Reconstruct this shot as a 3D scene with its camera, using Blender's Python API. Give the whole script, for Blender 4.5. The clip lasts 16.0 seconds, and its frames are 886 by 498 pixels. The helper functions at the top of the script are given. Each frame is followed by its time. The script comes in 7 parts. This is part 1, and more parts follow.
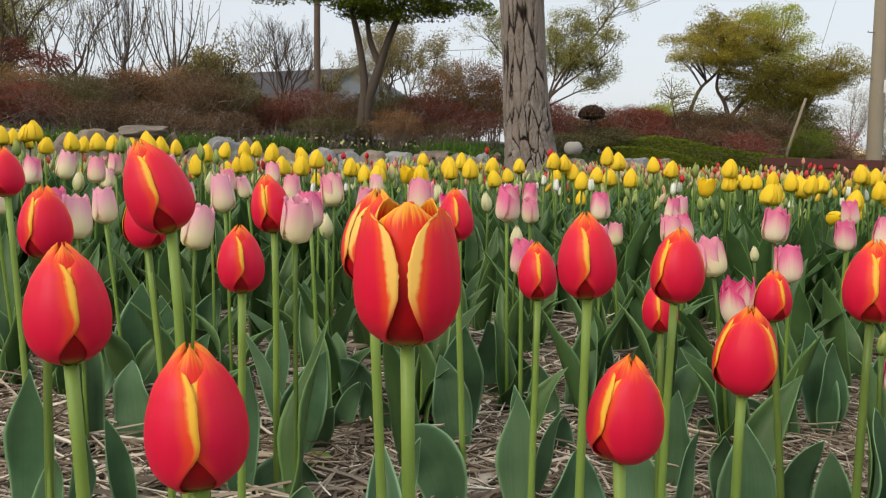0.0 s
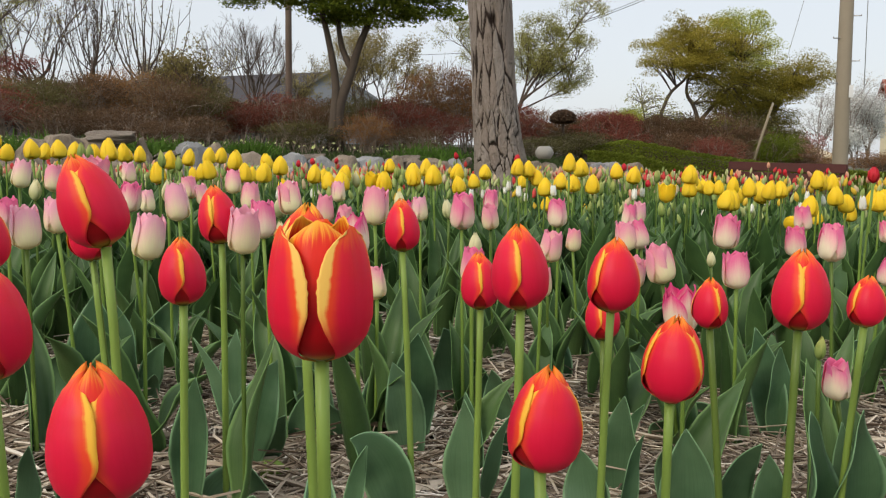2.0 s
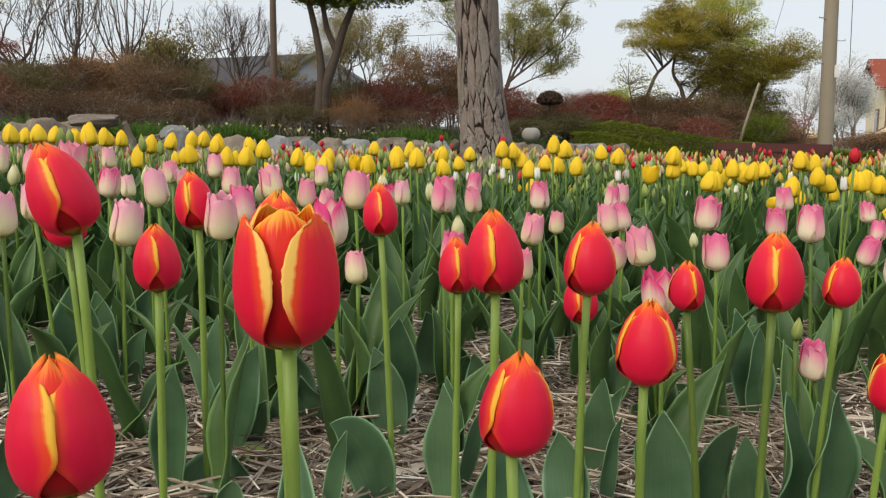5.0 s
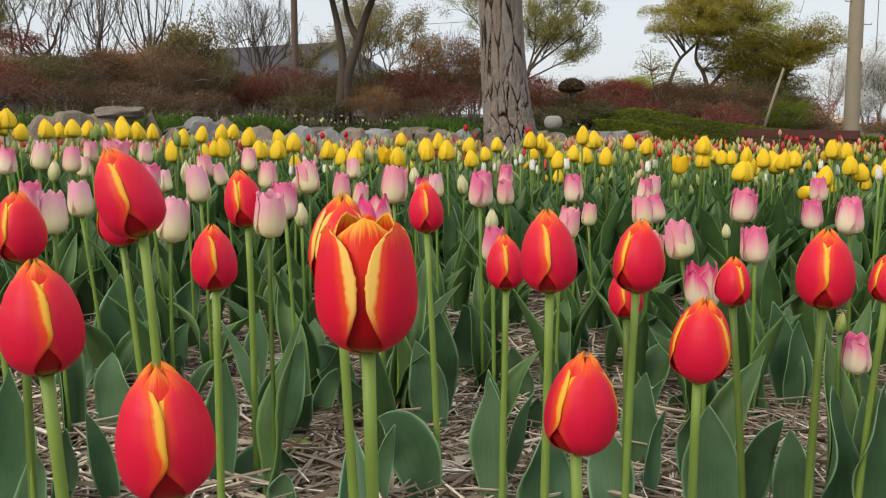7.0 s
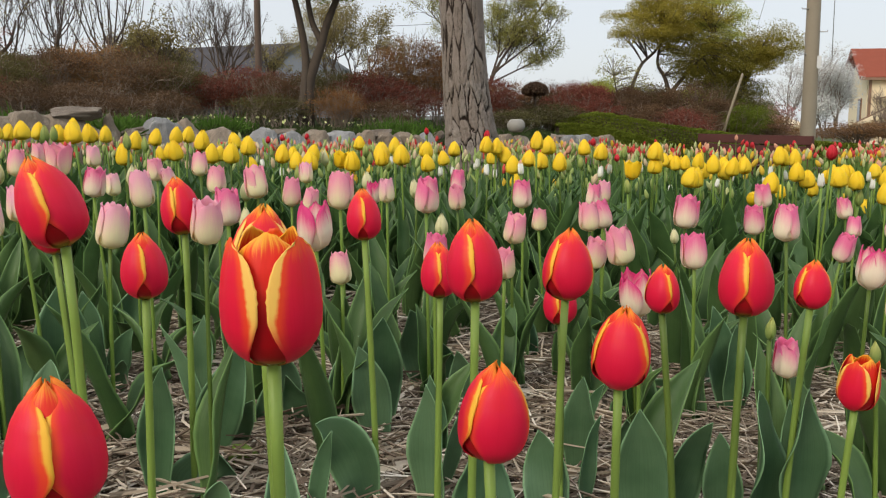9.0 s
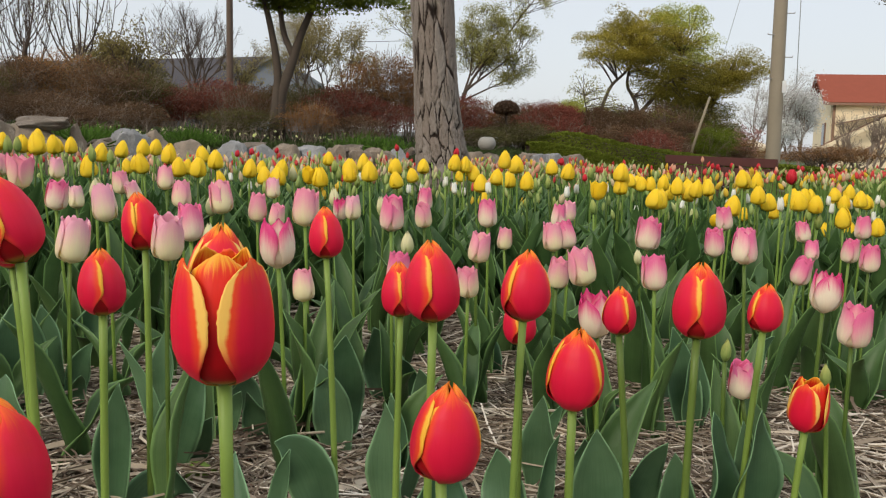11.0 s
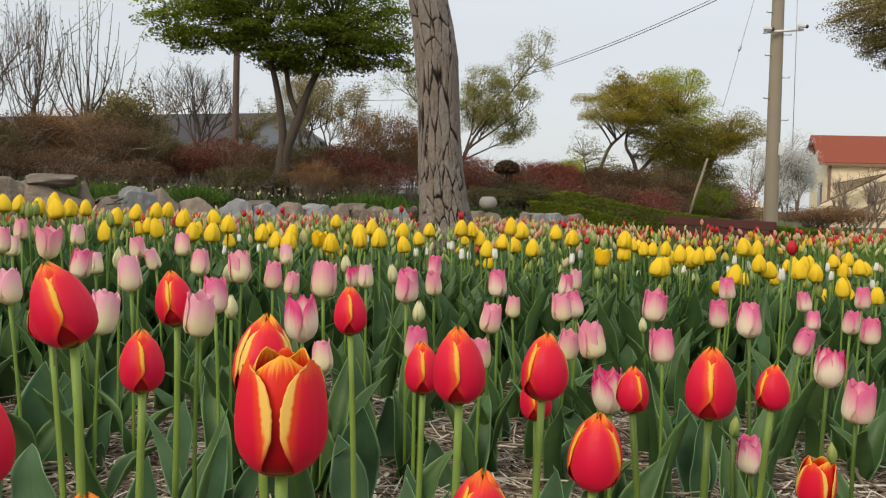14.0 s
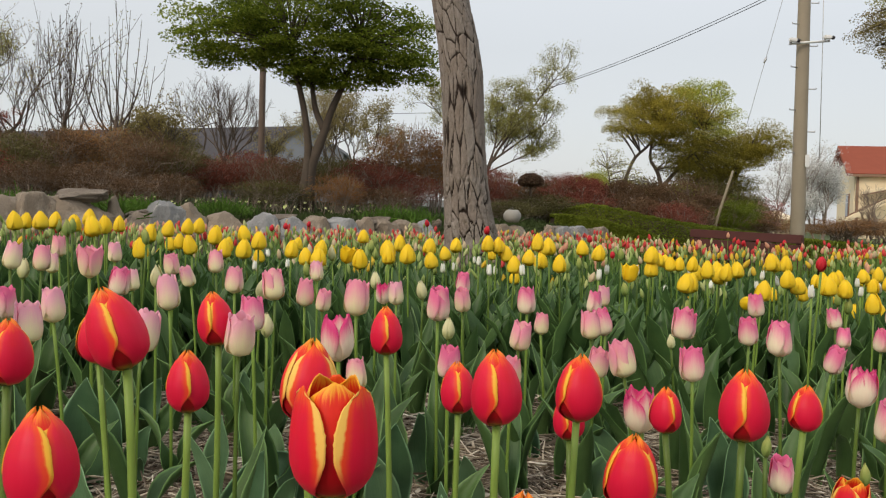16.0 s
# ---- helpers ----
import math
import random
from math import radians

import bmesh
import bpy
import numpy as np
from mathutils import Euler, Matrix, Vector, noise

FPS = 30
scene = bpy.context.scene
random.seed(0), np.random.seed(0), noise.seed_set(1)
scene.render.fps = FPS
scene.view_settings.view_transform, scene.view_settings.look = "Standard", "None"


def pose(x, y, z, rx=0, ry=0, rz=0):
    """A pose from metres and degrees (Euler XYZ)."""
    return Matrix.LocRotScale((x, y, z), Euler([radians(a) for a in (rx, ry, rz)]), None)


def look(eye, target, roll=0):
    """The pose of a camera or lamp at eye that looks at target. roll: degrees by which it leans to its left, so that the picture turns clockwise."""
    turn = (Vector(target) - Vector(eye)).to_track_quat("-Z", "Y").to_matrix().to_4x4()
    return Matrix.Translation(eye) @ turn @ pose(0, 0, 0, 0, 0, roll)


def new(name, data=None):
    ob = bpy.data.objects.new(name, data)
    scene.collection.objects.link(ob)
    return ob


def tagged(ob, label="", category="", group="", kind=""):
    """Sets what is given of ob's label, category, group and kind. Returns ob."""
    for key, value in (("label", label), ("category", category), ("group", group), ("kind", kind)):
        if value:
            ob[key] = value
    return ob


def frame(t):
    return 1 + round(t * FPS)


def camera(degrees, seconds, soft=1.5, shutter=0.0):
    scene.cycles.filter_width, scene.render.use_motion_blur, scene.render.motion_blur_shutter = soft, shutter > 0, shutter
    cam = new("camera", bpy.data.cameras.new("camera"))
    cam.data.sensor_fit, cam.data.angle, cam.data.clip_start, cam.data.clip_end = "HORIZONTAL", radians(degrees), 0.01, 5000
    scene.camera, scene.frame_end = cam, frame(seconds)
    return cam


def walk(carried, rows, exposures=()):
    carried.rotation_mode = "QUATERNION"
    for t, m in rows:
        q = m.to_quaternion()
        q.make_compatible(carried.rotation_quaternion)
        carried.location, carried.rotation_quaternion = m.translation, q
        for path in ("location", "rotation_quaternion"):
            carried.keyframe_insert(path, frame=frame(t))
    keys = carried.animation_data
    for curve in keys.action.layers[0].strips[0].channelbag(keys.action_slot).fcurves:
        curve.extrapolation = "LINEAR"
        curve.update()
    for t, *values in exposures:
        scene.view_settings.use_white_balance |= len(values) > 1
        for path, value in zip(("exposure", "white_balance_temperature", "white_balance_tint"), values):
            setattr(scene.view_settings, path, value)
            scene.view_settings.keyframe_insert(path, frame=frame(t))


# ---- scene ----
cam = camera(56.5, 16.0, 1.2)
EYE, TILT, LEAN = 0.475, -6.2, -0.4
# seconds, place from the first eye, yaw, pitch, roll
ROWS = [
    (0.0, -0.0000, -0.0000, -0.0000, 0.00, -0.00, 0.00),
    (0.5, 0.0132, -0.0087, 0.0059, -0.46, 0.05, 0.07),
    (1.0, 0.0194, -0.0125, 0.0081, -0.97, 0.16, 0.09),
    (1.5, 0.0289, -0.0145, 0.0083, -1.34, 0.25, 0.15),
    (2.0, 0.0366, -0.0128, 0.0073, -1.69, 0.25, 0.28),
    (2.5, 0.0460, -0.0141, 0.0095, -2.06, 0.13, 0.47),
    (3.0, 0.0542, -0.0079, 0.0069, -2.48, -0.13, 0.55),
    (3.5, 0.0611, -0.0038, 0.0052, -2.90, -0.45, 0.57),
    (5.8, 0.0334, -0.0203, 0.0166, -1.76, -1.30, 0.82),
    (6.0, 0.0285, -0.0217, 0.0181, -1.52, -1.40, 0.86),
    (6.5, 0.0188, -0.0207, 0.0188, -1.22, -1.63, 0.93),
    (7.0, 0.0160, -0.0233, 0.0218, -1.16, -1.82, 0.99),
    (7.5, 0.0197, -0.0289, 0.0258, -1.40, -1.91, 1.01),
    (8.0, 0.0300, -0.0347, 0.0286, -1.90, -1.89, 1.01),
    (8.5, 0.0390, -0.0341, 0.0292, -2.63, -1.84, 0.96),
    (9.0, 0.0535, -0.0335, 0.0285, -3.46, -1.73, 0.85),
    (9.2, 0.0570, -0.0334, 0.0288, -3.90, -1.68, 0.79),
    (11.5, 0.0646, -0.0492, 0.0359, -5.60, -0.06, -0.06),
    (12.0, 0.0600, -0.0587, 0.0411, -5.60, 0.69, -0.22),
    (12.5, 0.0420, -0.0739, 0.0516, -5.64, 1.51, -0.38),
    (13.0, 0.0331, -0.0846, 0.0597, -5.66, 2.25, -0.49),
    (13.5, 0.0320, -0.0858, 0.0617, -5.67, 2.84, -0.50),
    (14.0, 0.0312, -0.0895, 0.0644, -5.60, 3.19, -0.48),
    (14.5, 0.0290, -0.0904, 0.0651, -5.39, 3.41, -0.42),
    (15.0, 0.0261, -0.0953, 0.0679, -5.01, 3.59, -0.41),
    (15.5, 0.0198, -0.1025, 0.0726, -4.54, 3.78, -0.44),
    (16.0, 0.0134, -0.1115, 0.0762, -4.02, 4.00, -0.56),
]
walk(cam, [(t, pose(0, 0, EYE, TILT, LEAN, 0) @ pose(x, y, z, 90 + pitch, roll, yaw)) for t, x, y, z, yaw, pitch, roll in ROWS],
     [(0.0, -0.05, 6440, 10), (8.0, -0.06, 6440, 10), (12.5, -0.13, 6440, 10), (14.0, -0.15, 6580, 10), (16.0, -0.18, 6640, 10)])

# ---------------------------------------------------------------- light
world = bpy.data.worlds.new("sky")
scene.world = world
world.use_nodes = True
wn = world.node_tree
wn.nodes.clear()
w_out = wn.nodes.new("ShaderNodeOutputWorld")
w_bg = wn.nodes.new("ShaderNodeBackground")
w_sky = wn.nodes.new("ShaderNodeTexSky")
w_sky.sky_type = "NISHITA"
w_sky.sun_disc = False
SUN_UP, SUN_TURN = radians(34), radians(222)
w_sky.sun_elevation, w_sky.sun_rotation = SUN_UP, SUN_TURN
w_sky.air_density, w_sky.dust_density, w_sky.ozone_density = 1.0, 3.5, 1.2
w_haze = wn.nodes.new("ShaderNodeMix")
w_haze.data_type = "RGBA"
w_haze.inputs[0].default_value = 0.72
w_haze.inputs[7].default_value = (7.05, 7.25, 7.4, 1)
w_bg.inputs[1].default_value = 0.12
# the veil is brighter overhead than near the horizon
w_geo = wn.nodes.new("ShaderNodeTexCoord")
w_sep = wn.nodes.new("ShaderNodeSeparateXYZ")
w_rise = wn.nodes.new("ShaderNodeMapRange")
w_rise.inputs[1].default_value, w_rise.inputs[2].default_value = 0.2, 1.0
w_rise.inputs[3].default_value, w_rise.inputs[4].default_value = 0.138, 0.25
wn.links.new(w_geo.outputs["Generated"], w_sep.inputs[0])
wn.links.new(w_sep.outputs[2], w_rise.inputs[0])
wn.links.new(w_rise.outputs[0], w_bg.inputs[1])
wn.links.new(w_sky.outputs[0], w_haze.inputs[6])
wn.links.new(w_haze.outputs[2], w_bg.inputs[0])
wn.links.new(w_bg.outputs[0], w_out.inputs[0])

sun = bpy.data.lights.new("sun", "SUN")
sun.energy, sun.angle, sun.color = 1.55, radians(18), (1.0, 0.87, 0.71)
sun_ob = new("sun", sun)
sun_dir = Vector((math.sin(SUN_TURN) * math.cos(SUN_UP), math.cos(SUN_TURN) * math.cos(SUN_UP), math.sin(SUN_UP)))
sun_ob.matrix_world = look(sun_dir * 50, (0, 0, 0))
scene.view_settings.exposure = 0.0

# ---------------------------------------------------------------- materials


class Mat:
    """A principled node material with short ways to add nodes."""

    def __init__(self, name, rough=0.6, thin=0.0, spec=0.4):
        self.m = bpy.data.materials.new(name)
        self.m.use_nodes = True
        self.t = self.m.node_tree
        self.b = self.t.nodes["Principled BSDF"]
        self.b.inputs["Roughness"].default_value = rough
        self.b.inputs["Specular IOR Level"].default_value = spec
        self.thin = thin

    def node(self, kind, *ins, out=0, **props):
        n = self.t.nodes.new(kind)
        for k, v in props.items():
            setattr(n, k, v)
        for i, v in enumerate(ins):
            self.put(n.inputs[i], v)
        return n.outputs[out]

    def put(self, socket, v):
        if v is None:
            return
        if isinstance(v, bpy.types.NodeSocket):
            self.t.links.new(v, socket)
        elif isinstance(v, (tuple, list)) and len(v) == 3 and socket.type == "RGBA":
            socket.default_value = (*v, 1)
        else:
            socket.default_value = v

    def math(self, op, a, b=None, c=None):
        return self.node("ShaderNodeMath", a, b, c, operation=op)

    def step(self, lo, hi, x):
        n = self.t.nodes.new("ShaderNodeMapRange")
        n.interpolation_type = "SMOOTHSTEP"
        for i, v in ((0, x), (1, lo), (2, hi)):
            self.put(n.inputs[i], v)
        return n.outputs[0]

    def mix(self, f, a, b, how="MIX"):
        n = self.t.nodes.new("ShaderNodeMix")
        n.data_type, n.blend_type = "RGBA", how
        for i, v in ((0, f), (6, a), (7, b)):
            self.put(n.inputs[i], v)
        return n.outputs[2]

    def noise(self, scale, detail=3.0, rough=0.55, vec=None):
        n = self.t.nodes.new("ShaderNodeTexNoise")
        n.inputs["Scale"].default_value = scale
        n.inputs["Detail"].default_value = detail
        n.inputs["Roughness"].default_value = rough
        if vec is not None:
            self.put(n.inputs["Vector"], vec)
        return n.outputs[0]

    def coords(self, which="Object", scale=None):
        n = self.t.nodes.new("ShaderNodeTexCoord")
        o = n.outputs[which]
        if scale:
            mp = self.t.nodes.new("ShaderNodeMapping")
            mp.inputs["Scale"].default_value = scale
            self.t.links.new(o, mp.inputs["Vector"])
            o = mp.outputs[0]
        return o

    def uv(self):
        n = self.t.nodes.new("ShaderNodeSeparateXYZ")
        self.t.links.new(self.coords("UV"), n.inputs[0])
        return n.outputs[0], n.outputs[1]

    def chance(self):
        return self.node("ShaderNodeObjectInfo", out="Random")

    def island(self):
        return self.node("ShaderNodeNewGeometry", out="Random Per Island")

    def bump(self, height, strength=0.3, distance=0.01):
        n = self.t.nodes.new("ShaderNodeBump")
        n.inputs["Strength"].default_value = strength
        n.inputs["Distance"].default_value = distance
        self.put(n.inputs["Height"], height)
        self.t.links.new(n.outputs[0], self.b.inputs["Normal"])

    def done(self, colour):
        self.put(self.b.inputs["Base Color"], colour)
        if self.thin:
            tr = self.t.nodes.new("ShaderNodeBsdfTranslucent")
            self.put(tr.inputs[0], colour)
            mx = self.t.nodes.new("ShaderNodeMixShader")
            mx.inputs[0].default_value = self.thin
            self.t.links.new(self.b.outputs[0], mx.inputs[1])
            self.t.links.new(tr.outputs[0], mx.inputs[2])
            self.t.links.new(mx.outputs[0], self.t.nodes["Material Output"].inputs[0])
        return self.m


def red_petal(name, body, deep, margin, base, other=0.10, gilt=(0.88, 0.48, 0.045), soft=0.10, tip=0.0):
    """Crimson petal that turns through orange to gold along its margins; tip: how golden its top is."""
    m = Mat(name, rough=0.46, thin=0.18, spec=0.25)
    u, v = m.uv()
    s = m.math("ABSOLUTE", m.math("MULTIPLY_ADD", u, 2.0, -1.0))
    streak = m.noise(1.0, 4, vec=m.coords("UV", (30, 1.6, 1)))
    blot = m.noise(2.4, 3, vec=m.coords("UV", (1.5, 2.0, 1)))
    rag = m.noise(1.0, 3, 0.6, vec=m.coords("UV", (3, 14, 1)))
    s2 = m.math("ADD", m.math("ADD", s, m.math("MULTIPLY_ADD", streak, 0.10, -0.05)), m.math("MULTIPLY_ADD", rag, 0.06, -0.03))
    lo = m.math("MULTIPLY_ADD", m.step(0.70, 0.20, v), 0.16, m.math("MULTIPLY_ADD", m.step(0.55, 0.45, u), other, margin - 0.04))
    rise = m.math("MULTIPLY", m.step(0.14, 0.46, v), 1.0)
    gold = m.math("MULTIPLY", m.step(lo, m.math("ADD", lo, soft), s2), rise)
    glow = m.math("MULTIPLY", m.step(m.math("SUBTRACT", lo, 0.24), m.math("ADD", lo, 0.02), s2), m.step(0.06, 0.4, v))
    high = m.step(0.80, 1.0, m.math("ADD", v, m.math("MULTIPLY_ADD", streak, 0.26, -0.13)))
    col = m.mix(m.math("MULTIPLY", blot, 0.8), body, deep)
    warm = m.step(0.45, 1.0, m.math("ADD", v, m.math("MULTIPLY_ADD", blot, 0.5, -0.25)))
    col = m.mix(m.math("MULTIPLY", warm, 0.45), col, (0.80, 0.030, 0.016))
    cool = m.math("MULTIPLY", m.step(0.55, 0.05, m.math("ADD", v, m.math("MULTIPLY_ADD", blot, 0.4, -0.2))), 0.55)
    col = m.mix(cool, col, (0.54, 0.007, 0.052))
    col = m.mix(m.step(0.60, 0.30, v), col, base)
    col = m.mix(m.math("MULTIPLY", m.step(0.40, 0.75, streak), 0.10), col, (0.52, 0.004, 0.012))
    col = m.mix(m.math("MULTIPLY", glow, 0.72), col, (0.84, 0.085, 0.008))
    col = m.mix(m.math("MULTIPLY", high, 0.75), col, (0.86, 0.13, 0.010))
    if tip:
        crest = m.step(0.86, 1.0, m.math("ADD", v, m.math("MULTIPLY_ADD", streak, 0.30, -0.15)))
        col = m.mix(m.math("MULTIPLY", crest, tip), col, (0.90, 0.42, 0.035))
    col = m.mix(gold, col, gilt)
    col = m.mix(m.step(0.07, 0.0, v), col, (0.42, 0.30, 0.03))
    m.bump(streak, 0.10, 0.001)
    return m.done(col)


def plain_petal(name, low, high, lo, hi, rim=None):
    m = Mat(name, rough=0.48, thin=0.38, spec=0.25)
    u, v = m.uv()
    streak = m.noise(1.0, 4, vec=m.coords("UV", (40, 2, 1)))
    edge = m.math("ABSOLUTE", m.math("MULTIPLY_ADD", u, 2.0, -1.0))
    t = m.math("ADD", v, m.math("MULTIPLY_ADD", streak, 0.3, -0.15))
    t = m.math("ADD", t, m.math("MULTIPLY_ADD", m.chance(), 0.3, -0.15))
    if rim:
        t = m.math("MULTIPLY_ADD", edge, rim, t)
    col = m.mix(m.step(lo, hi, t), low, high)
    col = m.mix(m.math("MULTIPLY", m.step(0.35, 0.75, streak), 0.08), col, tuple(c * 0.75 for c in high))
    m.bump(streak, 0.15, 0.001)
    return m.done(col)


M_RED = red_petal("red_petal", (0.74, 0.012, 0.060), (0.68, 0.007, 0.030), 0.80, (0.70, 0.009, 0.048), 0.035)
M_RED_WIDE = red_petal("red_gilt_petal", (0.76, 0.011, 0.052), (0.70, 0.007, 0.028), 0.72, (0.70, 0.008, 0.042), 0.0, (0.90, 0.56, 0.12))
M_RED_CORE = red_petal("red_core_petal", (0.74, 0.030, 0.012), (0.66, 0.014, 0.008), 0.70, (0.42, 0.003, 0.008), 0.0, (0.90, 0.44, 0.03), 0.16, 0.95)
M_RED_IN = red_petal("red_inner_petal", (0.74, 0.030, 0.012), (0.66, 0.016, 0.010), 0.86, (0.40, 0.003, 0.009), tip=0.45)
M_FARRED = plain_petal("scarlet_petal", (0.58, 0.025, 0.035), (0.72, 0.035, 0.055), 0.2, 0.8)
M_YELLOW = plain_petal("yellow_petal", (0.92, 0.72, 0.055), (0.955, 0.70, 0.026), 0.0, 0.5)
M_PINK = plain_petal("pink_petal", (0.92, 0.87, 0.55), (0.90, 0.37, 0.50), 0.16, 1.05, 0.26)
M_HOT = plain_petal("hot_pink_petal", (0.93, 0.85, 0.64), (0.87, 0.21, 0.41), 0.20, 1.04, 0.28)
M_PALE = plain_petal("pale_pink_petal", (0.92, 0.88, 0.56), (0.91, 0.48, 0.60), 0.18, 1.08, 0.24)
M_ROSE = plain_petal("rose_petal", (0.92, 0.84, 0.66), (0.80, 0.07, 0.27), 0.45, 1.05, 0.32)
M_CREAM = plain_petal("cream_petal", (0.66, 0.70, 0.33), (0.80, 0.76, 0.47), 0.1, 0.7)
M_WHITE = plain_petal("white_petal", (0.82, 0.84, 0.64), (0.93, 0.93, 0.86), 0.05, 0.4)
M_BUD = plain_petal("green_bud", (0.27, 0.38, 0.10), (0.52, 0.55, 0.16), 0.2, 1.0)


def green(name, dark, light, rough, thin, lines=60, tipped=None):
    m = Mat(name, rough=rough, thin=thin, spec=0.3)
    vein = m.noise(1.0, 3, vec=m.coords("UV", (lines, 1.2, 1)))
    blot = m.noise(14, 3, vec=m.coords("Object"))
    col = m.mix(m.math("MULTIPLY_ADD", blot, 0.9, m.math("MULTIPLY_ADD", m.chance(), 0.5, -0.3)), dark, light)
    col = m.mix(m.math("MULTIPLY", m.step(0.40, 0.70, vein), 0.24), col, tuple(c * 0.62 for c in dark))
    u, v = m.uv()
    # pale leaf margin, broadened so its colour carries the lit edge as well
    rim = m.step(0.87, 0.99, m.math("ABSOLUTE", m.math("MULTIPLY_ADD", u, 2.0, -1.0)))
    col = m.mix(m.math("MULTIPLY", rim, 0.6), col, tuple(c * 1.9 for c in light))
    m.bump(vein, 0.22, 0.002)
    return m.done(col)


M_LEAF = green("tulip_leaf", (0.042, 0.104, 0.044), (0.165, 0.280, 0.142), 0.40, 0.18)
# bed leaves: yellower than M_LEAF, with the crowded bed's shade in the colour
M_LEAF_SHADE = green("shaded_bed_tulip_leaf", (0.034, 0.081, 0.023), (0.120, 0.206, 0.064), 0.42, 0.18)
M_STEM_RED = green("pale_tulip_stem", (0.082, 0.136, 0.020), (0.140, 0.208, 0.040), 0.45, 0.1, lines=18)
M_STEM = green("tulip_stem", (0.066, 0.118, 0.016), (0.118, 0.185, 0.032), 0.45, 0.1, lines=18)


def straw_material():
    m = Mat("straw", rough=0.75, spec=0.25)
    r = m.island()
    fib = m.noise(120, 3, vec=m.coords("Object", (1, 1, 1)))
    col = m.mix(m.math("POWER", r, 1.9), (0.12, 0.088, 0.060), (0.86, 0.73, 0.54))
    col = m.mix(m.step(0.75, 1.0, r), col, (0.80, 0.72, 0.59))
    col = m.mix(m.math("MULTIPLY", fib, 0.4), col, (0.14, 0.09, 0.06))
    return m.done(col)


def soil_material():
    m = Mat("soil", rough=0.95, spec=0.15)
    o = m.coords("Object")
    a, b = m.noise(9, 6, vec=o), m.noise(0.35, 4, vec=o)
    near = m.mix(a, (0.045, 0.031, 0.022), (0.125, 0.09, 0.062))
    far = m.mix(a, (0.040, 0.062, 0.022), (0.085, 0.10, 0.04))
    sep = m.node("ShaderNodeSeparateXYZ", o, out=1)
    col = m.mix(m.step(7.0, 9.5, m.math("ADD", sep, m.math("MULTIPLY_ADD", b, 3.0, -1.5))), near, far)
    m.bump(m.noise(26, 6, vec=o), 0.8, 0.02)
    return m.done(col)


def pine_material():
    """Grey-brown bark plates with dark fissures, after the relief of the trunk; fissure shade is in the colour."""
    m = Mat("pine_bark", rough=0.92, spec=0.12)
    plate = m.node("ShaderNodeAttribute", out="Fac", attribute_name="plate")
    o = m.coords("Object", (1, 1, 0.35))
    fine, broad = m.noise(55, 7, 0.72, vec=o), m.noise(9, 4, vec=o)
    col = m.mix(fine, (0.100, 0.086, 0.074), (0.41, 0.365, 0.32))
    col = m.mix(m.math("MULTIPLY", broad, 0.22), col, (0.24, 0.175, 0.13))
    tone = m.node("ShaderNodeAttribute", out="Fac", attribute_name="tone")
    col = m.mix(m.math("MULTIPLY", tone, 0.32), col, (0.17, 0.12, 0.09))
    # shade of the cracks painted in: colour darkens where the relief sinks
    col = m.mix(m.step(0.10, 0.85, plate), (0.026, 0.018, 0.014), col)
    m.bump(fine, 1.0, 0.012)
    return m.done(col)


def stone_material(name, a, b, c):
    m = Mat(name, rough=0.88, spec=0.25)
    o = m.coords("Object")
    n1, n2 = m.noise(5, 6, vec=o), m.noise(40, 5, 0.7, vec=o)
    col = m.mix(m.math("ADD", n1, m.math("MULTIPLY_ADD", m.chance(), 0.7, -0.35)), a, b)
    col = m.mix(m.step(0.50, 0.66, m.noise(2.6, 6, 0.65, vec=o)), col, c)
    col = m.mix(m.math("MULTIPLY", m.step(0.52, 0.70, m.noise(6.5, 6, 0.7, vec=o)), 0.40), col, tuple(x * 0.30 for x in a))
    col = m.mix(m.math("MULTIPLY", m.step(0.45, 0.8, n2), 0.42), col, tuple(x * 0.36 for x in a))
    m.bump(m.math("ADD", n1, m.math("MULTIPLY", n2, 0.8)), 0.7, 0.03)
    return m.done(col)


def foliage(name, a, b, rough=0.6, thin=0.25):
    m = Mat(name, rough=max(rough, 0.7), thin=thin, spec=0.05)
    r = m.island()
    blot = m.noise(1.3, 3, vec=m.coords("Object"))
    col = m.mix(m.math("MULTIPLY_ADD", r, 0.6, m.math("MULTIPLY_ADD", blot, 1.2, -0.4)), a, b)
    col = m.mix(m.math("MULTIPLY", m.chance(), 0.5), col, tuple(x * 0.75 for x in a))
    return m.done(col)


def coat(name, a, b, rough=0.7, scale=6.0, metal=0.0, bumps=0.2):
    m = Mat(name, rough=rough, spec=0.35)
    o = m.coords("Object")
    n1, n2 = m.noise(scale, 5, vec=o), m.noise(scale * 9, 4, vec=o)
    m.b.inputs["Metallic"].default_value = metal
    m.bump(n2, bumps, 0.004)
    return m.done(m.mix(m.math("MULTIPLY_ADD", n2, 0.3, m.math("MULTIPLY", n1, 0.7)), a, b))


M_STRAW, M_SOIL = straw_material(), soil_material()
M_PINE = pine_material()
M_BARK = coat("grey_bark", (0.042, 0.032, 0.024), (0.115, 0.090, 0.068), 0.9, 7.0, 0.0, 0.6)
M_TWIG = coat("twig", (0.050, 0.036, 0.027), (0.12, 0.09, 0.068), 0.9)
M_STONE = stone_material("field_stone", (0.34, 0.275, 0.21), (0.21, 0.168, 0.125), (0.44, 0.375, 0.30))
M_BLUESTONE = stone_material("grey_stone", (0.36, 0.36, 0.355), (0.23, 0.23, 0.228), (0.50, 0.485, 0.46))
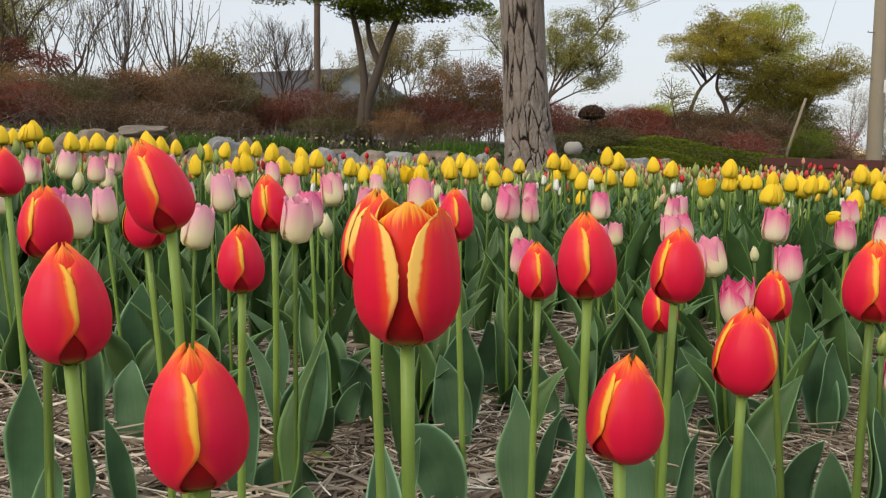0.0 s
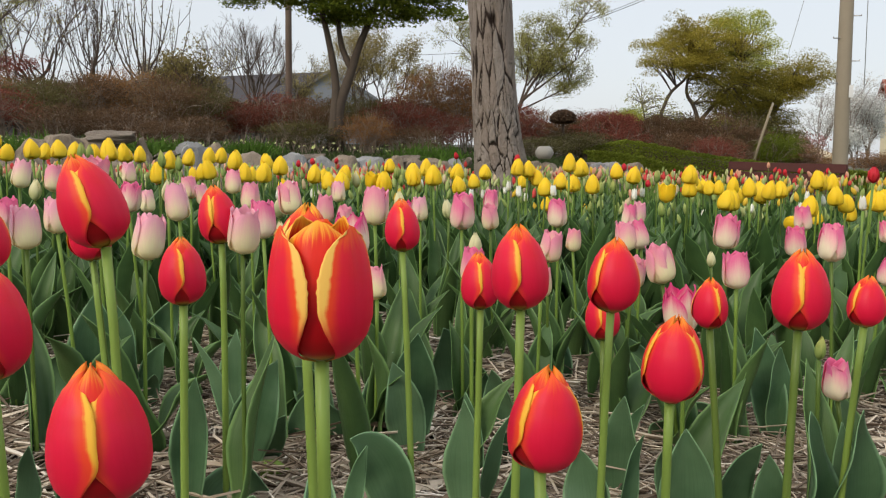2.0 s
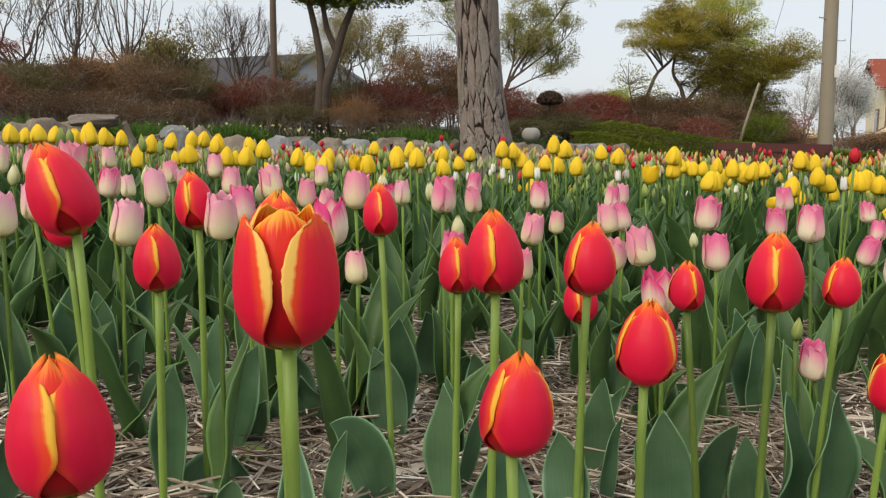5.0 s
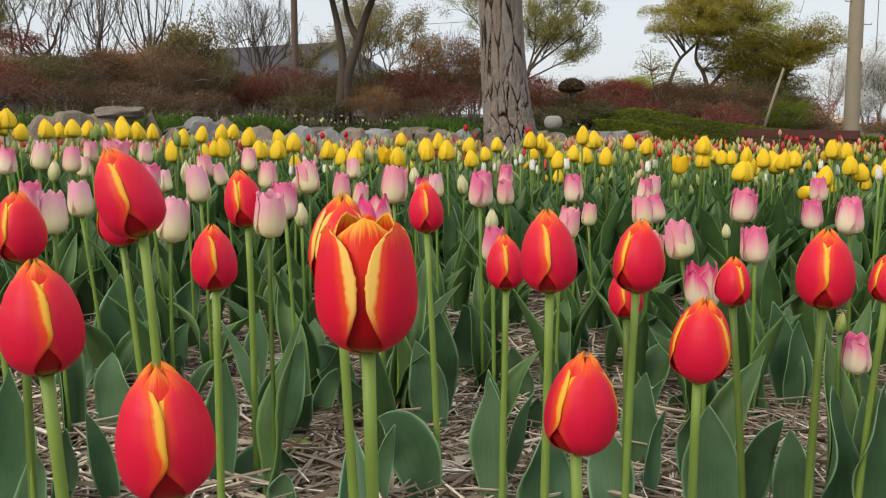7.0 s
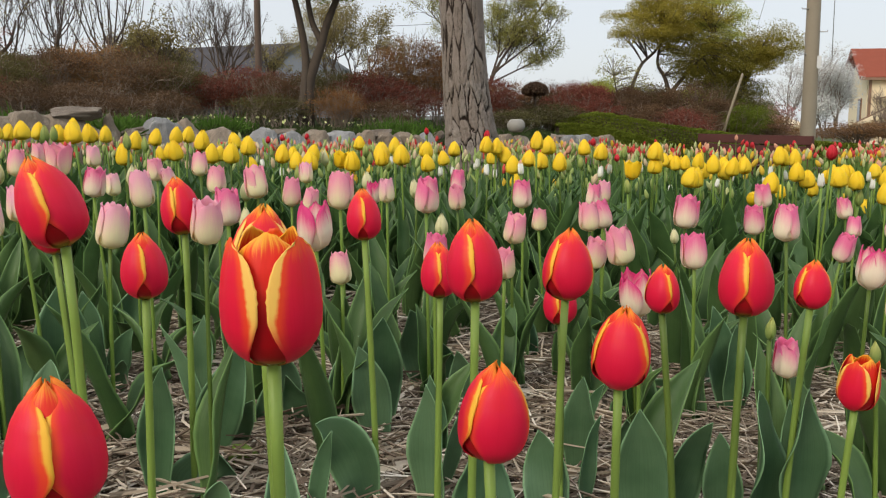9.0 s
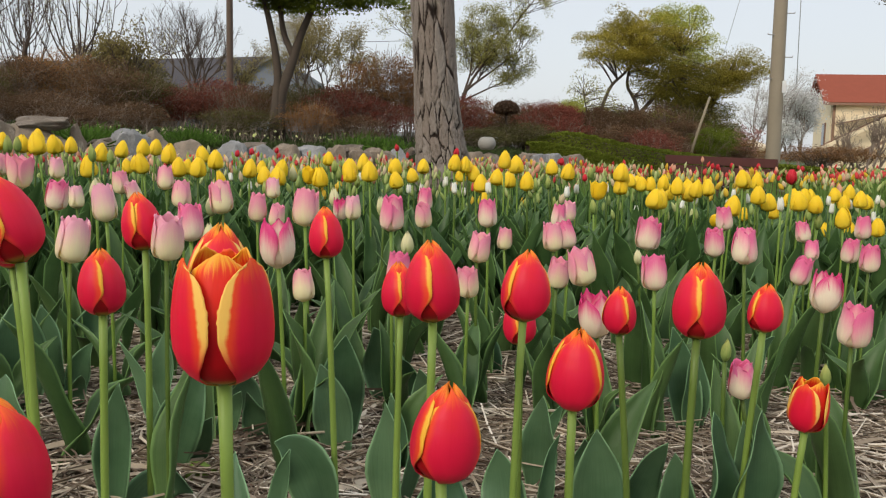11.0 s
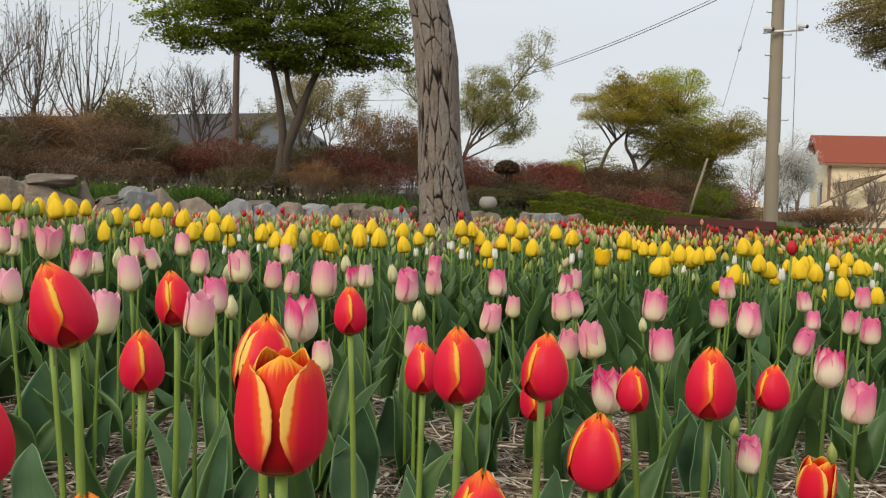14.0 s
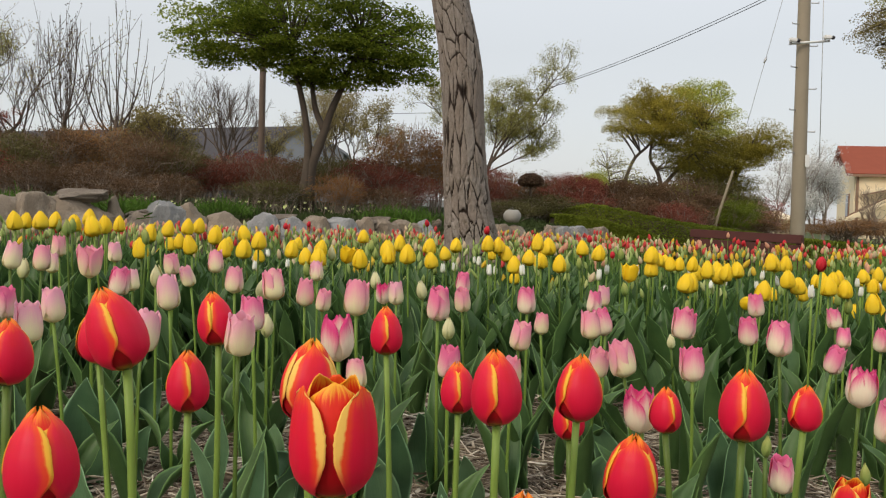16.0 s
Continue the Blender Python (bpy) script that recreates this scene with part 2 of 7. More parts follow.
M_SLABSTONE = stone_material("brown_slab_stone", (0.26, 0.215, 0.17), (0.18, 0.145, 0.115), (0.34, 0.29, 0.235))
M_BRONZE = foliage("brown_shrub_leaf", (0.105, 0.063, 0.034), (0.205, 0.126, 0.070))
M_CRIMSON = foliage("crimson_shrub_leaf", (0.175, 0.056, 0.040), (0.29, 0.095, 0.064))
M_RUST = foliage("rust_shrub_leaf", (0.23, 0.115, 0.050), (0.40, 0.22, 0.09))
M_MAPLE = foliage("maple_leaf", (0.048, 0.085, 0.010), (0.37, 0.43, 0.055), 0.55, 0.48)
M_OLIVE = foliage("olive_leaf", (0.26, 0.215, 0.034), (0.52, 0.44, 0.082), 0.6, 0.48)
M_LIME = foliage("lime_leaf", (0.32, 0.36, 0.055), (0.58, 0.60, 0.14), 0.6, 0.45)
M_SAGE = foliage("sage_leaf", (0.24, 0.235, 0.06), (0.44, 0.42, 0.15))
M_KHAKI = foliage("khaki_leaf", (0.20, 0.165, 0.06), (0.37, 0.305, 0.13))
M_BUDS = foliage("opening_bud", (0.42, 0.42, 0.30), (0.62, 0.60, 0.46))
M_HEDGE = foliage("hedge_leaf", (0.085, 0.120, 0.014), (0.25, 0.29, 0.040))
M_GRASS = foliage("grass_blade", (0.042, 0.064, 0.022), (0.095, 0.125, 0.044))
M_TOPIARY = foliage("topiary_leaf", (0.085, 0.052, 0.034), (0.165, 0.105, 0.066))
M_BLOSSOM = foliage("blossom", (0.66, 0.65, 0.62), (0.84, 0.83, 0.80))
M_CONCRETE = coat("concrete", (0.235, 0.20, 0.145), (0.32, 0.275, 0.205), 0.85, 3.0)
M_METAL = coat("grey_metal", (0.38, 0.38, 0.38), (0.52, 0.52, 0.52), 0.45, 8.0, 0.6)
M_DARK = coat("dark_plastic", (0.02, 0.02, 0.022), (0.045, 0.045, 0.05), 0.5)
M_WHITE_CASE = coat("white_case", (0.68, 0.68, 0.66), (0.78, 0.78, 0.76), 0.4)
M_BENCH = coat("stained_bench_wood", (0.060, 0.020, 0.018), (0.105, 0.035, 0.028), 0.55, 7.0)
M_RENDER = coat("cream_wall", (0.70, 0.58, 0.38), (0.80, 0.68, 0.48), 0.85, 1.2)
M_TRIM = coat("brown_trim", (0.20, 0.12, 0.08), (0.28, 0.17, 0.11), 0.7)
M_TILE = coat("red_roof_tile", (0.200, 0.046, 0.023), (0.265, 0.064, 0.033), 0.95, 3.0)
M_SLATE = coat("grey_sheet_roof", (0.050, 0.046, 0.050), (0.070, 0.066, 0.070), 0.95, 0.5)
M_BLUEROOF = coat("blue_grey_roof", (0.15, 0.165, 0.19), (0.20, 0.22, 0.25), 0.8, 0.5)
M_PANE = Mat("window_glass", rough=0.08, spec=0.6).done((0.03, 0.035, 0.04))
M_WOOD = coat("weathered_wood", (0.20, 0.165, 0.11), (0.31, 0.26, 0.17), 0.85, 4.0)
M_PALESTONE = coat("pale_stone", (0.22, 0.21, 0.185), (0.33, 0.315, 0.28), 0.85, 14.0)
M_PALETWIG = coat("pale_twig", (0.16, 0.12, 0.09), (0.30, 0.24, 0.19), 0.9)
M_POST = coat("brown_bark", (0.085, 0.062, 0.048), (0.17, 0.125, 0.098), 0.9, 9.0, 0.0, 0.6)
# olive leaf darkened for the lower crowns: under-canopy shade given as colour
M_SHADE = foliage("shaded_olive_leaf", (0.16, 0.145, 0.026), (0.34, 0.29, 0.055), 0.6, 0.4)
M_MOSS = foliage("moss_brown_leaf", (0.085, 0.080, 0.030), (0.19, 0.165, 0.065))
M_PINKBLOOM = foliage("pink_blossom", (0.50, 0.26, 0.24), (0.68, 0.42, 0.38))
M_HILL = coat("far_wood", (0.10, 0.10, 0.095), (0.15, 0.15, 0.14), 0.95, 0.05)

# ---------------------------------------------------------------- mesh helpers


def link_mesh(name, verts, faces, mats, parent=None, label="", uv=None, index=None, smooth=True):
    me = bpy.data.meshes.new(name)
    me.from_pydata([tuple(v) for v in verts], [], [tuple(f) for f in faces])
    for mm in (mats if isinstance(mats, (list, tuple)) else [mats]):
        me.materials.append(mm)
    if smooth:
        me.polygons.foreach_set("use_smooth", [True] * len(me.polygons))
    if index is not None:
        me.polygons.foreach_set("material_index", list(index))
    if uv is not None:
        lay = me.uv_layers.new(name="UVMap")
        vi = np.empty(len(me.loops), dtype=np.int32)
        me.loops.foreach_get("vertex_index", vi)
        lay.data.foreach_set("uv", np.asarray(uv, dtype=np.float32)[vi].ravel())
    me.update()
    ob = new(name, me)
    if parent is not None:
        ob.parent = parent
    if label:
        ob["label"] = label
    return ob


def share(name, ob, m, parent, label=""):
    o = new(name, ob.data if isinstance(ob, bpy.types.Object) else ob)
    o.parent = parent
    o.matrix_basis = m
    if label:
        o["label"] = label
    return o


class Soup:
    """Many loose pieces gathered into one mesh."""

    def __init__(self):
        self.v, self.f, self.i, self.n = [], [], [], 0

    def add(self, verts, faces, mat=0):
        verts = np.asarray(verts, dtype=float)
        self.v.append(verts)
        self.f.extend([tuple(k + self.n for k in f) for f in faces])
        self.i.extend([mat] * len(faces))
        self.n += len(verts)

    def link(self, name, mats, parent=None, label="", smooth=True):
        return link_mesh(name, np.concatenate(self.v), self.f, mats, parent, label, index=self.i, smooth=smooth)


def shell(P, thick):
    """A curved sheet from a grid of points, with a little thickness, and uv for each vertex."""
    P = np.asarray(P, dtype=float)
    m, n = P.shape[:2]
    du, dv = np.gradient(P, axis=1), np.gradient(P, axis=0)
    nor = np.cross(du, dv)
    nor /= np.linalg.norm(nor, axis=2, keepdims=True) + 1e-9
    Q = P - nor * thick
    verts = np.concatenate([P.reshape(-1, 3), Q.reshape(-1, 3)])
    k = m * n
    faces = []
    for i in range(m - 1):
        for j in range(n - 1):
            a = i * n + j
            faces.append((a, a + 1, a + n + 1, a + n))
            faces.append((k + a, k + a + n, k + a + n + 1, k + a + 1))
    rim = [(i * n, (i + 1) * n) for i in range(m - 1)] + [((m - 1) * n + j, (m - 1) * n + j + 1) for j in range(n - 1)]
    rim += [((i + 1) * n + n - 1, i * n + n - 1) for i in range(m - 1)] + [(j + 1, j) for j in range(n - 1)]
    faces += [(a, b, k + b, k + a) for a, b in rim]
    uu, vv = np.meshgrid(np.linspace(0, 1, n), np.linspace(0, 1, m))
    uv = np.stack([uu.ravel(), vv.ravel()], 1)
    return verts, faces, np.concatenate([uv, uv])


def tube(points, radii, sides=8, cap=True):
    pts = np.asarray(points, dtype=float)
    rad = np.broadcast_to(np.asarray(radii, dtype=float), (len(pts),))
    tan = np.gradient(pts, axis=0)
    tan /= np.linalg.norm(tan, axis=1, keepdims=True) + 1e-12
    ref = np.array([0.31, 0.95, 0.05])
    if abs(np.dot(ref, tan[0])) > 0.9:
        ref = np.array([1.0, 0.1, 0.0])
    a = np.cross(tan, ref)
    a /= np.linalg.norm(a, axis=1, keepdims=True) + 1e-12
    b = np.cross(tan, a)
    ang = np.linspace(0, 2 * math.pi, sides, endpoint=False)
    ring = a[:, None] * np.cos(ang)[None, :, None] + b[:, None] * np.sin(ang)[None, :, None]
    v = (pts[:, None] + ring * rad[:, None, None]).reshape(-1, 3)
    f = []
    for i in range(len(pts) - 1):
        for j in range(sides):
            k = (j + 1) % sides
            f.append((i * sides + j, i * sides + k, (i + 1) * sides + k, (i + 1) * sides + j))
    if cap:
        f.append(tuple(range(sides))[::-1])
        f.append(tuple((len(pts) - 1) * sides + j for j in range(sides)))
    return v, f


def box(cx, cy, cz, sx, sy, sz, bevel=0.0, turn=0.0):
    """A box with chamfered edges, as vertices and faces."""
    bm = bmesh.new()
    bmesh.ops.create_cube(bm, size=1, matrix=Matrix.Translation((cx, cy, cz)) @ Matrix.Rotation(turn, 4, "Z") @ Matrix.Diagonal((sx, sy, sz, 1)))
    if bevel:
        bmesh.ops.bevel(bm, geom=bm.edges[:], offset=bevel, segments=2, affect="EDGES")
    bm.verts.index_update()
    v = [tuple(p.co) for p in bm.verts]
    f = [tuple(p.index for p in q.verts) for q in bm.faces]
    bm.free()
    return v, f


def empty(name, m, label, category, group=""):
    e = new(name)
    e.empty_display_size = 0.02
    e.matrix_basis = m
    return tagged(e, label, category, group)


def smooth01(a, b, x):
    t = min(1.0, max(0.0, (x - a) / (b - a)))
    return t * t * (3 - 2 * t)


# ---------------------------------------------------------------- ground
def wall_y(x):
    """The line of the dry stone edging, as y over x."""
    return 8.0 + 0.62 * x


def ground_z(x, y):
    z = -(0.05 - 0.042 * smooth01(2.8, 5.5, y)) * min(4.0, max(-3.0, x))
    back = y - wall_y(x)
    side = 1.0 - smooth01(1.6, 4.5, x)
    z += side * (0.50 * smooth01(-0.05, 0.35, back) + 0.25 * smooth01(0.3, 5.0, back))
    z += (1 - side) * 0.35 * smooth01(8.5, 12.0, y) * (1 - smooth01(8.0, 14.0, x))
    return z


def build_ground():
    xs = np.unique(np.round(np.concatenate([np.linspace(-2, 2.6, 70), np.linspace(-12, 16, 90), np.sinh(np.linspace(-6.2, 6.2, 60)) * 4]), 3))
    ys = np.unique(np.round(np.concatenate([np.linspace(-0.6, 4, 70), np.linspace(-8, 26, 110), np.sinh(np.linspace(-6.2, 6.2, 60)) * 4]), 3))
    v = []
    for y in ys:
        for x in xs:
            near = 1.0 if abs(x) < 6 and -2 < y < 12 else 0.0
            v.append((x, y, ground_z(x, y) + near * 0.012 * noise.noise((x * 3, y * 3, 0)) + near * 0.006 * noise.noise((x * 14, y * 14, 3))))
    n = len(xs)
    f = [(j * n + i, j * n + i + 1, (j + 1) * n + i + 1, (j + 1) * n + i) for j in range(len(ys) - 1) for i in range(n - 1)]
    tagged(link_mesh("ground", v, f, M_SOIL), "brown garden soil under straw, greening to grass behind the stones", "ground", kind="structure")


build_ground()
rng = np.random.default_rng(11)


def build_straw():
    s = Soup()
    k = 60000
    for i in range(k):
        x, y = 0.1 + 1.2 * rng.normal(), 1.55 + 0.9 * rng.normal()
        if y > 4.5:
            continue
        ln, w = rng.uniform(0.03, 0.17), rng.uniform(0.0010, 0.0025)
        a, lift = rng.uniform(0, math.pi), rng.normal(0, 0.10)
        if rng.random() < 0.05:
            w *= 2.2
        d = np.array([math.cos(a), math.sin(a), lift]) * ln / 2
        bend = np.array([-math.sin(a), math.cos(a), 0]) * rng.normal(0, 0.05) * ln
        c = np.array([x, y, ground_z(x, y) + 0.004 + 0.034 * rng.random() ** 2 + abs(d[2])])
        v, f = tube([c - d, c + bend, c + d], [w, w, w * 0.7], 3, False)
        s.add(v, f)
    tagged(s.link("straw_mulch", [M_STRAW], smooth=False), "loose dry beige straw mulch lying on the soil", "straw", kind="stuff")


build_straw()

# ---------------------------------------------------------------- tulips
def curve_at(points, t):
    xs = [p[0] for p in points]
    ys = [p[1] for p in points]
    return np.interp(t, xs, ys)


EGG = ((0, 0.10), (0.05, 0.42), (0.12, 0.66), (0.25, 0.90), (0.40, 1.0), (0.55, 0.98), (0.70, 0.87), (0.83, 0.68), (0.93, 0.46), (1, 0.26))
CUP = ((0, 0.12), (0.05, 0.45), (0.12, 0.70), (0.25, 0.92), (0.40, 1.0), (0.60, 0.99), (0.78, 0.92), (0.90, 0.86), (1, 0.80))
FLARE = ((0, 0.12), (0.05, 0.45), (0.12, 0.68), (0.28, 0.90), (0.50, 1.0), (0.75, 1.06), (0.90, 1.12), (1, 1.16))
SLIM = ((0, 0.14), (0.06, 0.45), (0.15, 0.72), (0.30, 0.96), (0.45, 1.0), (0.65, 0.86), (0.82, 0.58), (1, 0.16))
OPEN = ((0, 0.14), (0.04, 0.44), (0.10, 0.68), (0.20, 0.88), (0.32, 0.98), (0.45, 1.0), (0.60, 0.98), (0.75, 0.93), (0.88, 0.86), (1, 0.77))
FULL = ((0, 0.36), (0.06, 0.43), (0.14, 0.56), (0.22, 0.70), (0.30, 0.84), (0.36, 0.96), (0.42, 1.0), (0.78, 1.0), (0.86, 0.91), (0.93, 0.74), (0.97, 0.54), (1, 0.28))
PARTED = ((0, 0.25), (0.06, 0.36), (0.12, 0.50), (0.20, 0.64), (0.30, 0.77), (0.40, 0.86), (0.50, 0.872), (0.58, 0.88), (0.70, 0.845), (0.80, 0.77), (0.88, 0.68), (0.94, 0.54), (0.98, 0.38), (1, 0.20))
BUD = ((0, 0.16), (0.04, 0.48), (0.12, 0.76), (0.20, 0.91), (0.30, 0.98), (0.40, 1.0), (0.50, 0.975), (0.60, 0.92), (0.76, 0.765), (0.88, 0.56), (0.95, 0.36), (1, 0.12))
CHALICE = ((0, 0.28), (0.04, 0.58), (0.10, 0.82), (0.20, 0.96), (0.35, 1.0), (0.60, 0.95), (0.80, 0.86), (0.92, 0.75), (1, 0.66))
BUD_IN = ((0, 0.16), (0.04, 0.45), (0.12, 0.725), (0.20, 0.88), (0.30, 0.94), (0.40, 0.94), (0.50, 0.90), (0.60, 0.83), (0.76, 0.67), (0.88, 0.48), (0.95, 0.32), (1, 0.10))
OPEN_IN = ((0, 0.13), (0.04, 0.43), (0.10, 0.66), (0.20, 0.85), (0.32, 0.94), (0.45, 0.95), (0.60, 0.91), (0.75, 0.83), (0.88, 0.71), (0.96, 0.62), (1, 0.57))
GOBLET = ((0, 0.28), (0.04, 0.58), (0.10, 0.82), (0.20, 0.96), (0.34, 1.0), (0.52, 0.97), (0.70, 0.90), (0.84, 0.84), (0.94, 0.81), (1, 0.80))
POINTED = ((0, 0.60), (0.20, 0.80), (0.38, 1.0), (0.72, 1.0), (0.82, 0.94), (0.91, 0.78), (0.97, 0.56), (1, 0.26))
ONION = ((0, 0.40), (0.04, 0.70), (0.10, 0.88), (0.20, 0.98), (0.30, 1.0), (0.42, 0.98), (0.55, 0.91), (0.68, 0.79), (0.80, 0.62), (0.91, 0.40), (1, 0.13))
DOMED = ((0, 0.78), (0.55, 0.78), (0.75, 1.0), (0.93, 1.0), (1, 0.6))
ROUND = ((0, 1.0), (0.90, 1.0), (0.97, 0.86), (1, 0.5))
LEAFY = ((0, 0.60), (0.20, 0.80), (0.38, 1.0), (0.68, 1.0), (0.82, 0.92), (0.93, 0.70), (0.98, 0.48), (1, 0.28))
WIDE = ((0, 0.62), (0.10, 0.66), (0.25, 0.84), (0.42, 1.0), (0.62, 1.0), (0.78, 0.88), (0.90, 0.62), (0.97, 0.34), (1, 0.12))


def petal_mesh(name, mat, profile, width, scale, seed, tip=0.0, fine=14, ripple=0.0, shape=WIDE, lap=0.0, rough=0.0, sag=0.045):
    """One petal of a flower one unit tall; width in degrees to each side."""
    r = np.random.default_rng(seed)
    m, n = fine, fine - 3
    P = np.zeros((m, n, 3))
    ph = r.uniform(0, 6, 3)
    for i in range(m):
        v = i / (m - 1)
        vv = v ** 0.9
        rad = scale * curve_at(profile, vv)
        half = radians(width) * curve_at(shape, vv) * (1 + rough * r.normal())
        for j in range(n):
            s = 2 * j / (n - 1) - 1
            a = s * half
            rr = rad * (1 + 0.03 * s * s + lap * s - 0.03 * math.exp(-(s / 0.16) ** 2) * v)
            rr *= 1 + ripple * math.sin(5 * s + ph[0]) * v * v
            z = vv * (1 - sag * s * s * v * v) + tip * v ** 4 * (1 - abs(s)) + ripple * 0.5 * math.sin(9 * s + ph[1]) * v ** 3
            P[i, j] = (rr * math.cos(a), rr * math.sin(a), z)
    verts, faces, uv = shell(P, 0.010)
    ob = link_mesh(name, verts, faces, mat, uv=uv)
    me = ob.data
    bpy.data.objects.remove(ob)
    return me


def flower_kind(outer, inner, profile, radius, wid, seed, tip=0.04, fine=14, ripple=0.012, in_scale=0.90, in_tip=0.03, shape=WIDE, in_shape=WIDE, lap=0.0, in_profile=None, in_wid=None, rough=0.0, sag=0.045):
    return dict(
        outer=[petal_mesh("petal", outer, profile, wid, radius, seed + k, tip, fine, ripple, shape, lap, rough, sag) for k in range(2)],
        inner=[petal_mesh("petal", inner, in_profile or profile, in_wid or wid - 4, radius * in_scale, seed + 9 + k, in_tip, fine, ripple, in_shape) for k in range(2)],
    )


KINDS = {
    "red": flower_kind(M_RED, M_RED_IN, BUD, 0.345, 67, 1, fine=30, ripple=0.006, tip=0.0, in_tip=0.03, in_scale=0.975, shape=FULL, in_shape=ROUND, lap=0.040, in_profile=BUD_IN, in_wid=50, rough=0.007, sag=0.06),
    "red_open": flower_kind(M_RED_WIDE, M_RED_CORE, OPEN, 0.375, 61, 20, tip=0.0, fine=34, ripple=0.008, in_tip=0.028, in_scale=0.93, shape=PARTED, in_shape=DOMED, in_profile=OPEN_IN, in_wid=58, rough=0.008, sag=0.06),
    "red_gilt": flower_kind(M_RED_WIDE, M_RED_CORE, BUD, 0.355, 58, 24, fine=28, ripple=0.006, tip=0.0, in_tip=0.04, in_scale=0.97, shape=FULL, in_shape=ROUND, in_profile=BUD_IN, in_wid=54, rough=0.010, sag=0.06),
    "pink": flower_kind(M_PINK, M_PINK, GOBLET, 0.350, 64, 30, fine=14, shape=POINTED, in_shape=POINTED, lap=0.03, in_scale=0.86, tip=0.02, in_tip=0.03, ripple=0.015, rough=0.015),
    "hot": flower_kind(M_HOT, M_HOT, GOBLET, 0.350, 64, 35, fine=14, shape=POINTED, in_shape=POINTED, lap=0.03, in_scale=0.86, tip=0.02, in_tip=0.03, ripple=0.015, rough=0.015),
    "pale": flower_kind(M_PALE, M_PALE, GOBLET, 0.335, 64, 40, fine=14, shape=POINTED, in_shape=POINTED, lap=0.03, in_scale=0.86, tip=0.02, in_tip=0.03, ripple=0.015, rough=0.015),
    "rose": flower_kind(M_ROSE, M_ROSE, CUP, 0.36, 56, 50, fine=12, tip=0.06, ripple=0.03),
    "open": flower_kind(M_PINK, M_PINK, FLARE, 0.36, 52, 60, fine=12, ripple=0.03),
    "cream_bud": flower_kind(M_CREAM, M_CREAM, SLIM, 0.27, 62, 70, fine=10),
    "yellow": flower_kind(M_YELLOW, M_YELLOW, ONION, 0.378, 64, 80, fine=14, shape=LEAFY, in_shape=ROUND, in_scale=0.95, lap=0.018, tip=0.02),
    "yellow_open": flower_kind(M_YELLOW, M_YELLOW, FLARE, 0.42, 50, 90, fine=10, ripple=0.05),
    "yellow_bud": flower_kind(M_CREAM, M_YELLOW, SLIM, 0.25, 62, 95, fine=9),
    "green_bud": flower_kind(M_BUD, M_BUD, SLIM, 0.23, 62, 100, fine=9),
    "white_bud": flower_kind(M_WHITE, M_WHITE, CHALICE, 0.25, 58, 110, fine=9, tip=0.10, in_tip=0.08, shape=LEAFY, in_shape=LEAFY),
    "scarlet": flower_kind(M_FARRED, M_FARRED, EGG, 0.33, 62, 120, fine=9),
}
KINDS["yellow_nod"] = KINDS["yellow"]
SAYS = {
    "red": ("red tulip with yellow-edged petals, still closed, in straw mulch", "red tulips in the front row"),
    "red_open": ("large red tulip with yellow-edged petals opening at the top", "red tulips in the front row"),
    "red_gilt": ("red tulip with broad golden petal margins, just opening", "red tulips in the front row"),
    "pink": ("pink tulip fading to cream at the base of its cup", "pink tulips in the bed"),
    "pale": ("pale pink and cream tulip, half open", "pink tulips in the bed"),
    "rose": ("deep rose tulip with a white base, opening", "pink tulips in the bed"),
    "open": ("wide open pink tulip with a cream base", "pink tulips in the bed"),
    "cream_bud": ("closed cream-green tulip bud among pink tulips", "pale tulip buds"),
    "yellow": ("bright yellow tulip with a pointed closed cup", "yellow tulips in the bed"),
    "yellow_nod": ("yellow tulip nodding over to one side", "yellow tulips in the bed"),
    "yellow_open": ("yellow tulip with loosely opened ruffled petals", "yellow tulips in the bed"),
    "yellow_bud": ("slim greenish yellow tulip bud", "pale tulip buds"),
    "green_bud": ("unopened green tulip bud on a short stem", "pale tulip buds"),
    "white_bud": ("small slim white tulip bud", "white tulips in the bed"),
    "scarlet": ("plain scarlet tulip in the far part of the bed", "scarlet tulips in the bed"),
}


def leaf_grid(length, width, bend, wave, fold, seed, m=13, n=7):
    """A broad lance-shaped leaf that rises and bows outwards along +x."""
    r = np.random.default_rng(seed)
    ph = r.uniform(0, 6, 2)
    P = np.zeros((m, n, 3))
    twist = r.normal(0, 0.35)
    x = z = 0.0
    for i in range(m):
        v = i / (m - 1)
        a = radians(8) + bend * v ** 1.6
        if i:
            x += math.sin(a) * length / (m - 1)
            z += math.cos(a) * length / (m - 1)
        w = width * 0.5 * (0.34 + 0.66 * math.sin(math.pi * min(1, 0.12 + 0.88 * v ** 0.85)) ** 0.8) * (1 - v ** 7)
        w = max(w, 0.0006)
        tw = twist * v
        for j in range(n):
            s = 2 * j / (n - 1) - 1
            up = fold * w * (s * s) * (1.15 - 0.6 * v) + wave * w * math.sin(9 * v + ph[0] + (1.5 if s > 0 else 0)) * abs(s) ** 2
            yy = s * w * (1 - 0.25 * fold * s * s * (1 - v))
            ox, oy = -up * math.cos(tw) - yy * math.sin(tw) * 0.6, yy * math.cos(tw) - up * math.sin(tw)
            P[i, j] = (x + ox * math.cos(a), oy, z - ox * math.sin(a))
    return P


def leaf_mesh(seed, mat, **k):
    verts, faces, uv = shell(leaf_grid(seed=seed, **k), 0.0011)
    ob = link_mesh("leaf", verts, faces, mat, uv=uv)
    me = ob.data
    bpy.data.objects.remove(ob)
    return me


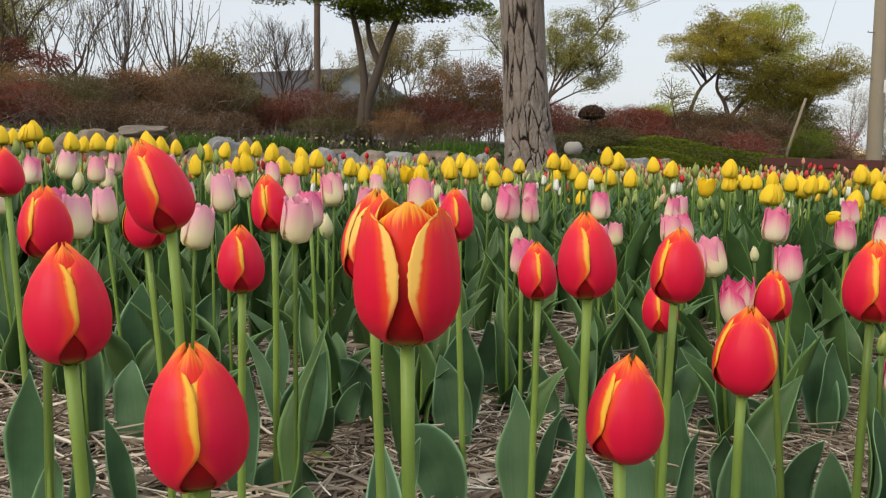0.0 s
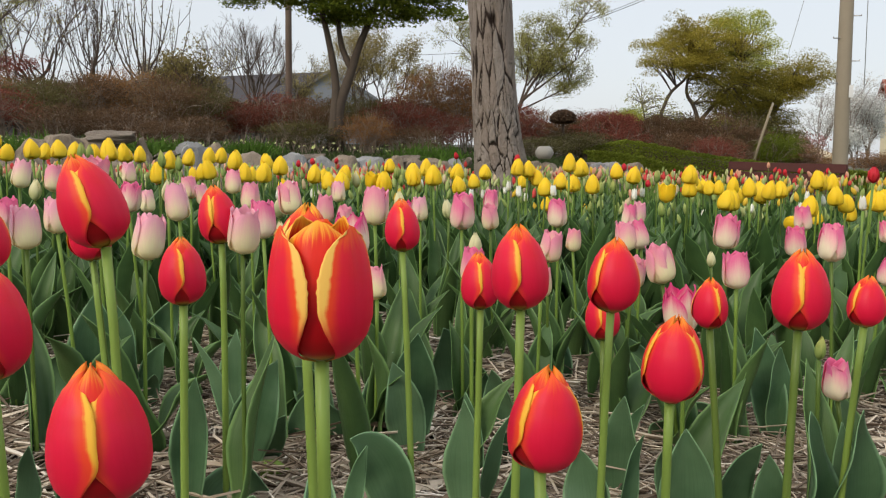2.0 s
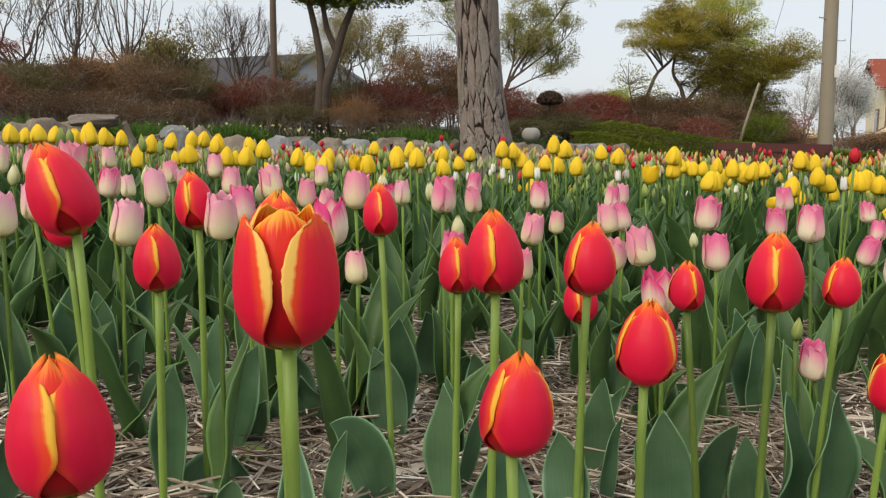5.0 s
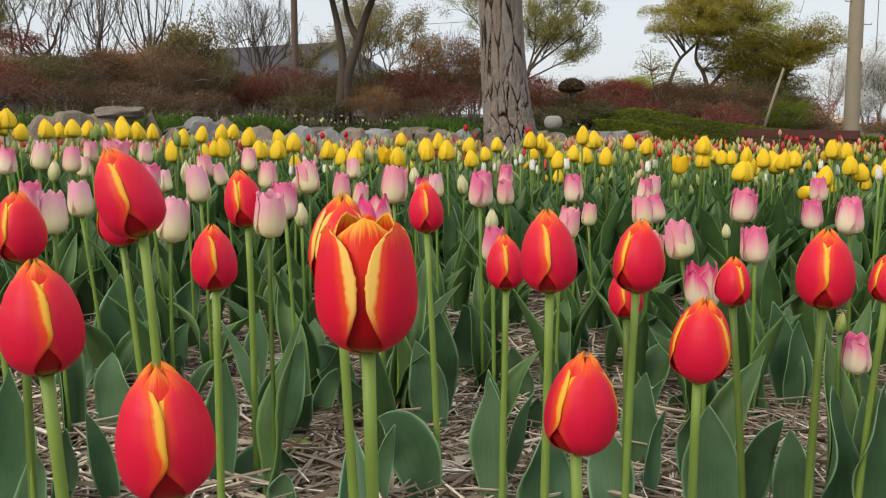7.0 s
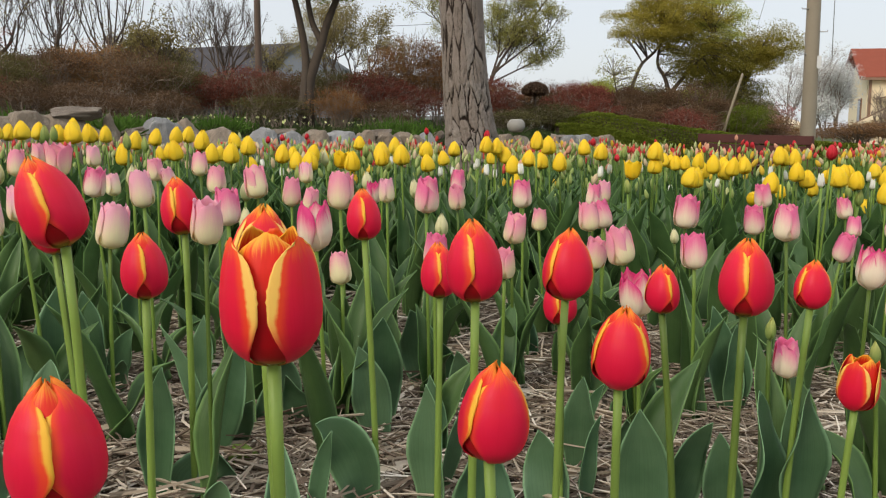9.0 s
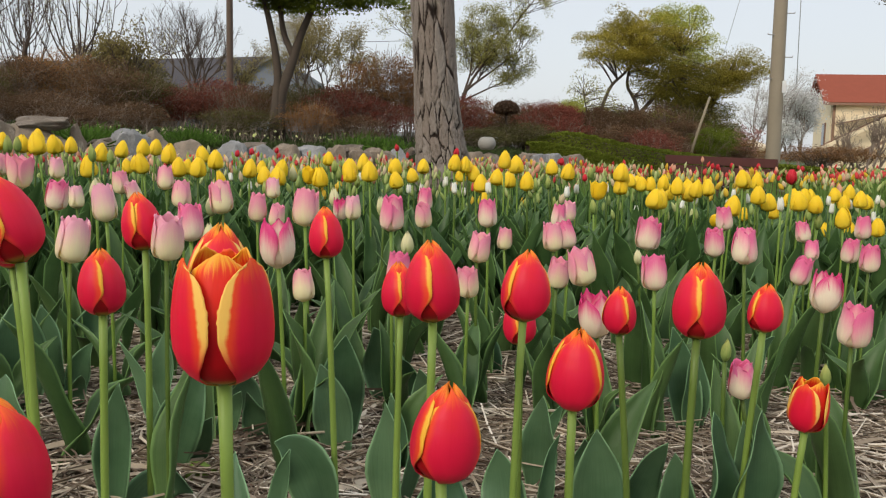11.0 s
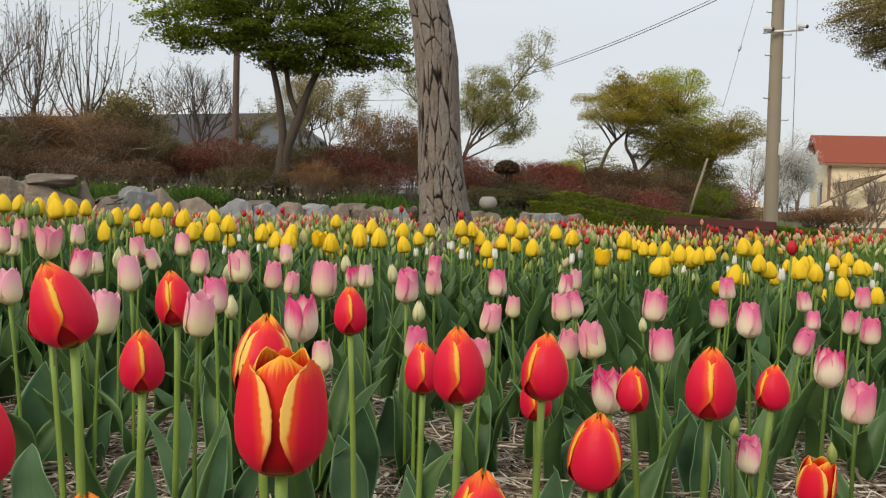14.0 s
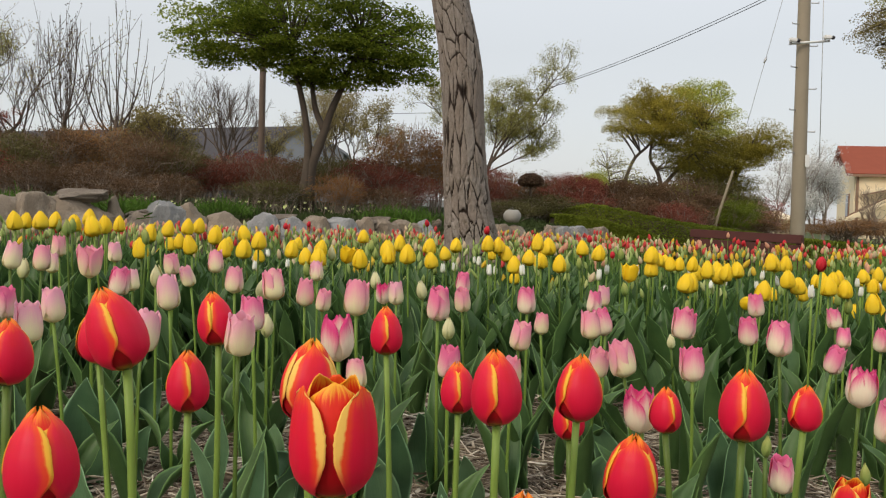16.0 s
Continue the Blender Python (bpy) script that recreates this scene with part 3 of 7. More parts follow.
SHAPES = [
    dict(length=0.27, width=0.074, bend=0.45, wave=0.25, fold=0.7),
    dict(length=0.24, width=0.084, bend=0.75, wave=0.35, fold=0.6),
    dict(length=0.29, width=0.062, bend=0.40, wave=0.20, fold=0.9),
    dict(length=0.22, width=0.070, bend=1.15, wave=0.40, fold=0.5),
    dict(length=0.26, width=0.066, bend=0.25, wave=0.30, fold=0.8),
    dict(length=0.20, width=0.084, bend=1.4, wave=0.30, fold=0.5),
]
LEAVES = [leaf_mesh(1 + i, M_LEAF, m=21, n=9, **dict(q, wave=q["wave"] + 0.22)) for i, q in enumerate(SHAPES)]
BED_LEAVES = [leaf_mesh(31 + i, M_LEAF_SHADE, **dict(q, bend=0.12 + 0.55 * q["bend"], width=q["width"] * 0.86)) for i, q in enumerate(SHAPES)]
pick, vary = random.Random(5), random.Random(9)


def tulip(kind, x, y, z, tall, yaw=None, nod=None, foot=None, leaves=None, fat=1.0, reach=1.0):
    """A tulip whose cup begins at x, y, z; nod: how the cup tips, degrees about x and y; foot: where it stands, from under the cup."""
    fx, fy = foot if foot else (pick.gauss(0, 0.012), pick.gauss(0, 0.012))
    gx, gy = x + fx, y + fy
    gz = ground_z(gx, gy) - 0.004
    label, group = SAYS[kind]
    if kind == "scarlet":
        tall *= 0.78
    if kind == "white_bud":
        tall *= 0.8
    t = empty("tulip", pose(gx, gy, gz), label, "tulip", group)
    if yaw is None:
        yaw = pick.uniform(0, 360)
    if nod is None:
        nod = (75, 20) if kind == "yellow_nod" else (pick.gauss(0, 5), pick.gauss(0, 5))
    top = np.array([x - gx, y - gy, z - gz])
    lean = np.array([math.sin(radians(nod[1])), -math.sin(radians(nod[0])), 0]) * 0.015
    pts = [top * np.array([u ** 1.3, u ** 1.3, u]) - lean * (u * u * (1 - u)) * 4 for u in np.linspace(0, 1, 7)]
    rad = 0.0042 if kind.startswith("red") else 0.0033
    sides = 10 if kind.startswith("red") else 6
    v, f = tube(pts, [rad * 1.15, rad * 1.1, rad, rad, rad * 0.97, rad * 0.97, rad * 1.05], sides)
    uv = [(math.atan2(p[1], p[0]) / 6.28, p[2]) for p in v]
    link_mesh("stem", v, f, M_STEM_RED if kind.startswith("red") else M_STEM, t, uv=uv)
    k = KINDS["hot" if kind == "pink" and (x > 0.5 or (x * 53.1) % 1.0 < 0.2) else kind]
    if kind == "yellow" and fat == 1.0:
        fat = 0.92 + 0.22 * ((x * 37.7 + y * 91.3) % 1.0)
    cup = pose(*top, nod[0], nod[1], 0) @ pose(0, 0, 0, 0, 0, yaw) @ Matrix.Diagonal((tall * fat, tall * fat, tall, 1))
    loose = 0.0 if kind.startswith("red") else (2.1 if kind in ("pink", "pale", "rose", "open") else 1.2)
    for i in range(3):
        tilt = pick.gauss(0, 1.5) * (0.35 if kind.startswith("red") else 1.0) + loose * vary.gauss(0, 1)
        high = Matrix.Diagonal((1, 1, 1 + 0.018 * loose * vary.gauss(0, 1), 1))
        share("petal", k["outer"][i % 2], cup @ pose(0, 0, 0, 0, tilt, 120 * i + pick.gauss(0, 3)) @ high, t)
        share("petal", k["inner"][i % 2], cup @ pose(0, 0, 0.015, 0, tilt * 0.5, 120 * i + 60 + pick.gauss(0, 3)), t)
    turn = pick.uniform(0, 360)
    if leaves is None:
        leaves = (pick.choice((2, 2, 3)) if y < 0.66 else 0) if kind.startswith("red") else (pick.choice((1, 1, 2)) if y < 1.3 else pick.choice((2, 3, 3) if y < 1.6 else ((2, 3, 3) if y < 2.0 else (3, 3, 4))))
    if kind.startswith("red"):
        reach *= 0.8
    for i in range(leaves):
        sc = pick.uniform(0.75, 1.1) * reach
        share("leaf", (LEAVES if kind.startswith("red") else BED_LEAVES)[pick.randrange(6)], pose(0, 0, 0.004, pick.gauss(0, 5), pick.gauss(2, 6), turn + i * 137 + pick.gauss(0, 18)) @ Matrix.Scale(sc, 4), t)
    return t


# front row of red tulips, in straw
tulip("red_open", -0.0195, 0.462, 0.3690, 0.0805, yaw=-30, nod=(2, 0), foot=(0.002, 0.004), fat=1.0)
tulip("red_gilt", -0.054, 0.640, 0.375, 0.074, yaw=42, nod=(0, 3), foot=(0.012, 0.0))
tulip("red", -0.110, 0.364, 0.3240, 0.0663, yaw=-13, nod=(2, -2), foot=(0.004, 0.0))
tulip("red", -0.224, 0.488, 0.350, 0.0715, yaw=0, nod=(0, -2), foot=(0.008, 0.01))
tulip("red", -0.231, 0.700, 0.411, 0.079, yaw=-14, nod=(4, -17), foot=(0.008, 0.0))
tulip("red", -0.350, 0.974, 0.366, 0.070, yaw=20, nod=(0, -4))
tulip("red", -0.205, 0.835, 0.337, 0.068, yaw=-16, nod=(0, -1))
tulip("red", -0.212, 1.036, 0.381, 0.072, yaw=-26, nod=(0, -8))
tulip("red", 0.017, 1.030, 0.372, 0.065, yaw=-36, nod=(0, -2))
tulip("red", 0.108, 0.922, 0.317, 0.064, yaw=-32, nod=(0, -2))
tulip("red", 0.131, 0.735, 0.350, 0.0765, yaw=-48, nod=(2, -3), foot=(-0.005, 0.0))
tulip("red", 0.240, 0.842, 0.328, 0.077, yaw=39, nod=(0, 3), foot=(-0.008, 0.0))
tulip("red", 0.266, 0.986, 0.267, 0.062, yaw=-50, nod=(0, -4))
tulip("red", 0.375, 0.921, 0.294, 0.058, yaw=-21, nod=(0, 0))
tulip("red", 0.420, 0.796, 0.318, 0.080, yaw=-55, nod=(2, 0))
tulip("red", 0.262, 0.702, 0.272, 0.077, yaw=8, nod=(3, 3))
tulip("red", 0.123, 0.550, 0.268, 0.074, yaw=-78, nod=(3, 4))
tulip("red", 0.566, 0.937, 0.293, 0.060, yaw=20, nod=(0, 3))
tulip("red_open", 0.590, 0.867, 0.187, 0.064, yaw=-20, nod=(4, 3), fat=0.95)
tulip("red", -0.376, 0.776, 0.378, 0.068, yaw=-35, nod=(0, 0))
tulip("red", -0.585, 1.110, 0.420, 0.066, yaw=-40, nod=(0, -5))

# the bed behind, one by one: pink, then yellow, buds, white and far scarlet
tulip("pink", -0.800, 1.910, 0.414, 0.060)
tulip("pink", -0.927, 2.345, 0.424, 0.060)
tulip("open", -0.551, 1.513, 0.431, 0.062)
tulip("pale", -0.664, 2.015, 0.432, 0.050)
tulip("pink", -0.546, 1.669, 0.383, 0.060)
tulip("pale", -0.614, 1.994, 0.362, 0.053)
tulip("cream_bud", -0.471, 1.679, 0.399, 0.050)
tulip("pink", -0.576, 2.234, 0.385, 0.060)
tulip("pale", -0.384, 1.453, 0.380, 0.064)
tulip("pale", -0.451, 1.907, 0.384, 0.050)
tulip("pink", -0.426, 2.076, 0.405, 0.057)
tulip("pink", -0.328, 1.795, 0.380, 0.060)
tulip("pale", -0.563, 1.374, 0.364, 0.060)
tulip("pink", -0.206, 1.285, 0.365, 0.058)
tulip("pale", -0.184, 1.028, 0.370, 0.058)
tulip("cream_bud", -0.280, 1.871, 0.356, 0.055)
tulip("pink", -0.221, 1.679, 0.378, 0.065)
tulip("pink", -0.176, 1.866, 0.346, 0.063)
tulip("pale", -0.175, 2.203, 0.379, 0.054)
tulip("pink", -0.133, 1.840, 0.337, 0.050)
tulip("pink", -0.041, 1.471, 0.373, 0.066)
tulip("cream_bud", -0.012, 2.162, 0.361, 0.050)
tulip("rose", 0.010, 1.972, 0.342, 0.052)
tulip("pale", 0.041, 1.879, 0.351, 0.055)
tulip("cream_bud", 0.116, 2.121, 0.339, 0.053)
tulip("pink", 0.115, 1.471, 0.365, 0.064)
tulip("cream_bud", 0.163, 1.802, 0.278, 0.054)
tulip("pink", 0.228, 2.156, 0.357, 0.057)
tulip("pink", 0.215, 2.005, 0.322, 0.060)
tulip("rose", -0.054, 1.125, 0.345, 0.068)
tulip("cream_bud", -0.199, 1.404, 0.338, 0.045)
tulip("pink", 0.340, 1.765, 0.347, 0.060)
tulip("pink", 0.410, 1.958, 0.274, 0.053)
tulip("pink", 0.287, 1.558, 0.296, 0.060)
tulip("pink", 0.534, 1.919, 0.334, 0.055)
tulip("pale", 0.611, 2.119, 0.333, 0.053)
tulip("pink", 0.467, 1.673, 0.305, 0.060)
tulip("pink", 0.525, 1.769, 0.300, 0.062)
tulip("pink", 0.638, 1.580, 0.321, 0.066)
tulip("cream_bud", 0.799, 2.095, 0.218, 0.042)
tulip("pink", 0.426, 1.463, 0.262, 0.056)
tulip("pink", 0.441, 1.327, 0.288, 0.066)
tulip("pink", 0.582, 1.371, 0.273, 0.062)
tulip("pink", 0.987, 1.989, 0.323, 0.060)
tulip("pink", 0.841, 1.709, 0.291, 0.062)
tulip("pink", 0.763, 1.406, 0.315, 0.066)
tulip("pink", 1.215, 2.012, 0.291, 0.055)
tulip("pink", 1.181, 1.908, 0.257, 0.050)
tulip("pink", 1.173, 1.739, 0.274, 0.055)
tulip("pink", 1.146, 1.621, 0.270, 0.058)
tulip("pink", 1.394, 2.041, 0.297, 0.060)
tulip("pink", 1.034, 1.703, 0.229, 0.062)
tulip("rose", 0.802, 1.204, 0.264, 0.066)
tulip("pink", 0.780, 1.086, 0.237, 0.064)
tulip("pink", 0.617, 1.084, 0.161, 0.055)
tulip("pink", 0.116, 1.199, 0.307, 0.052)
tulip("pink", 0.255, 1.437, 0.248, 0.056)
tulip("pink", -0.030, 1.308, 0.264, 0.052)
tulip("rose", 0.386, 1.049, 0.261, 0.062)
tulip("pale", -0.371, 1.227, 0.338, 0.068)
tulip("yellow", -1.126, 2.709, 0.492, 0.061)
tulip("yellow", -1.159, 2.902, 0.491, 0.061)
tulip("yellow", -0.836, 2.367, 0.484, 0.061)
tulip("yellow", -0.937, 2.764, 0.482, 0.061)
tulip("yellow", -0.986, 3.069, 0.480, 0.061)
tulip("yellow", -1.042, 3.099, 0.481, 0.0596)
tulip("yellow", -0.695, 2.349, 0.423, 0.061)
tulip("yellow", -0.774, 2.928, 0.470, 0.061)
tulip("yellow", -0.737, 3.069, 0.476, 0.061)
tulip("yellow", -0.723, 3.186, 0.479, 0.061)
tulip("yellow", -0.791, 3.186, 0.417, 0.061)
tulip("yellow", -0.847, 3.279, 0.403, 0.0602)
tulip("yellow", -0.581, 2.475, 0.432, 0.061)
tulip("yellow", -0.535, 2.590, 0.460, 0.061)
tulip("yellow", -0.633, 3.312, 0.404, 0.061)
tulip("yellow", -0.519, 3.069, 0.455, 0.061)
tulip("yellow", -0.420, 2.447, 0.424, 0.061)
tulip("yellow", -0.490, 2.505, 0.422, 0.0596)
tulip("yellow", -0.409, 2.674, 0.442, 0.061)
tulip("yellow", -0.299, 2.647, 0.417, 0.061)
tulip("yellow", -0.393, 3.756, 0.396, 0.061)
tulip("yellow", -0.220, 2.823, 0.415, 0.061)
tulip("yellow", -0.204, 2.581, 0.396, 0.061)
tulip("yellow", -0.247, 2.613, 0.397, 0.0590)
tulip("yellow_open", -0.128, 2.889, 0.389, 0.061)
tulip("yellow", -0.067, 2.486, 0.398, 0.061)
tulip("yellow", -0.089, 3.595, 0.441, 0.061)
tulip("yellow", 0.020, 2.675, 0.423, 0.061)
tulip("yellow", 0.063, 2.858, 0.438, 0.061)
tulip("yellow", 0.082, 2.463, 0.417, 0.061)
tulip("yellow", 0.024, 2.488, 0.413, 0.0604)
tulip("yellow", 0.178, 3.069, 0.422, 0.061)
tulip("yellow", 0.181, 2.858, 0.379, 0.061)
tulip("yellow", 0.271, 3.402, 0.380, 0.061)
tulip("yellow", 0.304, 3.312, 0.420, 0.061)
tulip("yellow", 0.391, 2.963, 0.440, 0.061)
tulip("yellow", 0.453, 3.049, 0.419, 0.0605)
tulip("yellow", 0.432, 2.977, 0.434, 0.061)
tulip("yellow", 0.472, 2.997, 0.401, 0.061)
tulip("yellow", 0.458, 2.721, 0.376, 0.061)
tulip("yellow", 0.545, 2.950, 0.392, 0.061)
tulip("yellow", 0.528, 2.674, 0.457, 0.061)
tulip("yellow", 0.588, 2.768, 0.440, 0.0620)
tulip("yellow", 0.586, 2.900, 0.385, 0.061)
tulip("yellow", 0.597, 2.628, 0.388, 0.061)
tulip("yellow", 0.781, 3.069, 0.428, 0.061)
tulip("yellow", 0.850, 3.100, 0.410, 0.0564)
tulip("yellow", 0.804, 2.930, 0.414, 0.061)
tulip("yellow_open", 0.824, 2.590, 0.362, 0.061)
tulip("yellow", 0.923, 2.674, 0.421, 0.061)
tulip("yellow", 0.966, 2.771, 0.406, 0.0607)
tulip("yellow", 0.926, 2.678, 0.377, 0.061)
tulip("yellow", 1.271, 3.595, 0.365, 0.061)
tulip("yellow", 1.321, 3.682, 0.355, 0.0600)
tulip("yellow", 1.221, 3.312, 0.360, 0.061)
tulip("yellow", 0.925, 2.353, 0.352, 0.061)
tulip("yellow", 0.980, 2.445, 0.345, 0.0629)
tulip("yellow", 1.181, 2.964, 0.379, 0.061)
tulip("yellow", 1.088, 2.578, 0.381, 0.061)
tulip("yellow", 1.158, 2.652, 0.357, 0.0624)
tulip("yellow", 1.157, 2.603, 0.373, 0.061)
tulip("yellow", 1.298, 2.822, 0.369, 0.061)
tulip("yellow", 1.238, 2.859, 0.367, 0.0603)
tulip("yellow_nod", 1.243, 2.635, 0.293, 0.061)
tulip("yellow", 1.143, 2.294, 0.337, 0.061)
tulip("yellow", 1.353, 2.674, 0.406, 0.061)
tulip("yellow", 1.392, 2.733, 0.398, 0.0597)
tulip("yellow", 1.496, 2.858, 0.393, 0.061)
tulip("yellow", 1.332, 2.512, 0.359, 0.061)
tulip("yellow", 1.395, 2.565, 0.334, 0.0583)
tulip("yellow", 1.545, 2.825, 0.288, 0.061)
tulip("yellow", 1.393, 2.371, 0.349, 0.061)
tulip("yellow", 1.459, 2.395, 0.340, 0.0564)
tulip("yellow", 1.591, 2.618, 0.323, 0.061)
tulip("yellow", 2.024, 3.227, 0.329, 0.061)
tulip("yellow", 2.078, 3.321, 0.308, 0.0578)
tulip("yellow", 1.974, 3.053, 0.347, 0.061)
tulip("yellow", 1.811, 2.718, 0.337, 0.061)
tulip("yellow", 1.765, 2.744, 0.327, 0.0563)
tulip("yellow", 1.474, 2.262, 0.306, 0.061)
tulip("yellow", -1.023, 2.858, 0.504, 0.060)
tulip("yellow", -1.092, 2.901, 0.483, 0.0602)
tulip("yellow", -0.767, 2.674, 0.460, 0.060)
tulip("yellow", -0.499, 3.312, 0.361, 0.060)
tulip("yellow_bud", -0.176, 2.858, 0.397, 0.060)
tulip("yellow", 0.553, 3.312, 0.293, 0.060)
tulip("yellow", 1.236, 3.069, 0.338, 0.060)
tulip("yellow", 1.282, 3.166, 0.338, 0.0579)
tulip("yellow", 1.671, 3.312, 0.240, 0.060)
tulip("yellow", 1.537, 2.674, 0.345, 0.060)
tulip("yellow", 1.602, 2.725, 0.344, 0.0601)
tulip("yellow", 2.063, 3.069, 0.310, 0.060)
tulip("yellow", 2.000, 3.069, 0.203, 0.060)
tulip("yellow", 1.943, 3.164, 0.190, 0.0583)
tulip("yellow", 1.747, 2.511, 0.257, 0.060)
tulip("yellow", 1.963, 3.312, 0.319, 0.060)
tulip("yellow", 1.895, 3.367, 0.298, 0.0574)
tulip("yellow", 1.254, 3.312, 0.361, 0.060)
tulip("yellow", 0.492, 3.595, 0.379, 0.060)
tulip("green_bud", -0.973, 2.568, 0.485, 0.050)
tulip("green_bud", -0.871, 2.256, 0.484, 0.050)
tulip("green_bud", -0.655, 2.256, 0.466, 0.050)
tulip("green_bud", -0.700, 2.568, 0.454, 0.050)
tulip("green_bud", -0.881, 3.100, 0.435, 0.050)
tulip("green_bud", 0.040, 2.977, 0.375, 0.050)
tulip("green_bud", 0.717, 3.233, 0.288, 0.050)
tulip("green_bud", 0.895, 3.535, 0.271, 0.050)
tulip("green_bud", 0.653, 2.758, 0.378, 0.050)
tulip("green_bud", 0.748, 2.977, 0.378, 0.050)
tulip("green_bud", 0.906, 2.977, 0.414, 0.050)
tulip("green_bud", 0.806, 2.568, 0.317, 0.050)
tulip("green_bud", -0.042, 2.977, 0.425, 0.050)
tulip("green_bud", -0.023, 2.977, 0.399, 0.050)
tulip("green_bud", 1.475, 2.402, 0.288, 0.050)
tulip("green_bud", 1.536, 2.568, 0.295, 0.050)
tulip("green_bud", 1.020, 2.568, 0.260, 0.050)
tulip("green_bud", 1.157, 2.977, 0.213, 0.050)
tulip("green_bud", -0.195, 3.535, 0.306, 0.050)
tulip("green_bud", -0.237, 2.568, 0.362, 0.050)
tulip("green_bud", 0.197, 2.977, 0.346, 0.050)
tulip("white_bud", -0.474, 3.008, 0.349, 0.045)
tulip("white_bud", -0.519, 3.696, 0.365, 0.045)
tulip("white_bud", 0.052, 3.696, 0.374, 0.045)
tulip("white_bud", 0.231, 3.008, 0.353, 0.045)
tulip("white_bud", 0.298, 3.318, 0.343, 0.045)
tulip("white_bud", 0.367, 3.008, 0.383, 0.045)
tulip("white_bud", 0.348, 2.531, 0.379, 0.045)
tulip("white_bud", 0.473, 3.318, 0.330, 0.045)
tulip("white_bud", 0.456, 2.531, 0.381, 0.045)
tulip("white_bud", 0.476, 4.169, 0.328, 0.045)
tulip("white_bud", 0.706, 2.531, 0.371, 0.045)
tulip("white_bud", 0.862, 3.008, 0.360, 0.045)
tulip("white_bud", 0.902, 2.750, 0.376, 0.045)
tulip("white_bud", 1.396, 3.318, 0.287, 0.045)
tulip("white_bud", 1.219, 2.750, 0.342, 0.045)
tulip("white_bud", 1.477, 3.008, 0.350, 0.045)
tulip("white_bud", 1.413, 2.750, 0.346, 0.045)
tulip("white_bud", 1.460, 3.008, 0.310, 0.045)
tulip("white_bud", 1.161, 2.040, 0.370, 0.045)
tulip("white_bud", 1.863, 3.008, 0.328, 0.045)
tulip("white_bud", 1.724, 2.750, 0.314, 0.045)
tulip("white_bud", 1.767, 2.750, 0.321, 0.045)
tulip("white_bud", 1.796, 2.750, 0.328, 0.045)
tulip("white_bud", 2.063, 3.008, 0.334, 0.045)
tulip("white_bud", 1.306, 3.318, 0.343, 0.045)
tulip("white_bud", 1.203, 3.318, 0.264, 0.045)
tulip("white_bud", 1.885, 2.750, 0.286, 0.045)
tulip("white_bud", 0.108, 3.318, 0.269, 0.045)
tulip("white_bud", -0.387, 3.318, 0.341, 0.045)
tulip("scarlet", -0.671, 4.894, 0.456, 0.055)
tulip("scarlet", -0.586, 4.894, 0.468, 0.055)
tulip("scarlet", -0.518, 5.606, 0.475, 0.055)
tulip("scarlet", 0.263, 4.894, 0.505, 0.055)
tulip("scarlet", 0.502, 3.897, 0.485, 0.055)
tulip("scarlet", 1.124, 4.341, 0.445, 0.055)
tulip("scarlet", 1.256, 4.341, 0.361, 0.055)
tulip("scarlet", 1.231, 2.125, 0.437, 0.055)
tulip("scarlet", 3.190, 5.606, 0.409, 0.055)
tulip("scarlet", 2.513, 5.606, 0.415, 0.055)
tulip("scarlet", 2.555, 5.606, 0.412, 0.055)
tulip("scarlet", 2.659, 5.606, 0.422, 0.055)
tulip("scarlet", 2.858, 5.606, 0.422, 0.055)
tulip("yellow", -1.208, 2.457, 0.520, 0.061)
tulip("yellow", -1.438, 2.853, 0.524, 0.061)
tulip("yellow", -1.527, 2.948, 0.512, 0.061)
tulip("yellow", -1.492, 3.001, 0.502, 0.0563)
tulip("yellow", -1.382, 2.601, 0.509, 0.061)
tulip("yellow", -1.412, 2.948, 0.483, 0.061)
tulip("yellow", -1.160, 2.601, 0.490, 0.061)
tulip("yellow", -1.260, 2.900, 0.489, 0.058)
tulip("yellow", -1.421, 2.601, 0.500, 0.061)
tulip("yellow", -1.458, 2.671, 0.486, 0.0611)
tulip("yellow", -1.465, 2.601, 0.509, 0.061)
tulip("pink", -0.938, 1.891, 0.412, 0.060)
tulip("pale", -0.813, 1.776, 0.427, 0.060)
tulip("cream_bud", -0.842, 1.908, 0.393, 0.050)
tulip("pale", -0.849, 2.094, 0.395, 0.052)
tulip("pale", -0.525, 1.183, 0.358, 0.062)
tulip("pink", -0.658, 1.402, 0.365, 0.058)
tulip("pale", -0.786, 1.450, 0.371, 0.060)
tulip("pink", -1.063, 1.891, 0.415, 0.060)
tulip("green_bud", -1.240, 2.417, 0.475, 0.050)
tulip("green_bud", -1.176, 2.417, 0.438, 0.050)
tulip("green_bud", -1.143, 2.900, 0.477, 0.048)

tulip("green_bud", 0.650, 0.930, 0.223, 0.030, leaves=1)
tulip("green_bud", 0.571, 1.050, 0.225, 0.032, leaves=1)

# broad leaves of the front row

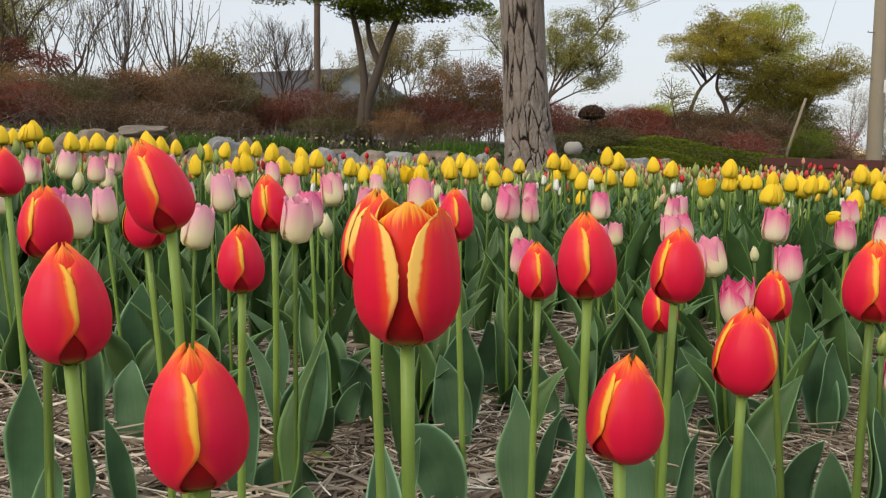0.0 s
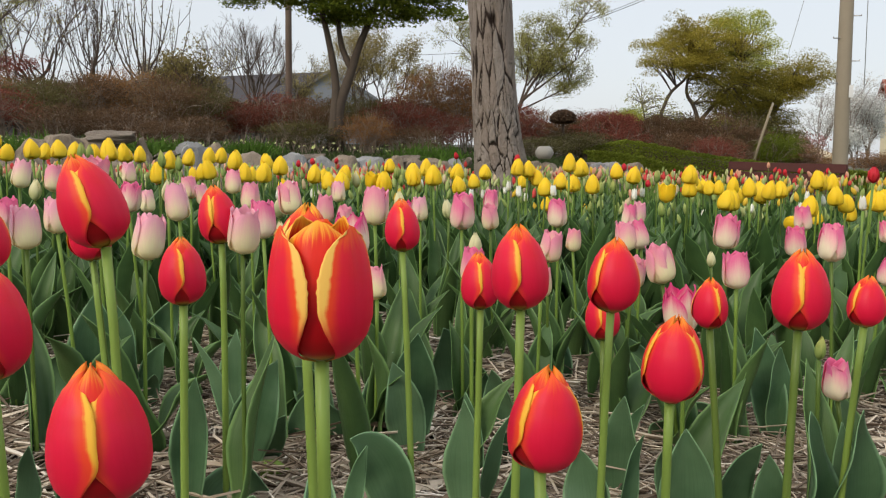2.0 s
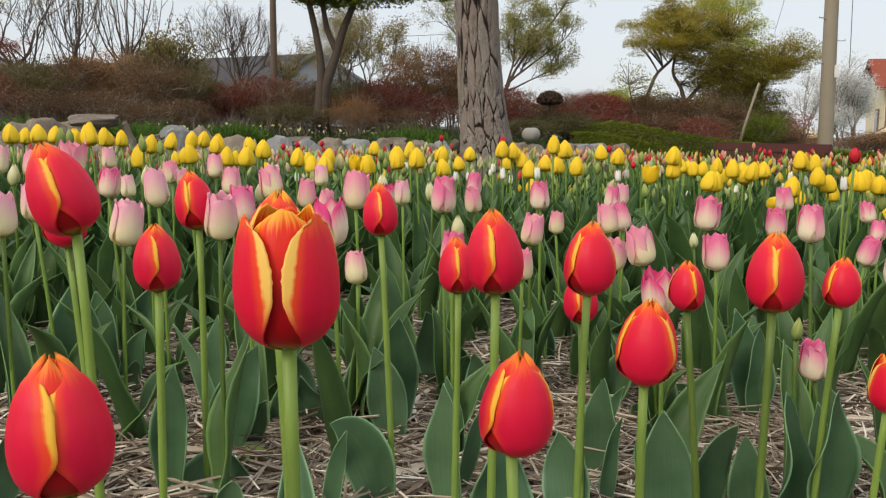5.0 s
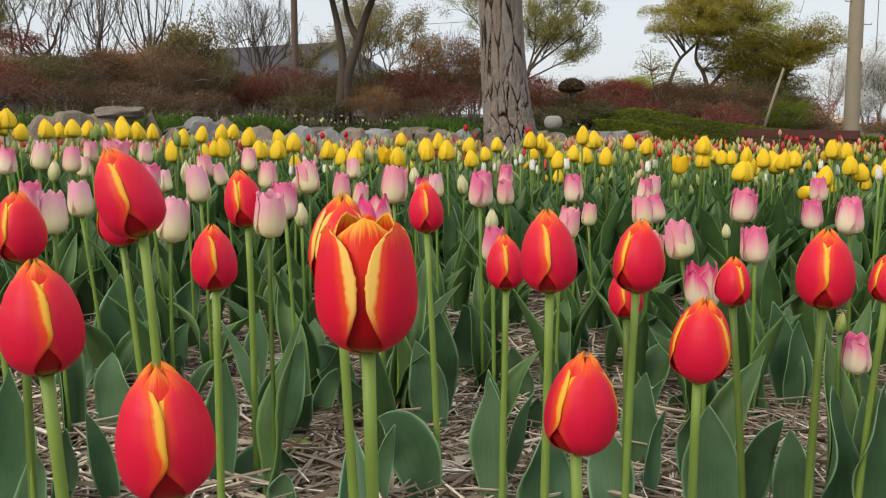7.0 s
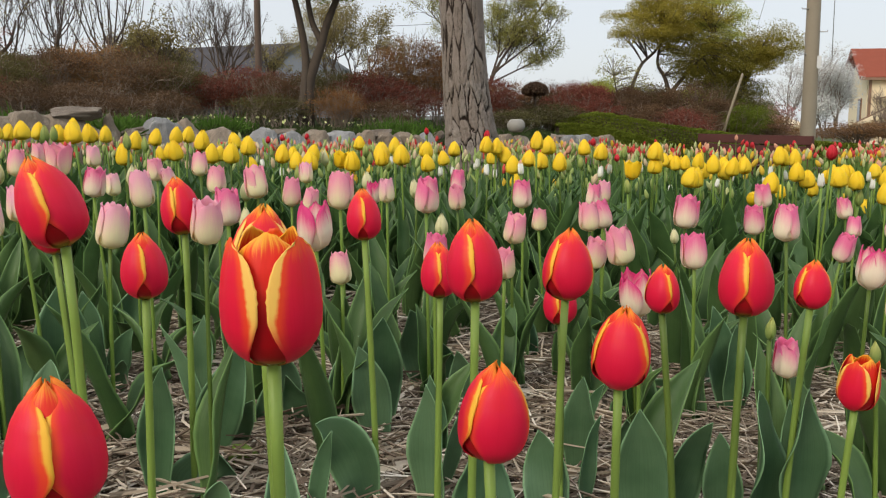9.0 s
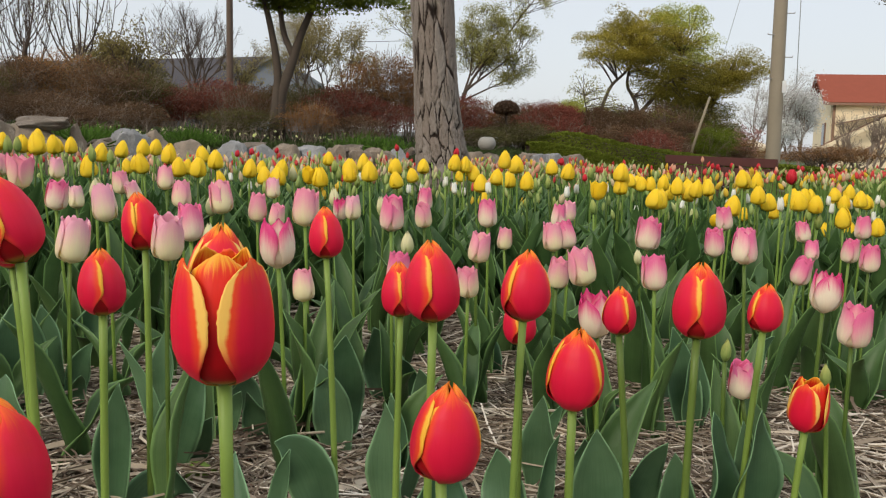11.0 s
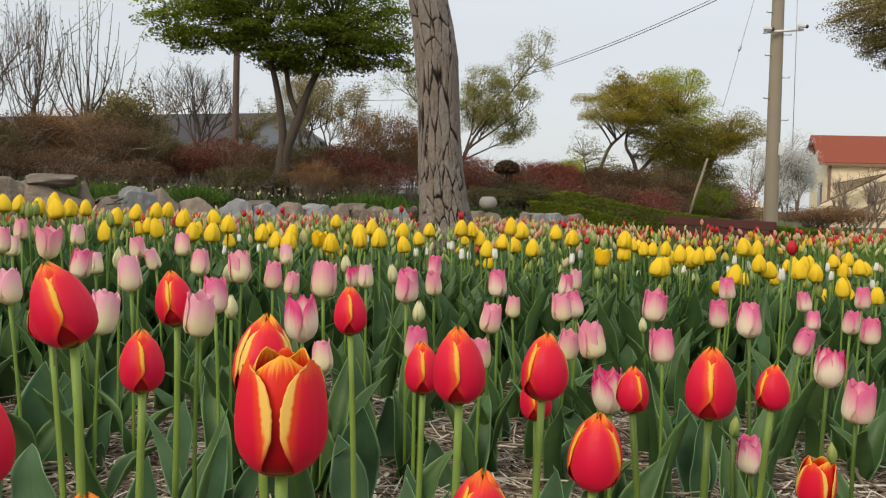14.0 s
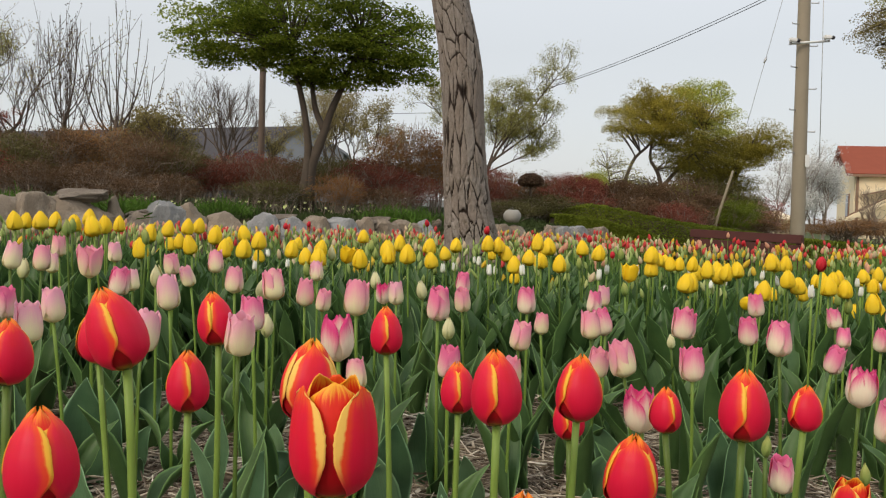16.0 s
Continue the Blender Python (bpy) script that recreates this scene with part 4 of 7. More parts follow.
def broad_leaf(x, y, dx, dz, wide, seed, arch=0.0):
    """One broad leaf rooted at x, y, its tip dx aside and dz up; arch: how far it bows over. It belongs to the tulip beside it, or stands alone."""
    r = np.random.default_rng(500 + seed)
    z = ground_z(x, y) - 0.004
    m, n = 23, 9
    a = np.zeros(3)
    b = np.array([dx, r.normal(-0.02, 0.02), dz])
    turn = r.normal(0, 0.28)
    face = np.array([math.sin(turn), -math.cos(turn), 0.0])
    mid = (a + b) / 2 + face * r.uniform(-0.035, 0.02) + np.array([-dx * 0.22, 0, arch + 0.02])
    ph, twist = r.uniform(0, 6, 2), r.normal(0, 0.25)
    P = np.zeros((m, n, 3))
    for i in range(m):
        u = i / (m - 1)
        c = (1 - u) ** 2 * a + 2 * u * (1 - u) * mid + u * u * b
        t = 2 * (1 - u) * (mid - a) + 2 * u * (b - mid)
        t /= np.linalg.norm(t)
        side = np.cross(t, face)
        side /= np.linalg.norm(side)
        out = np.cross(side, t)
        side, out = side * math.cos(twist * u) + out * math.sin(twist * u), out * math.cos(twist * u) - side * math.sin(twist * u)
        w = max(0.0005, wide * 0.56 * curve_at(BLADE, u))
        for j in range(n):
            q = 2 * j / (n - 1) - 1
            lift = w * (0.42 * (1.1 - 0.7 * u) * q * q + 0.30 * abs(q) ** 2 * math.sin(8 * u + ph[0 if q < 0 else 1]))
            P[i, j] = c + side * q * w + out * lift
    near = min(FRONT, key=lambda o: (o.matrix_basis.translation.x - x) ** 2 + (o.matrix_basis.translation.y - y) ** 2)
    root = near.matrix_basis.translation
    verts, faces, uv = shell(P, 0.0011)
    ob = link_mesh("leaf", verts, faces, M_LEAF, uv=uv)
    if math.hypot(root.x - x, root.y - y) < 0.09:
        ob.parent = near
        ob.matrix_basis = Matrix.Translation(Vector((x, y, z)) - root)
    else:
        ob.name = "tulip_leaf"
        ob.matrix_basis = pose(x, y, z)
        tagged(ob, "broad grey-green tulip leaf standing up from the straw", "leaf", "broad leaves in the straw")


BLADE = ((0, 0.36), (0.15, 0.66), (0.32, 0.93), (0.45, 1.0), (0.60, 0.91), (0.75, 0.66), (0.87, 0.37), (0.95, 0.15), (1, 0.01))
FRONT = [o for o in bpy.data.objects if o.name.startswith("tulip") and o.type == "EMPTY" and o.matrix_basis.translation.y < 1.7]
broad_leaf(-0.263, 1.036, 0.025, 0.210, 0.043, 1)
broad_leaf(-0.225, 1.181, 0.059, 0.193, 0.062, 2)
broad_leaf(-0.284, 1.416, 0.007, 0.186, 0.046, 3)
broad_leaf(-0.230, 1.231, -0.069, 0.215, 0.023, 4)
broad_leaf(-0.247, 1.032, 0.088, 0.047, 0.052, 5, 0.035)
broad_leaf(-0.170, 0.970, 0.008, 0.078, 0.036, 6)
broad_leaf(-0.539, 1.453, 0.015, 0.235, 0.081, 7)
broad_leaf(-0.451, 1.212, -0.016, 0.152, 0.071, 8)
broad_leaf(-0.380, 0.972, -0.019, 0.152, 0.026, 9)
broad_leaf(-0.478, 0.908, 0.018, 0.219, 0.054, 10)
broad_leaf(-0.444, 0.883, 0.030, 0.137, 0.037, 11)
broad_leaf(-0.445, 0.952, 0.026, 0.133, 0.031, 12)
broad_leaf(-0.471, 1.494, 0.050, 0.140, 0.040, 13)
broad_leaf(-0.458, 1.462, 0.030, 0.091, 0.027, 14)
broad_leaf(-0.492, 1.527, -0.025, 0.203, 0.061, 15)
broad_leaf(-0.526, 1.682, 0.066, 0.184, 0.062, 16)
broad_leaf(-0.615, 1.382, 0.068, 0.141, 0.057, 17)
broad_leaf(0.023, 1.324, 0.014, 0.219, 0.074, 18)
broad_leaf(0.027, 1.265, -0.030, 0.180, 0.058, 19)
broad_leaf(0.015, 1.021, -0.064, 0.139, 0.064, 20, 0.035)
broad_leaf(-0.052, 0.977, 0.027, 0.142, 0.022, 21)
broad_leaf(0.128, 1.203, -0.021, 0.156, 0.029, 22)
broad_leaf(0.099, 0.994, -0.006, 0.204, 0.052, 23)
broad_leaf(0.117, 1.062, 0.042, 0.164, 0.023, 24)
broad_leaf(0.121, 1.559, -0.036, 0.187, 0.076, 25)
broad_leaf(0.159, 1.545, -0.018, 0.127, 0.048, 26)
broad_leaf(0.188, 1.417, -0.023, 0.139, 0.048, 27)
broad_leaf(0.180, 1.266, 0.012, 0.092, 0.042, 28)
broad_leaf(0.154, 0.945, 0.010, 0.142, 0.073, 29)
broad_leaf(-0.125, 1.426, -0.070, 0.119, 0.055, 30, 0.035)
broad_leaf(-0.193, 1.211, 0.039, 0.115, 0.033, 31)
broad_leaf(-0.050, 1.350, 0.046, 0.171, 0.042, 32)
broad_leaf(-0.272, 1.714, -0.016, 0.213, 0.056, 33)
broad_leaf(0.251, 0.950, -0.011, 0.144, 0.054, 34)
broad_leaf(0.329, 1.144, -0.002, 0.180, 0.051, 35)
broad_leaf(0.351, 1.256, 0.044, 0.127, 0.020, 36)
broad_leaf(0.311, 1.016, 0.024, 0.148, 0.022, 37)
broad_leaf(0.318, 1.085, 0.005, 0.070, 0.032, 38)
broad_leaf(0.372, 0.957, -0.014, 0.191, 0.064, 39)
broad_leaf(0.392, 1.090, -0.011, 0.131, 0.037, 40)
broad_leaf(0.415, 1.006, 0.037, 0.173, 0.053, 41)
broad_leaf(0.465, 1.393, 0.006, 0.084, 0.046, 42)
broad_leaf(0.524, 1.604, -0.080, 0.177, 0.055, 43)
broad_leaf(0.680, 1.583, 0.022, 0.159, 0.054, 44)
broad_leaf(0.687, 1.434, -0.044, 0.231, 0.055, 45)
broad_leaf(0.691, 1.426, -0.012, 0.202, 0.049, 46)
broad_leaf(0.526, 0.981, -0.009, 0.215, 0.069, 47)
broad_leaf(0.487, 0.979, -0.020, 0.159, 0.045, 48)
broad_leaf(0.586, 0.963, -0.015, 0.226, 0.067, 49)
broad_leaf(0.584, 1.016, -0.014, 0.196, 0.032, 50)
broad_leaf(0.886, 1.683, 0.076, 0.171, 0.050, 51, 0.035)
broad_leaf(0.598, 1.473, -0.063, 0.052, 0.038, 52, 0.035)
broad_leaf(-0.096, 1.319, -0.024, 0.124, 0.047, 53)
broad_leaf(-0.171, 1.312, 0.043, 0.122, 0.032, 54)
broad_leaf(0.368, 1.795, -0.057, 0.149, 0.059, 55)
broad_leaf(0.453, 2.016, 0.036, 0.149, 0.057, 56)
broad_leaf(0.304, 1.580, -0.033, 0.122, 0.045, 57)

# ---------------------------------------------------------------- leaves and far tulips of the bed, past counting
def add_quads(soup, V, mat=0):
    """V: many four-cornered pieces, n x 4 x 3."""
    n = len(V)
    idx = np.arange(n * 4).reshape(n, 4)
    soup.add(np.asarray(V).reshape(-1, 3), idx.tolist(), mat)


def build_leaves():
    """The dense leaves of the bed, between the stems."""
    s = Soup()
    r = np.random.default_rng(21)
    grids = [leaf_grid(0.28, 0.066, b, 0.40, 0.65, 40 + i, 7, 5) for i, b in enumerate((0.15, 0.35, 0.55, 0.9, 0.25, 0.45))]
    idx = [(i * 5 + j, i * 5 + j + 1, (i + 1) * 5 + j + 1, (i + 1) * 5 + j) for i in range(6) for j in range(4)]
    uvs = []
    uu, vv = np.meshgrid(np.linspace(0, 1, 5), np.linspace(0, 1, 7))
    one = np.stack([uu.ravel(), vv.ravel()], 1)
    made = 0
    while made < 5900:
        y = 1.5 + 0.85 * r.random() if made < 105 else 2.15 + 2.6 * r.random() ** 1.1
        x = r.uniform(-2.9, 3.4)
        if abs(x - 0.25) > (2.0 if made < 105 else 2.75) + 0.5 * noise.noise((y * 1.7, made * 0.01, 0)) or y < 1.5 + 0.15 * noise.noise((x * 2, 0, 0)):
            continue
        if made >= 105 and y < 2.35 + 0.5 * noise.noise((x * 1.3, 7, 0)):
            continue
        made += 1
        sc = r.uniform(0.7, 1.12) if y < 2.3 else r.uniform(0.85, 1.36)
        a = r.uniform(0, 6.28)
        g = grids[r.integers(6)].reshape(-1, 3) * sc
        c, d = math.cos(a), math.sin(a)
        g = np.stack([g[:, 0] * c - g[:, 1] * d + x, g[:, 0] * d + g[:, 1] * c + y, g[:, 2] + ground_z(x, y)], 1)
        s.add(g, idx)
        uvs.append(one)
    ob = link_mesh("tulip_leaves", np.concatenate(s.v), s.f, M_LEAF_SHADE, uv=np.concatenate(uvs))
    tagged(ob, "dense grey-green tulip leaves filling the bed", "leaves", kind="stuff")


build_leaves()


def build_far_tulips():
    """The mixed far part of the bed up to the stones: pale, cream, red and yellow heads on thin stems."""
    s = Soup()
    r = np.random.default_rng(33)
    prof = ((0, 0.25), (0.15, 0.8), (0.4, 1.0), (0.7, 0.8), (1.0, 0.12))
    made = 0
    while made < 4300:
        y = 3.3 + 6.4 * r.random() ** 1.1
        x = r.uniform(-4.6, 6.6)
        if abs(x - 1.0) > 5.2 + 0.6 * noise.noise((y * 1.5, 3, 0)) or y > min(wall_y(x) - 0.15, 9.6 if x < 3 else 7.6) or (x - 0.58) ** 2 + (y - 5.5) ** 2 < 0.07:
            continue
        if y > 6.1 + 0.0 * x and 2.6 < x < 4.0 and y > 6.2:
            continue
        made += 1
        gz = ground_z(x, y)
        tall = r.normal(0.375, 0.03)
        u = r.random()
        right = smooth01(0.5, 3.0, x)
        if y < 3.9:
            kind = 3 if u < 0.14 else (2 if u < 0.38 else (5 if u < 0.94 else 0))
            tall = r.normal(0.32, 0.03)
        elif y < 5.2:
            kind = 0 if u < 0.05 else (4 if u < 0.10 else (2 if u < 0.32 else (5 if u < 0.94 else 1)))
            if right > 0.5 and u > 0.75:
                kind = 3
        else:
            kind = 0 if u < 0.17 else (1 if u < 0.40 + 0.10 * right else (3 if u < 0.44 + 0.16 * right else (4 if u < 0.68 + 0.10 * right else (2 if u < 0.84 else 5))))
        size, rad = r.uniform(0.040, 0.052), r.uniform(0.010, 0.0145)
        if kind in (2, 5):
            rad *= 0.75
        lx, ly = r.normal(0, 0.012, 2)
        top = np.array([x + lx, y + ly, gz + tall])
        leafy = y < 4.6 and r.random() < 0.5
        for _ in range(3 if leafy else 0):
            a, ln, w = r.uniform(0, 6.28), r.uniform(0.24, 0.36), r.uniform(0.020, 0.032)
            d, e = np.array([math.cos(a), math.sin(a), 0]), np.array([-math.sin(a), math.cos(a), 0])
            b = np.array([x, y, gz])
            q = b + d * ln * 0.14 + np.array([0, 0, ln * 0.55])
            tip = b + d * ln * r.uniform(0.2, 0.5) + np.array([0, 0, ln * r.uniform(0.85, 1.0)])
            s.add([b - e * w * 0.4, b + e * w * 0.4, q + e * w, q - e * w, tip], [(0, 1, 2, 3), (3, 2, 4)], 7)
        if leafy:
            continue
        v, f = tube([(x, y, gz), (x + lx * 0.6, y + ly * 0.6, gz + tall * 0.6), top], 0.0032, 3, False)
        s.add(v, f, 6)
        pts = [top + np.array([lx, ly, size * t]) * np.array([t, t, 1]) for t, _ in prof]
        v, f = tube(pts, [rad * q * r.uniform(0.93, 1.07) for _, q in prof], 6)
        s.add(v, f, kind)
        for _ in range(3 if y < 5.5 else 2):
            a, ln, w = r.uniform(0, 6.28), r.uniform(0.16, 0.26), r.uniform(0.016, 0.026)
            d, e = np.array([math.cos(a), math.sin(a), 0]), np.array([-math.sin(a), math.cos(a), 0])
            b = np.array([x, y, gz])
            q = b + d * ln * 0.16 + np.array([0, 0, ln * 0.55])
            tip = b + d * ln * r.uniform(0.3, 0.7) + np.array([0, 0, ln * r.uniform(0.8, 1.0)])
            s.add([b - e * w * 0.4, b + e * w * 0.4, q + e * w, q - e * w, tip], [(0, 1, 2, 3), (3, 2, 4)], 7)
    ob = s.link("far_tulips", [M_PALE_FAR, M_SCARLET_FAR, M_CREAM_FAR, M_YELLOW_FAR, M_PEACH_FAR, M_GREEN_FAR, M_STEM_FAR, M_LEAF_FAR])
    tagged(ob, "mixed pale, red and yellow tulips filling the far bed", "tulips", kind="stuff")


M_PALE_FAR = foliage("far_pale_head", (0.60, 0.46, 0.28), (0.76, 0.63, 0.43), 0.5, 0.2)
M_SCARLET_FAR = foliage("far_scarlet_head", (0.60, 0.055, 0.055), (0.74, 0.12, 0.10), 0.5, 0.2)
M_CREAM_FAR = foliage("far_cream_head", (0.46, 0.52, 0.19), (0.68, 0.67, 0.38), 0.5, 0.2)
M_YELLOW_FAR = foliage("far_yellow_head", (0.70, 0.44, 0.04), (0.82, 0.58, 0.08), 0.5, 0.2)
M_PEACH_FAR = foliage("far_peach_head", (0.70, 0.32, 0.21), (0.82, 0.50, 0.32), 0.5, 0.2)
M_GREEN_FAR = foliage("far_green_bud", (0.26, 0.36, 0.10), (0.48, 0.53, 0.20), 0.5, 0.2)
M_STEM_FAR = foliage("far_stem", (0.12, 0.22, 0.05), (0.22, 0.33, 0.09), 0.5, 0.1)
M_LEAF_FAR = foliage("far_tulip_leaf", (0.038, 0.092, 0.026), (0.120, 0.205, 0.068), 0.5, 0.15)
build_far_tulips()


# ---------------------------------------------------------------- stones of the edging
def rock_mesh(seed, slab):
    """A weathered boulder, or a layered slab, one unit across each way."""
    r = random.Random(seed)
    bm = bmesh.new()
    bmesh.ops.create_icosphere(bm, subdivisions=5, radius=1.0)
    cuts = [Vector((r.gauss(0, 1), r.gauss(0, 1), r.gauss(0, 0.6))).normalized() for _ in range(15)]
    lims = [r.uniform(0.70, 0.98) for _ in cuts]
    off = Vector((r.uniform(0, 50), r.uniform(0, 50), r.uniform(0, 50)))
    for v in bm.verts:
        p = Vector([math.copysign(abs(c) ** 0.55, c) for c in v.co])
        for c, l in zip(cuts, lims):
            d = p.dot(c)
            if d > l:
                p = p - c * (d - l) * 0.97
        big = 0.10 * noise.noise(p * 1.1 + off) + 0.07 * noise.noise(p * 2.6 + off)
        small = 0.036 * noise.noise(p * 6 + off) + 0.020 * noise.noise(p * 14 + off) + 0.010 * noise.noise(p * 30 + off)
        if slab:
            small += 0.05 * round(3 * noise.noise(Vector((p.x, p.y, p.z * 4)) + off)) / 3
        v.co = p * (1 + big + small)
    me = bpy.data.meshes.new("rock")
    bm.to_mesh(me)
    bm.free()
    xs = np.array([v.co for v in me.vertices])
    lo, hi = xs.min(0), xs.max(0)
    for v in me.vertices:
        v.co = [(v.co[k] - (lo[k] + hi[k]) / 2) / (hi[k] - lo[k]) for k in range(3)]
    me.polygons.foreach_set("use_smooth", [True] * len(me.polygons))
    return me


ROCKS = {k: [] for k in ("s", "b", "slab")}
for i in range(4):
    for k, mm in (("s", M_STONE), ("b", M_BLUESTONE), ("slab", M_SLABSTONE)):
        me = rock_mesh(10 * i + len(k), k == "slab")
        me.materials.append(mm)
        ROCKS[k].append(me)


def rock(kind, x, y, top, wide, high):
    me = ROCKS[kind][pick.randrange(4)]
    deep = wide * pick.uniform(0.8, 1.1)
    if kind == "slab":
        if wide < 0.38:
            y, top = y + 0.13, top - 0.03
        wide *= 0.86
        top -= 0.012
        low = top - high * 1.25
        deep = wide * 0.8
    else:
        top -= 0.012
        low = min(top - high, ground_z(x, y - 0.1) - 0.04)
    ob = new("rock", me)
    turn = 0 if kind == "slab" else pick.choice((0, 180)) + pick.gauss(0, 6)
    ob.matrix_basis = pose(x, y, (top + low) / 2, 0, pick.gauss(0, 3), 32 + turn) @ Matrix.Diagonal((wide * (1.14 if kind == "slab" else 1.30), deep * 1.1, (top - low) * 1.04, 1))
    says = {"s": "rough brown-grey field stone edging the raised bed", "b": "pale blue-grey boulder edging the raised bed", "slab": "flat brown stone slab laid on the edging stones"}
    tagged(ob, says[kind], "rock", "stones edging the bank")


rock("s", -2.82, 6.25, 0.66, 0.30, 0.27)
rock("s", -2.68, 6.34, 0.69, 0.27, 0.26)
rock("s", -2.37, 6.53, 0.680, 0.46, 0.30)
rock("slab", -2.36, 6.53, 0.735, 0.40, 0.085)
rock("s", -2.15, 6.67, 0.68, 0.12, 0.18)
rock("s", -2.57, 6.41, 0.55, 0.34, 0.13)
rock("s", -2.02, 6.75, 0.56, 0.27, 0.14)
rock("slab", -2.00, 6.76, 0.62, 0.28, 0.06)
rock("b", -1.80, 6.88, 0.65, 0.28, 0.22)
rock("s", -1.60, 7.01, 0.65, 0.21, 0.21)
rock("s", -1.37, 7.15, 0.58, 0.31, 0.18)
rock("b", -1.13, 7.30, 0.58, 0.31, 0.17)
rock("slab", -0.97, 7.40, 0.60, 0.34, 0.06)
rock("b", -0.82, 7.49, 0.55, 0.30, 0.13)
rock("s", -0.62, 7.61, 0.56, 0.21, 0.14)
rock("b", -0.41, 7.75, 0.55, 0.29, 0.12)
rock("s", -0.20, 7.88, 0.56, 0.15, 0.13)
rock("slab", -0.07, 7.95, 0.60, 0.26, 0.07)
rock("s", 0.01, 8.00, 0.54, 0.21, 0.10)
rock("s", 0.21, 8.13, 0.54, 0.24, 0.11)
rock("b", 0.41, 8.25, 0.55, 0.19, 0.11)
rock("slab", 0.54, 8.34, 0.59, 0.14, 0.07)
rock("s", 1.24, 8.77, 0.52, 0.18, 0.15)
rock("s", 1.42, 8.88, 0.51, 0.32, 0.12)
rock("s", 1.83, 9.14, 0.52, 0.21, 0.16)
rock("slab", 1.98, 9.24, 0.545, 0.34, 0.05)
rock("b", 2.04, 9.26, 0.505, 0.20, 0.15)
rock("b", 2.23, 9.38, 0.515, 0.19, 0.15)
rock("s", 2.40, 9.49, 0.485, 0.17, 0.13)
rock("slab", 2.45, 9.53, 0.52, 0.24, 0.04)
rock("s", 2.56, 9.59, 0.51, 0.19, 0.15)
rock("s", -3.08, 6.09, 0.64, 0.36, 0.26)
rock("s", -3.36, 5.92, 0.66, 0.34, 0.28)
rock("b", -3.66, 5.73, 0.62, 0.36, 0.26)
rock("s", -3.97, 5.54, 0.65, 0.36, 0.28)
rock("slab", -3.20, 6.02, 0.70, 0.40, 0.08)

ball_bm = bmesh.new()
bmesh.ops.create_uvsphere(ball_bm, u_segments=32, v_segments=20, radius=1)
for v in ball_bm.verts:
    v.co.z = max(-0.82, min(0.82, v.co.z * 1.0))
    v.co *= 1 + 0.015 * noise.noise(v.co * 4)
ball_me = bpy.data.meshes.new("stone_ball")
ball_bm.to_mesh(ball_me)
ball_bm.free()
ball_me.materials.append(M_PALESTONE)
ball_me.polygons.foreach_set("use_smooth", [True] * len(ball_me.polygons))
ball = new("stone_ball", ball_me)
ball.matrix_basis = pose(1.39, 8.87, 0.602) @ Matrix.Diagonal((0.098, 0.098, 0.084, 1))
tagged(ball, "round pale stone with a flattened top on the edging", "garden stone")


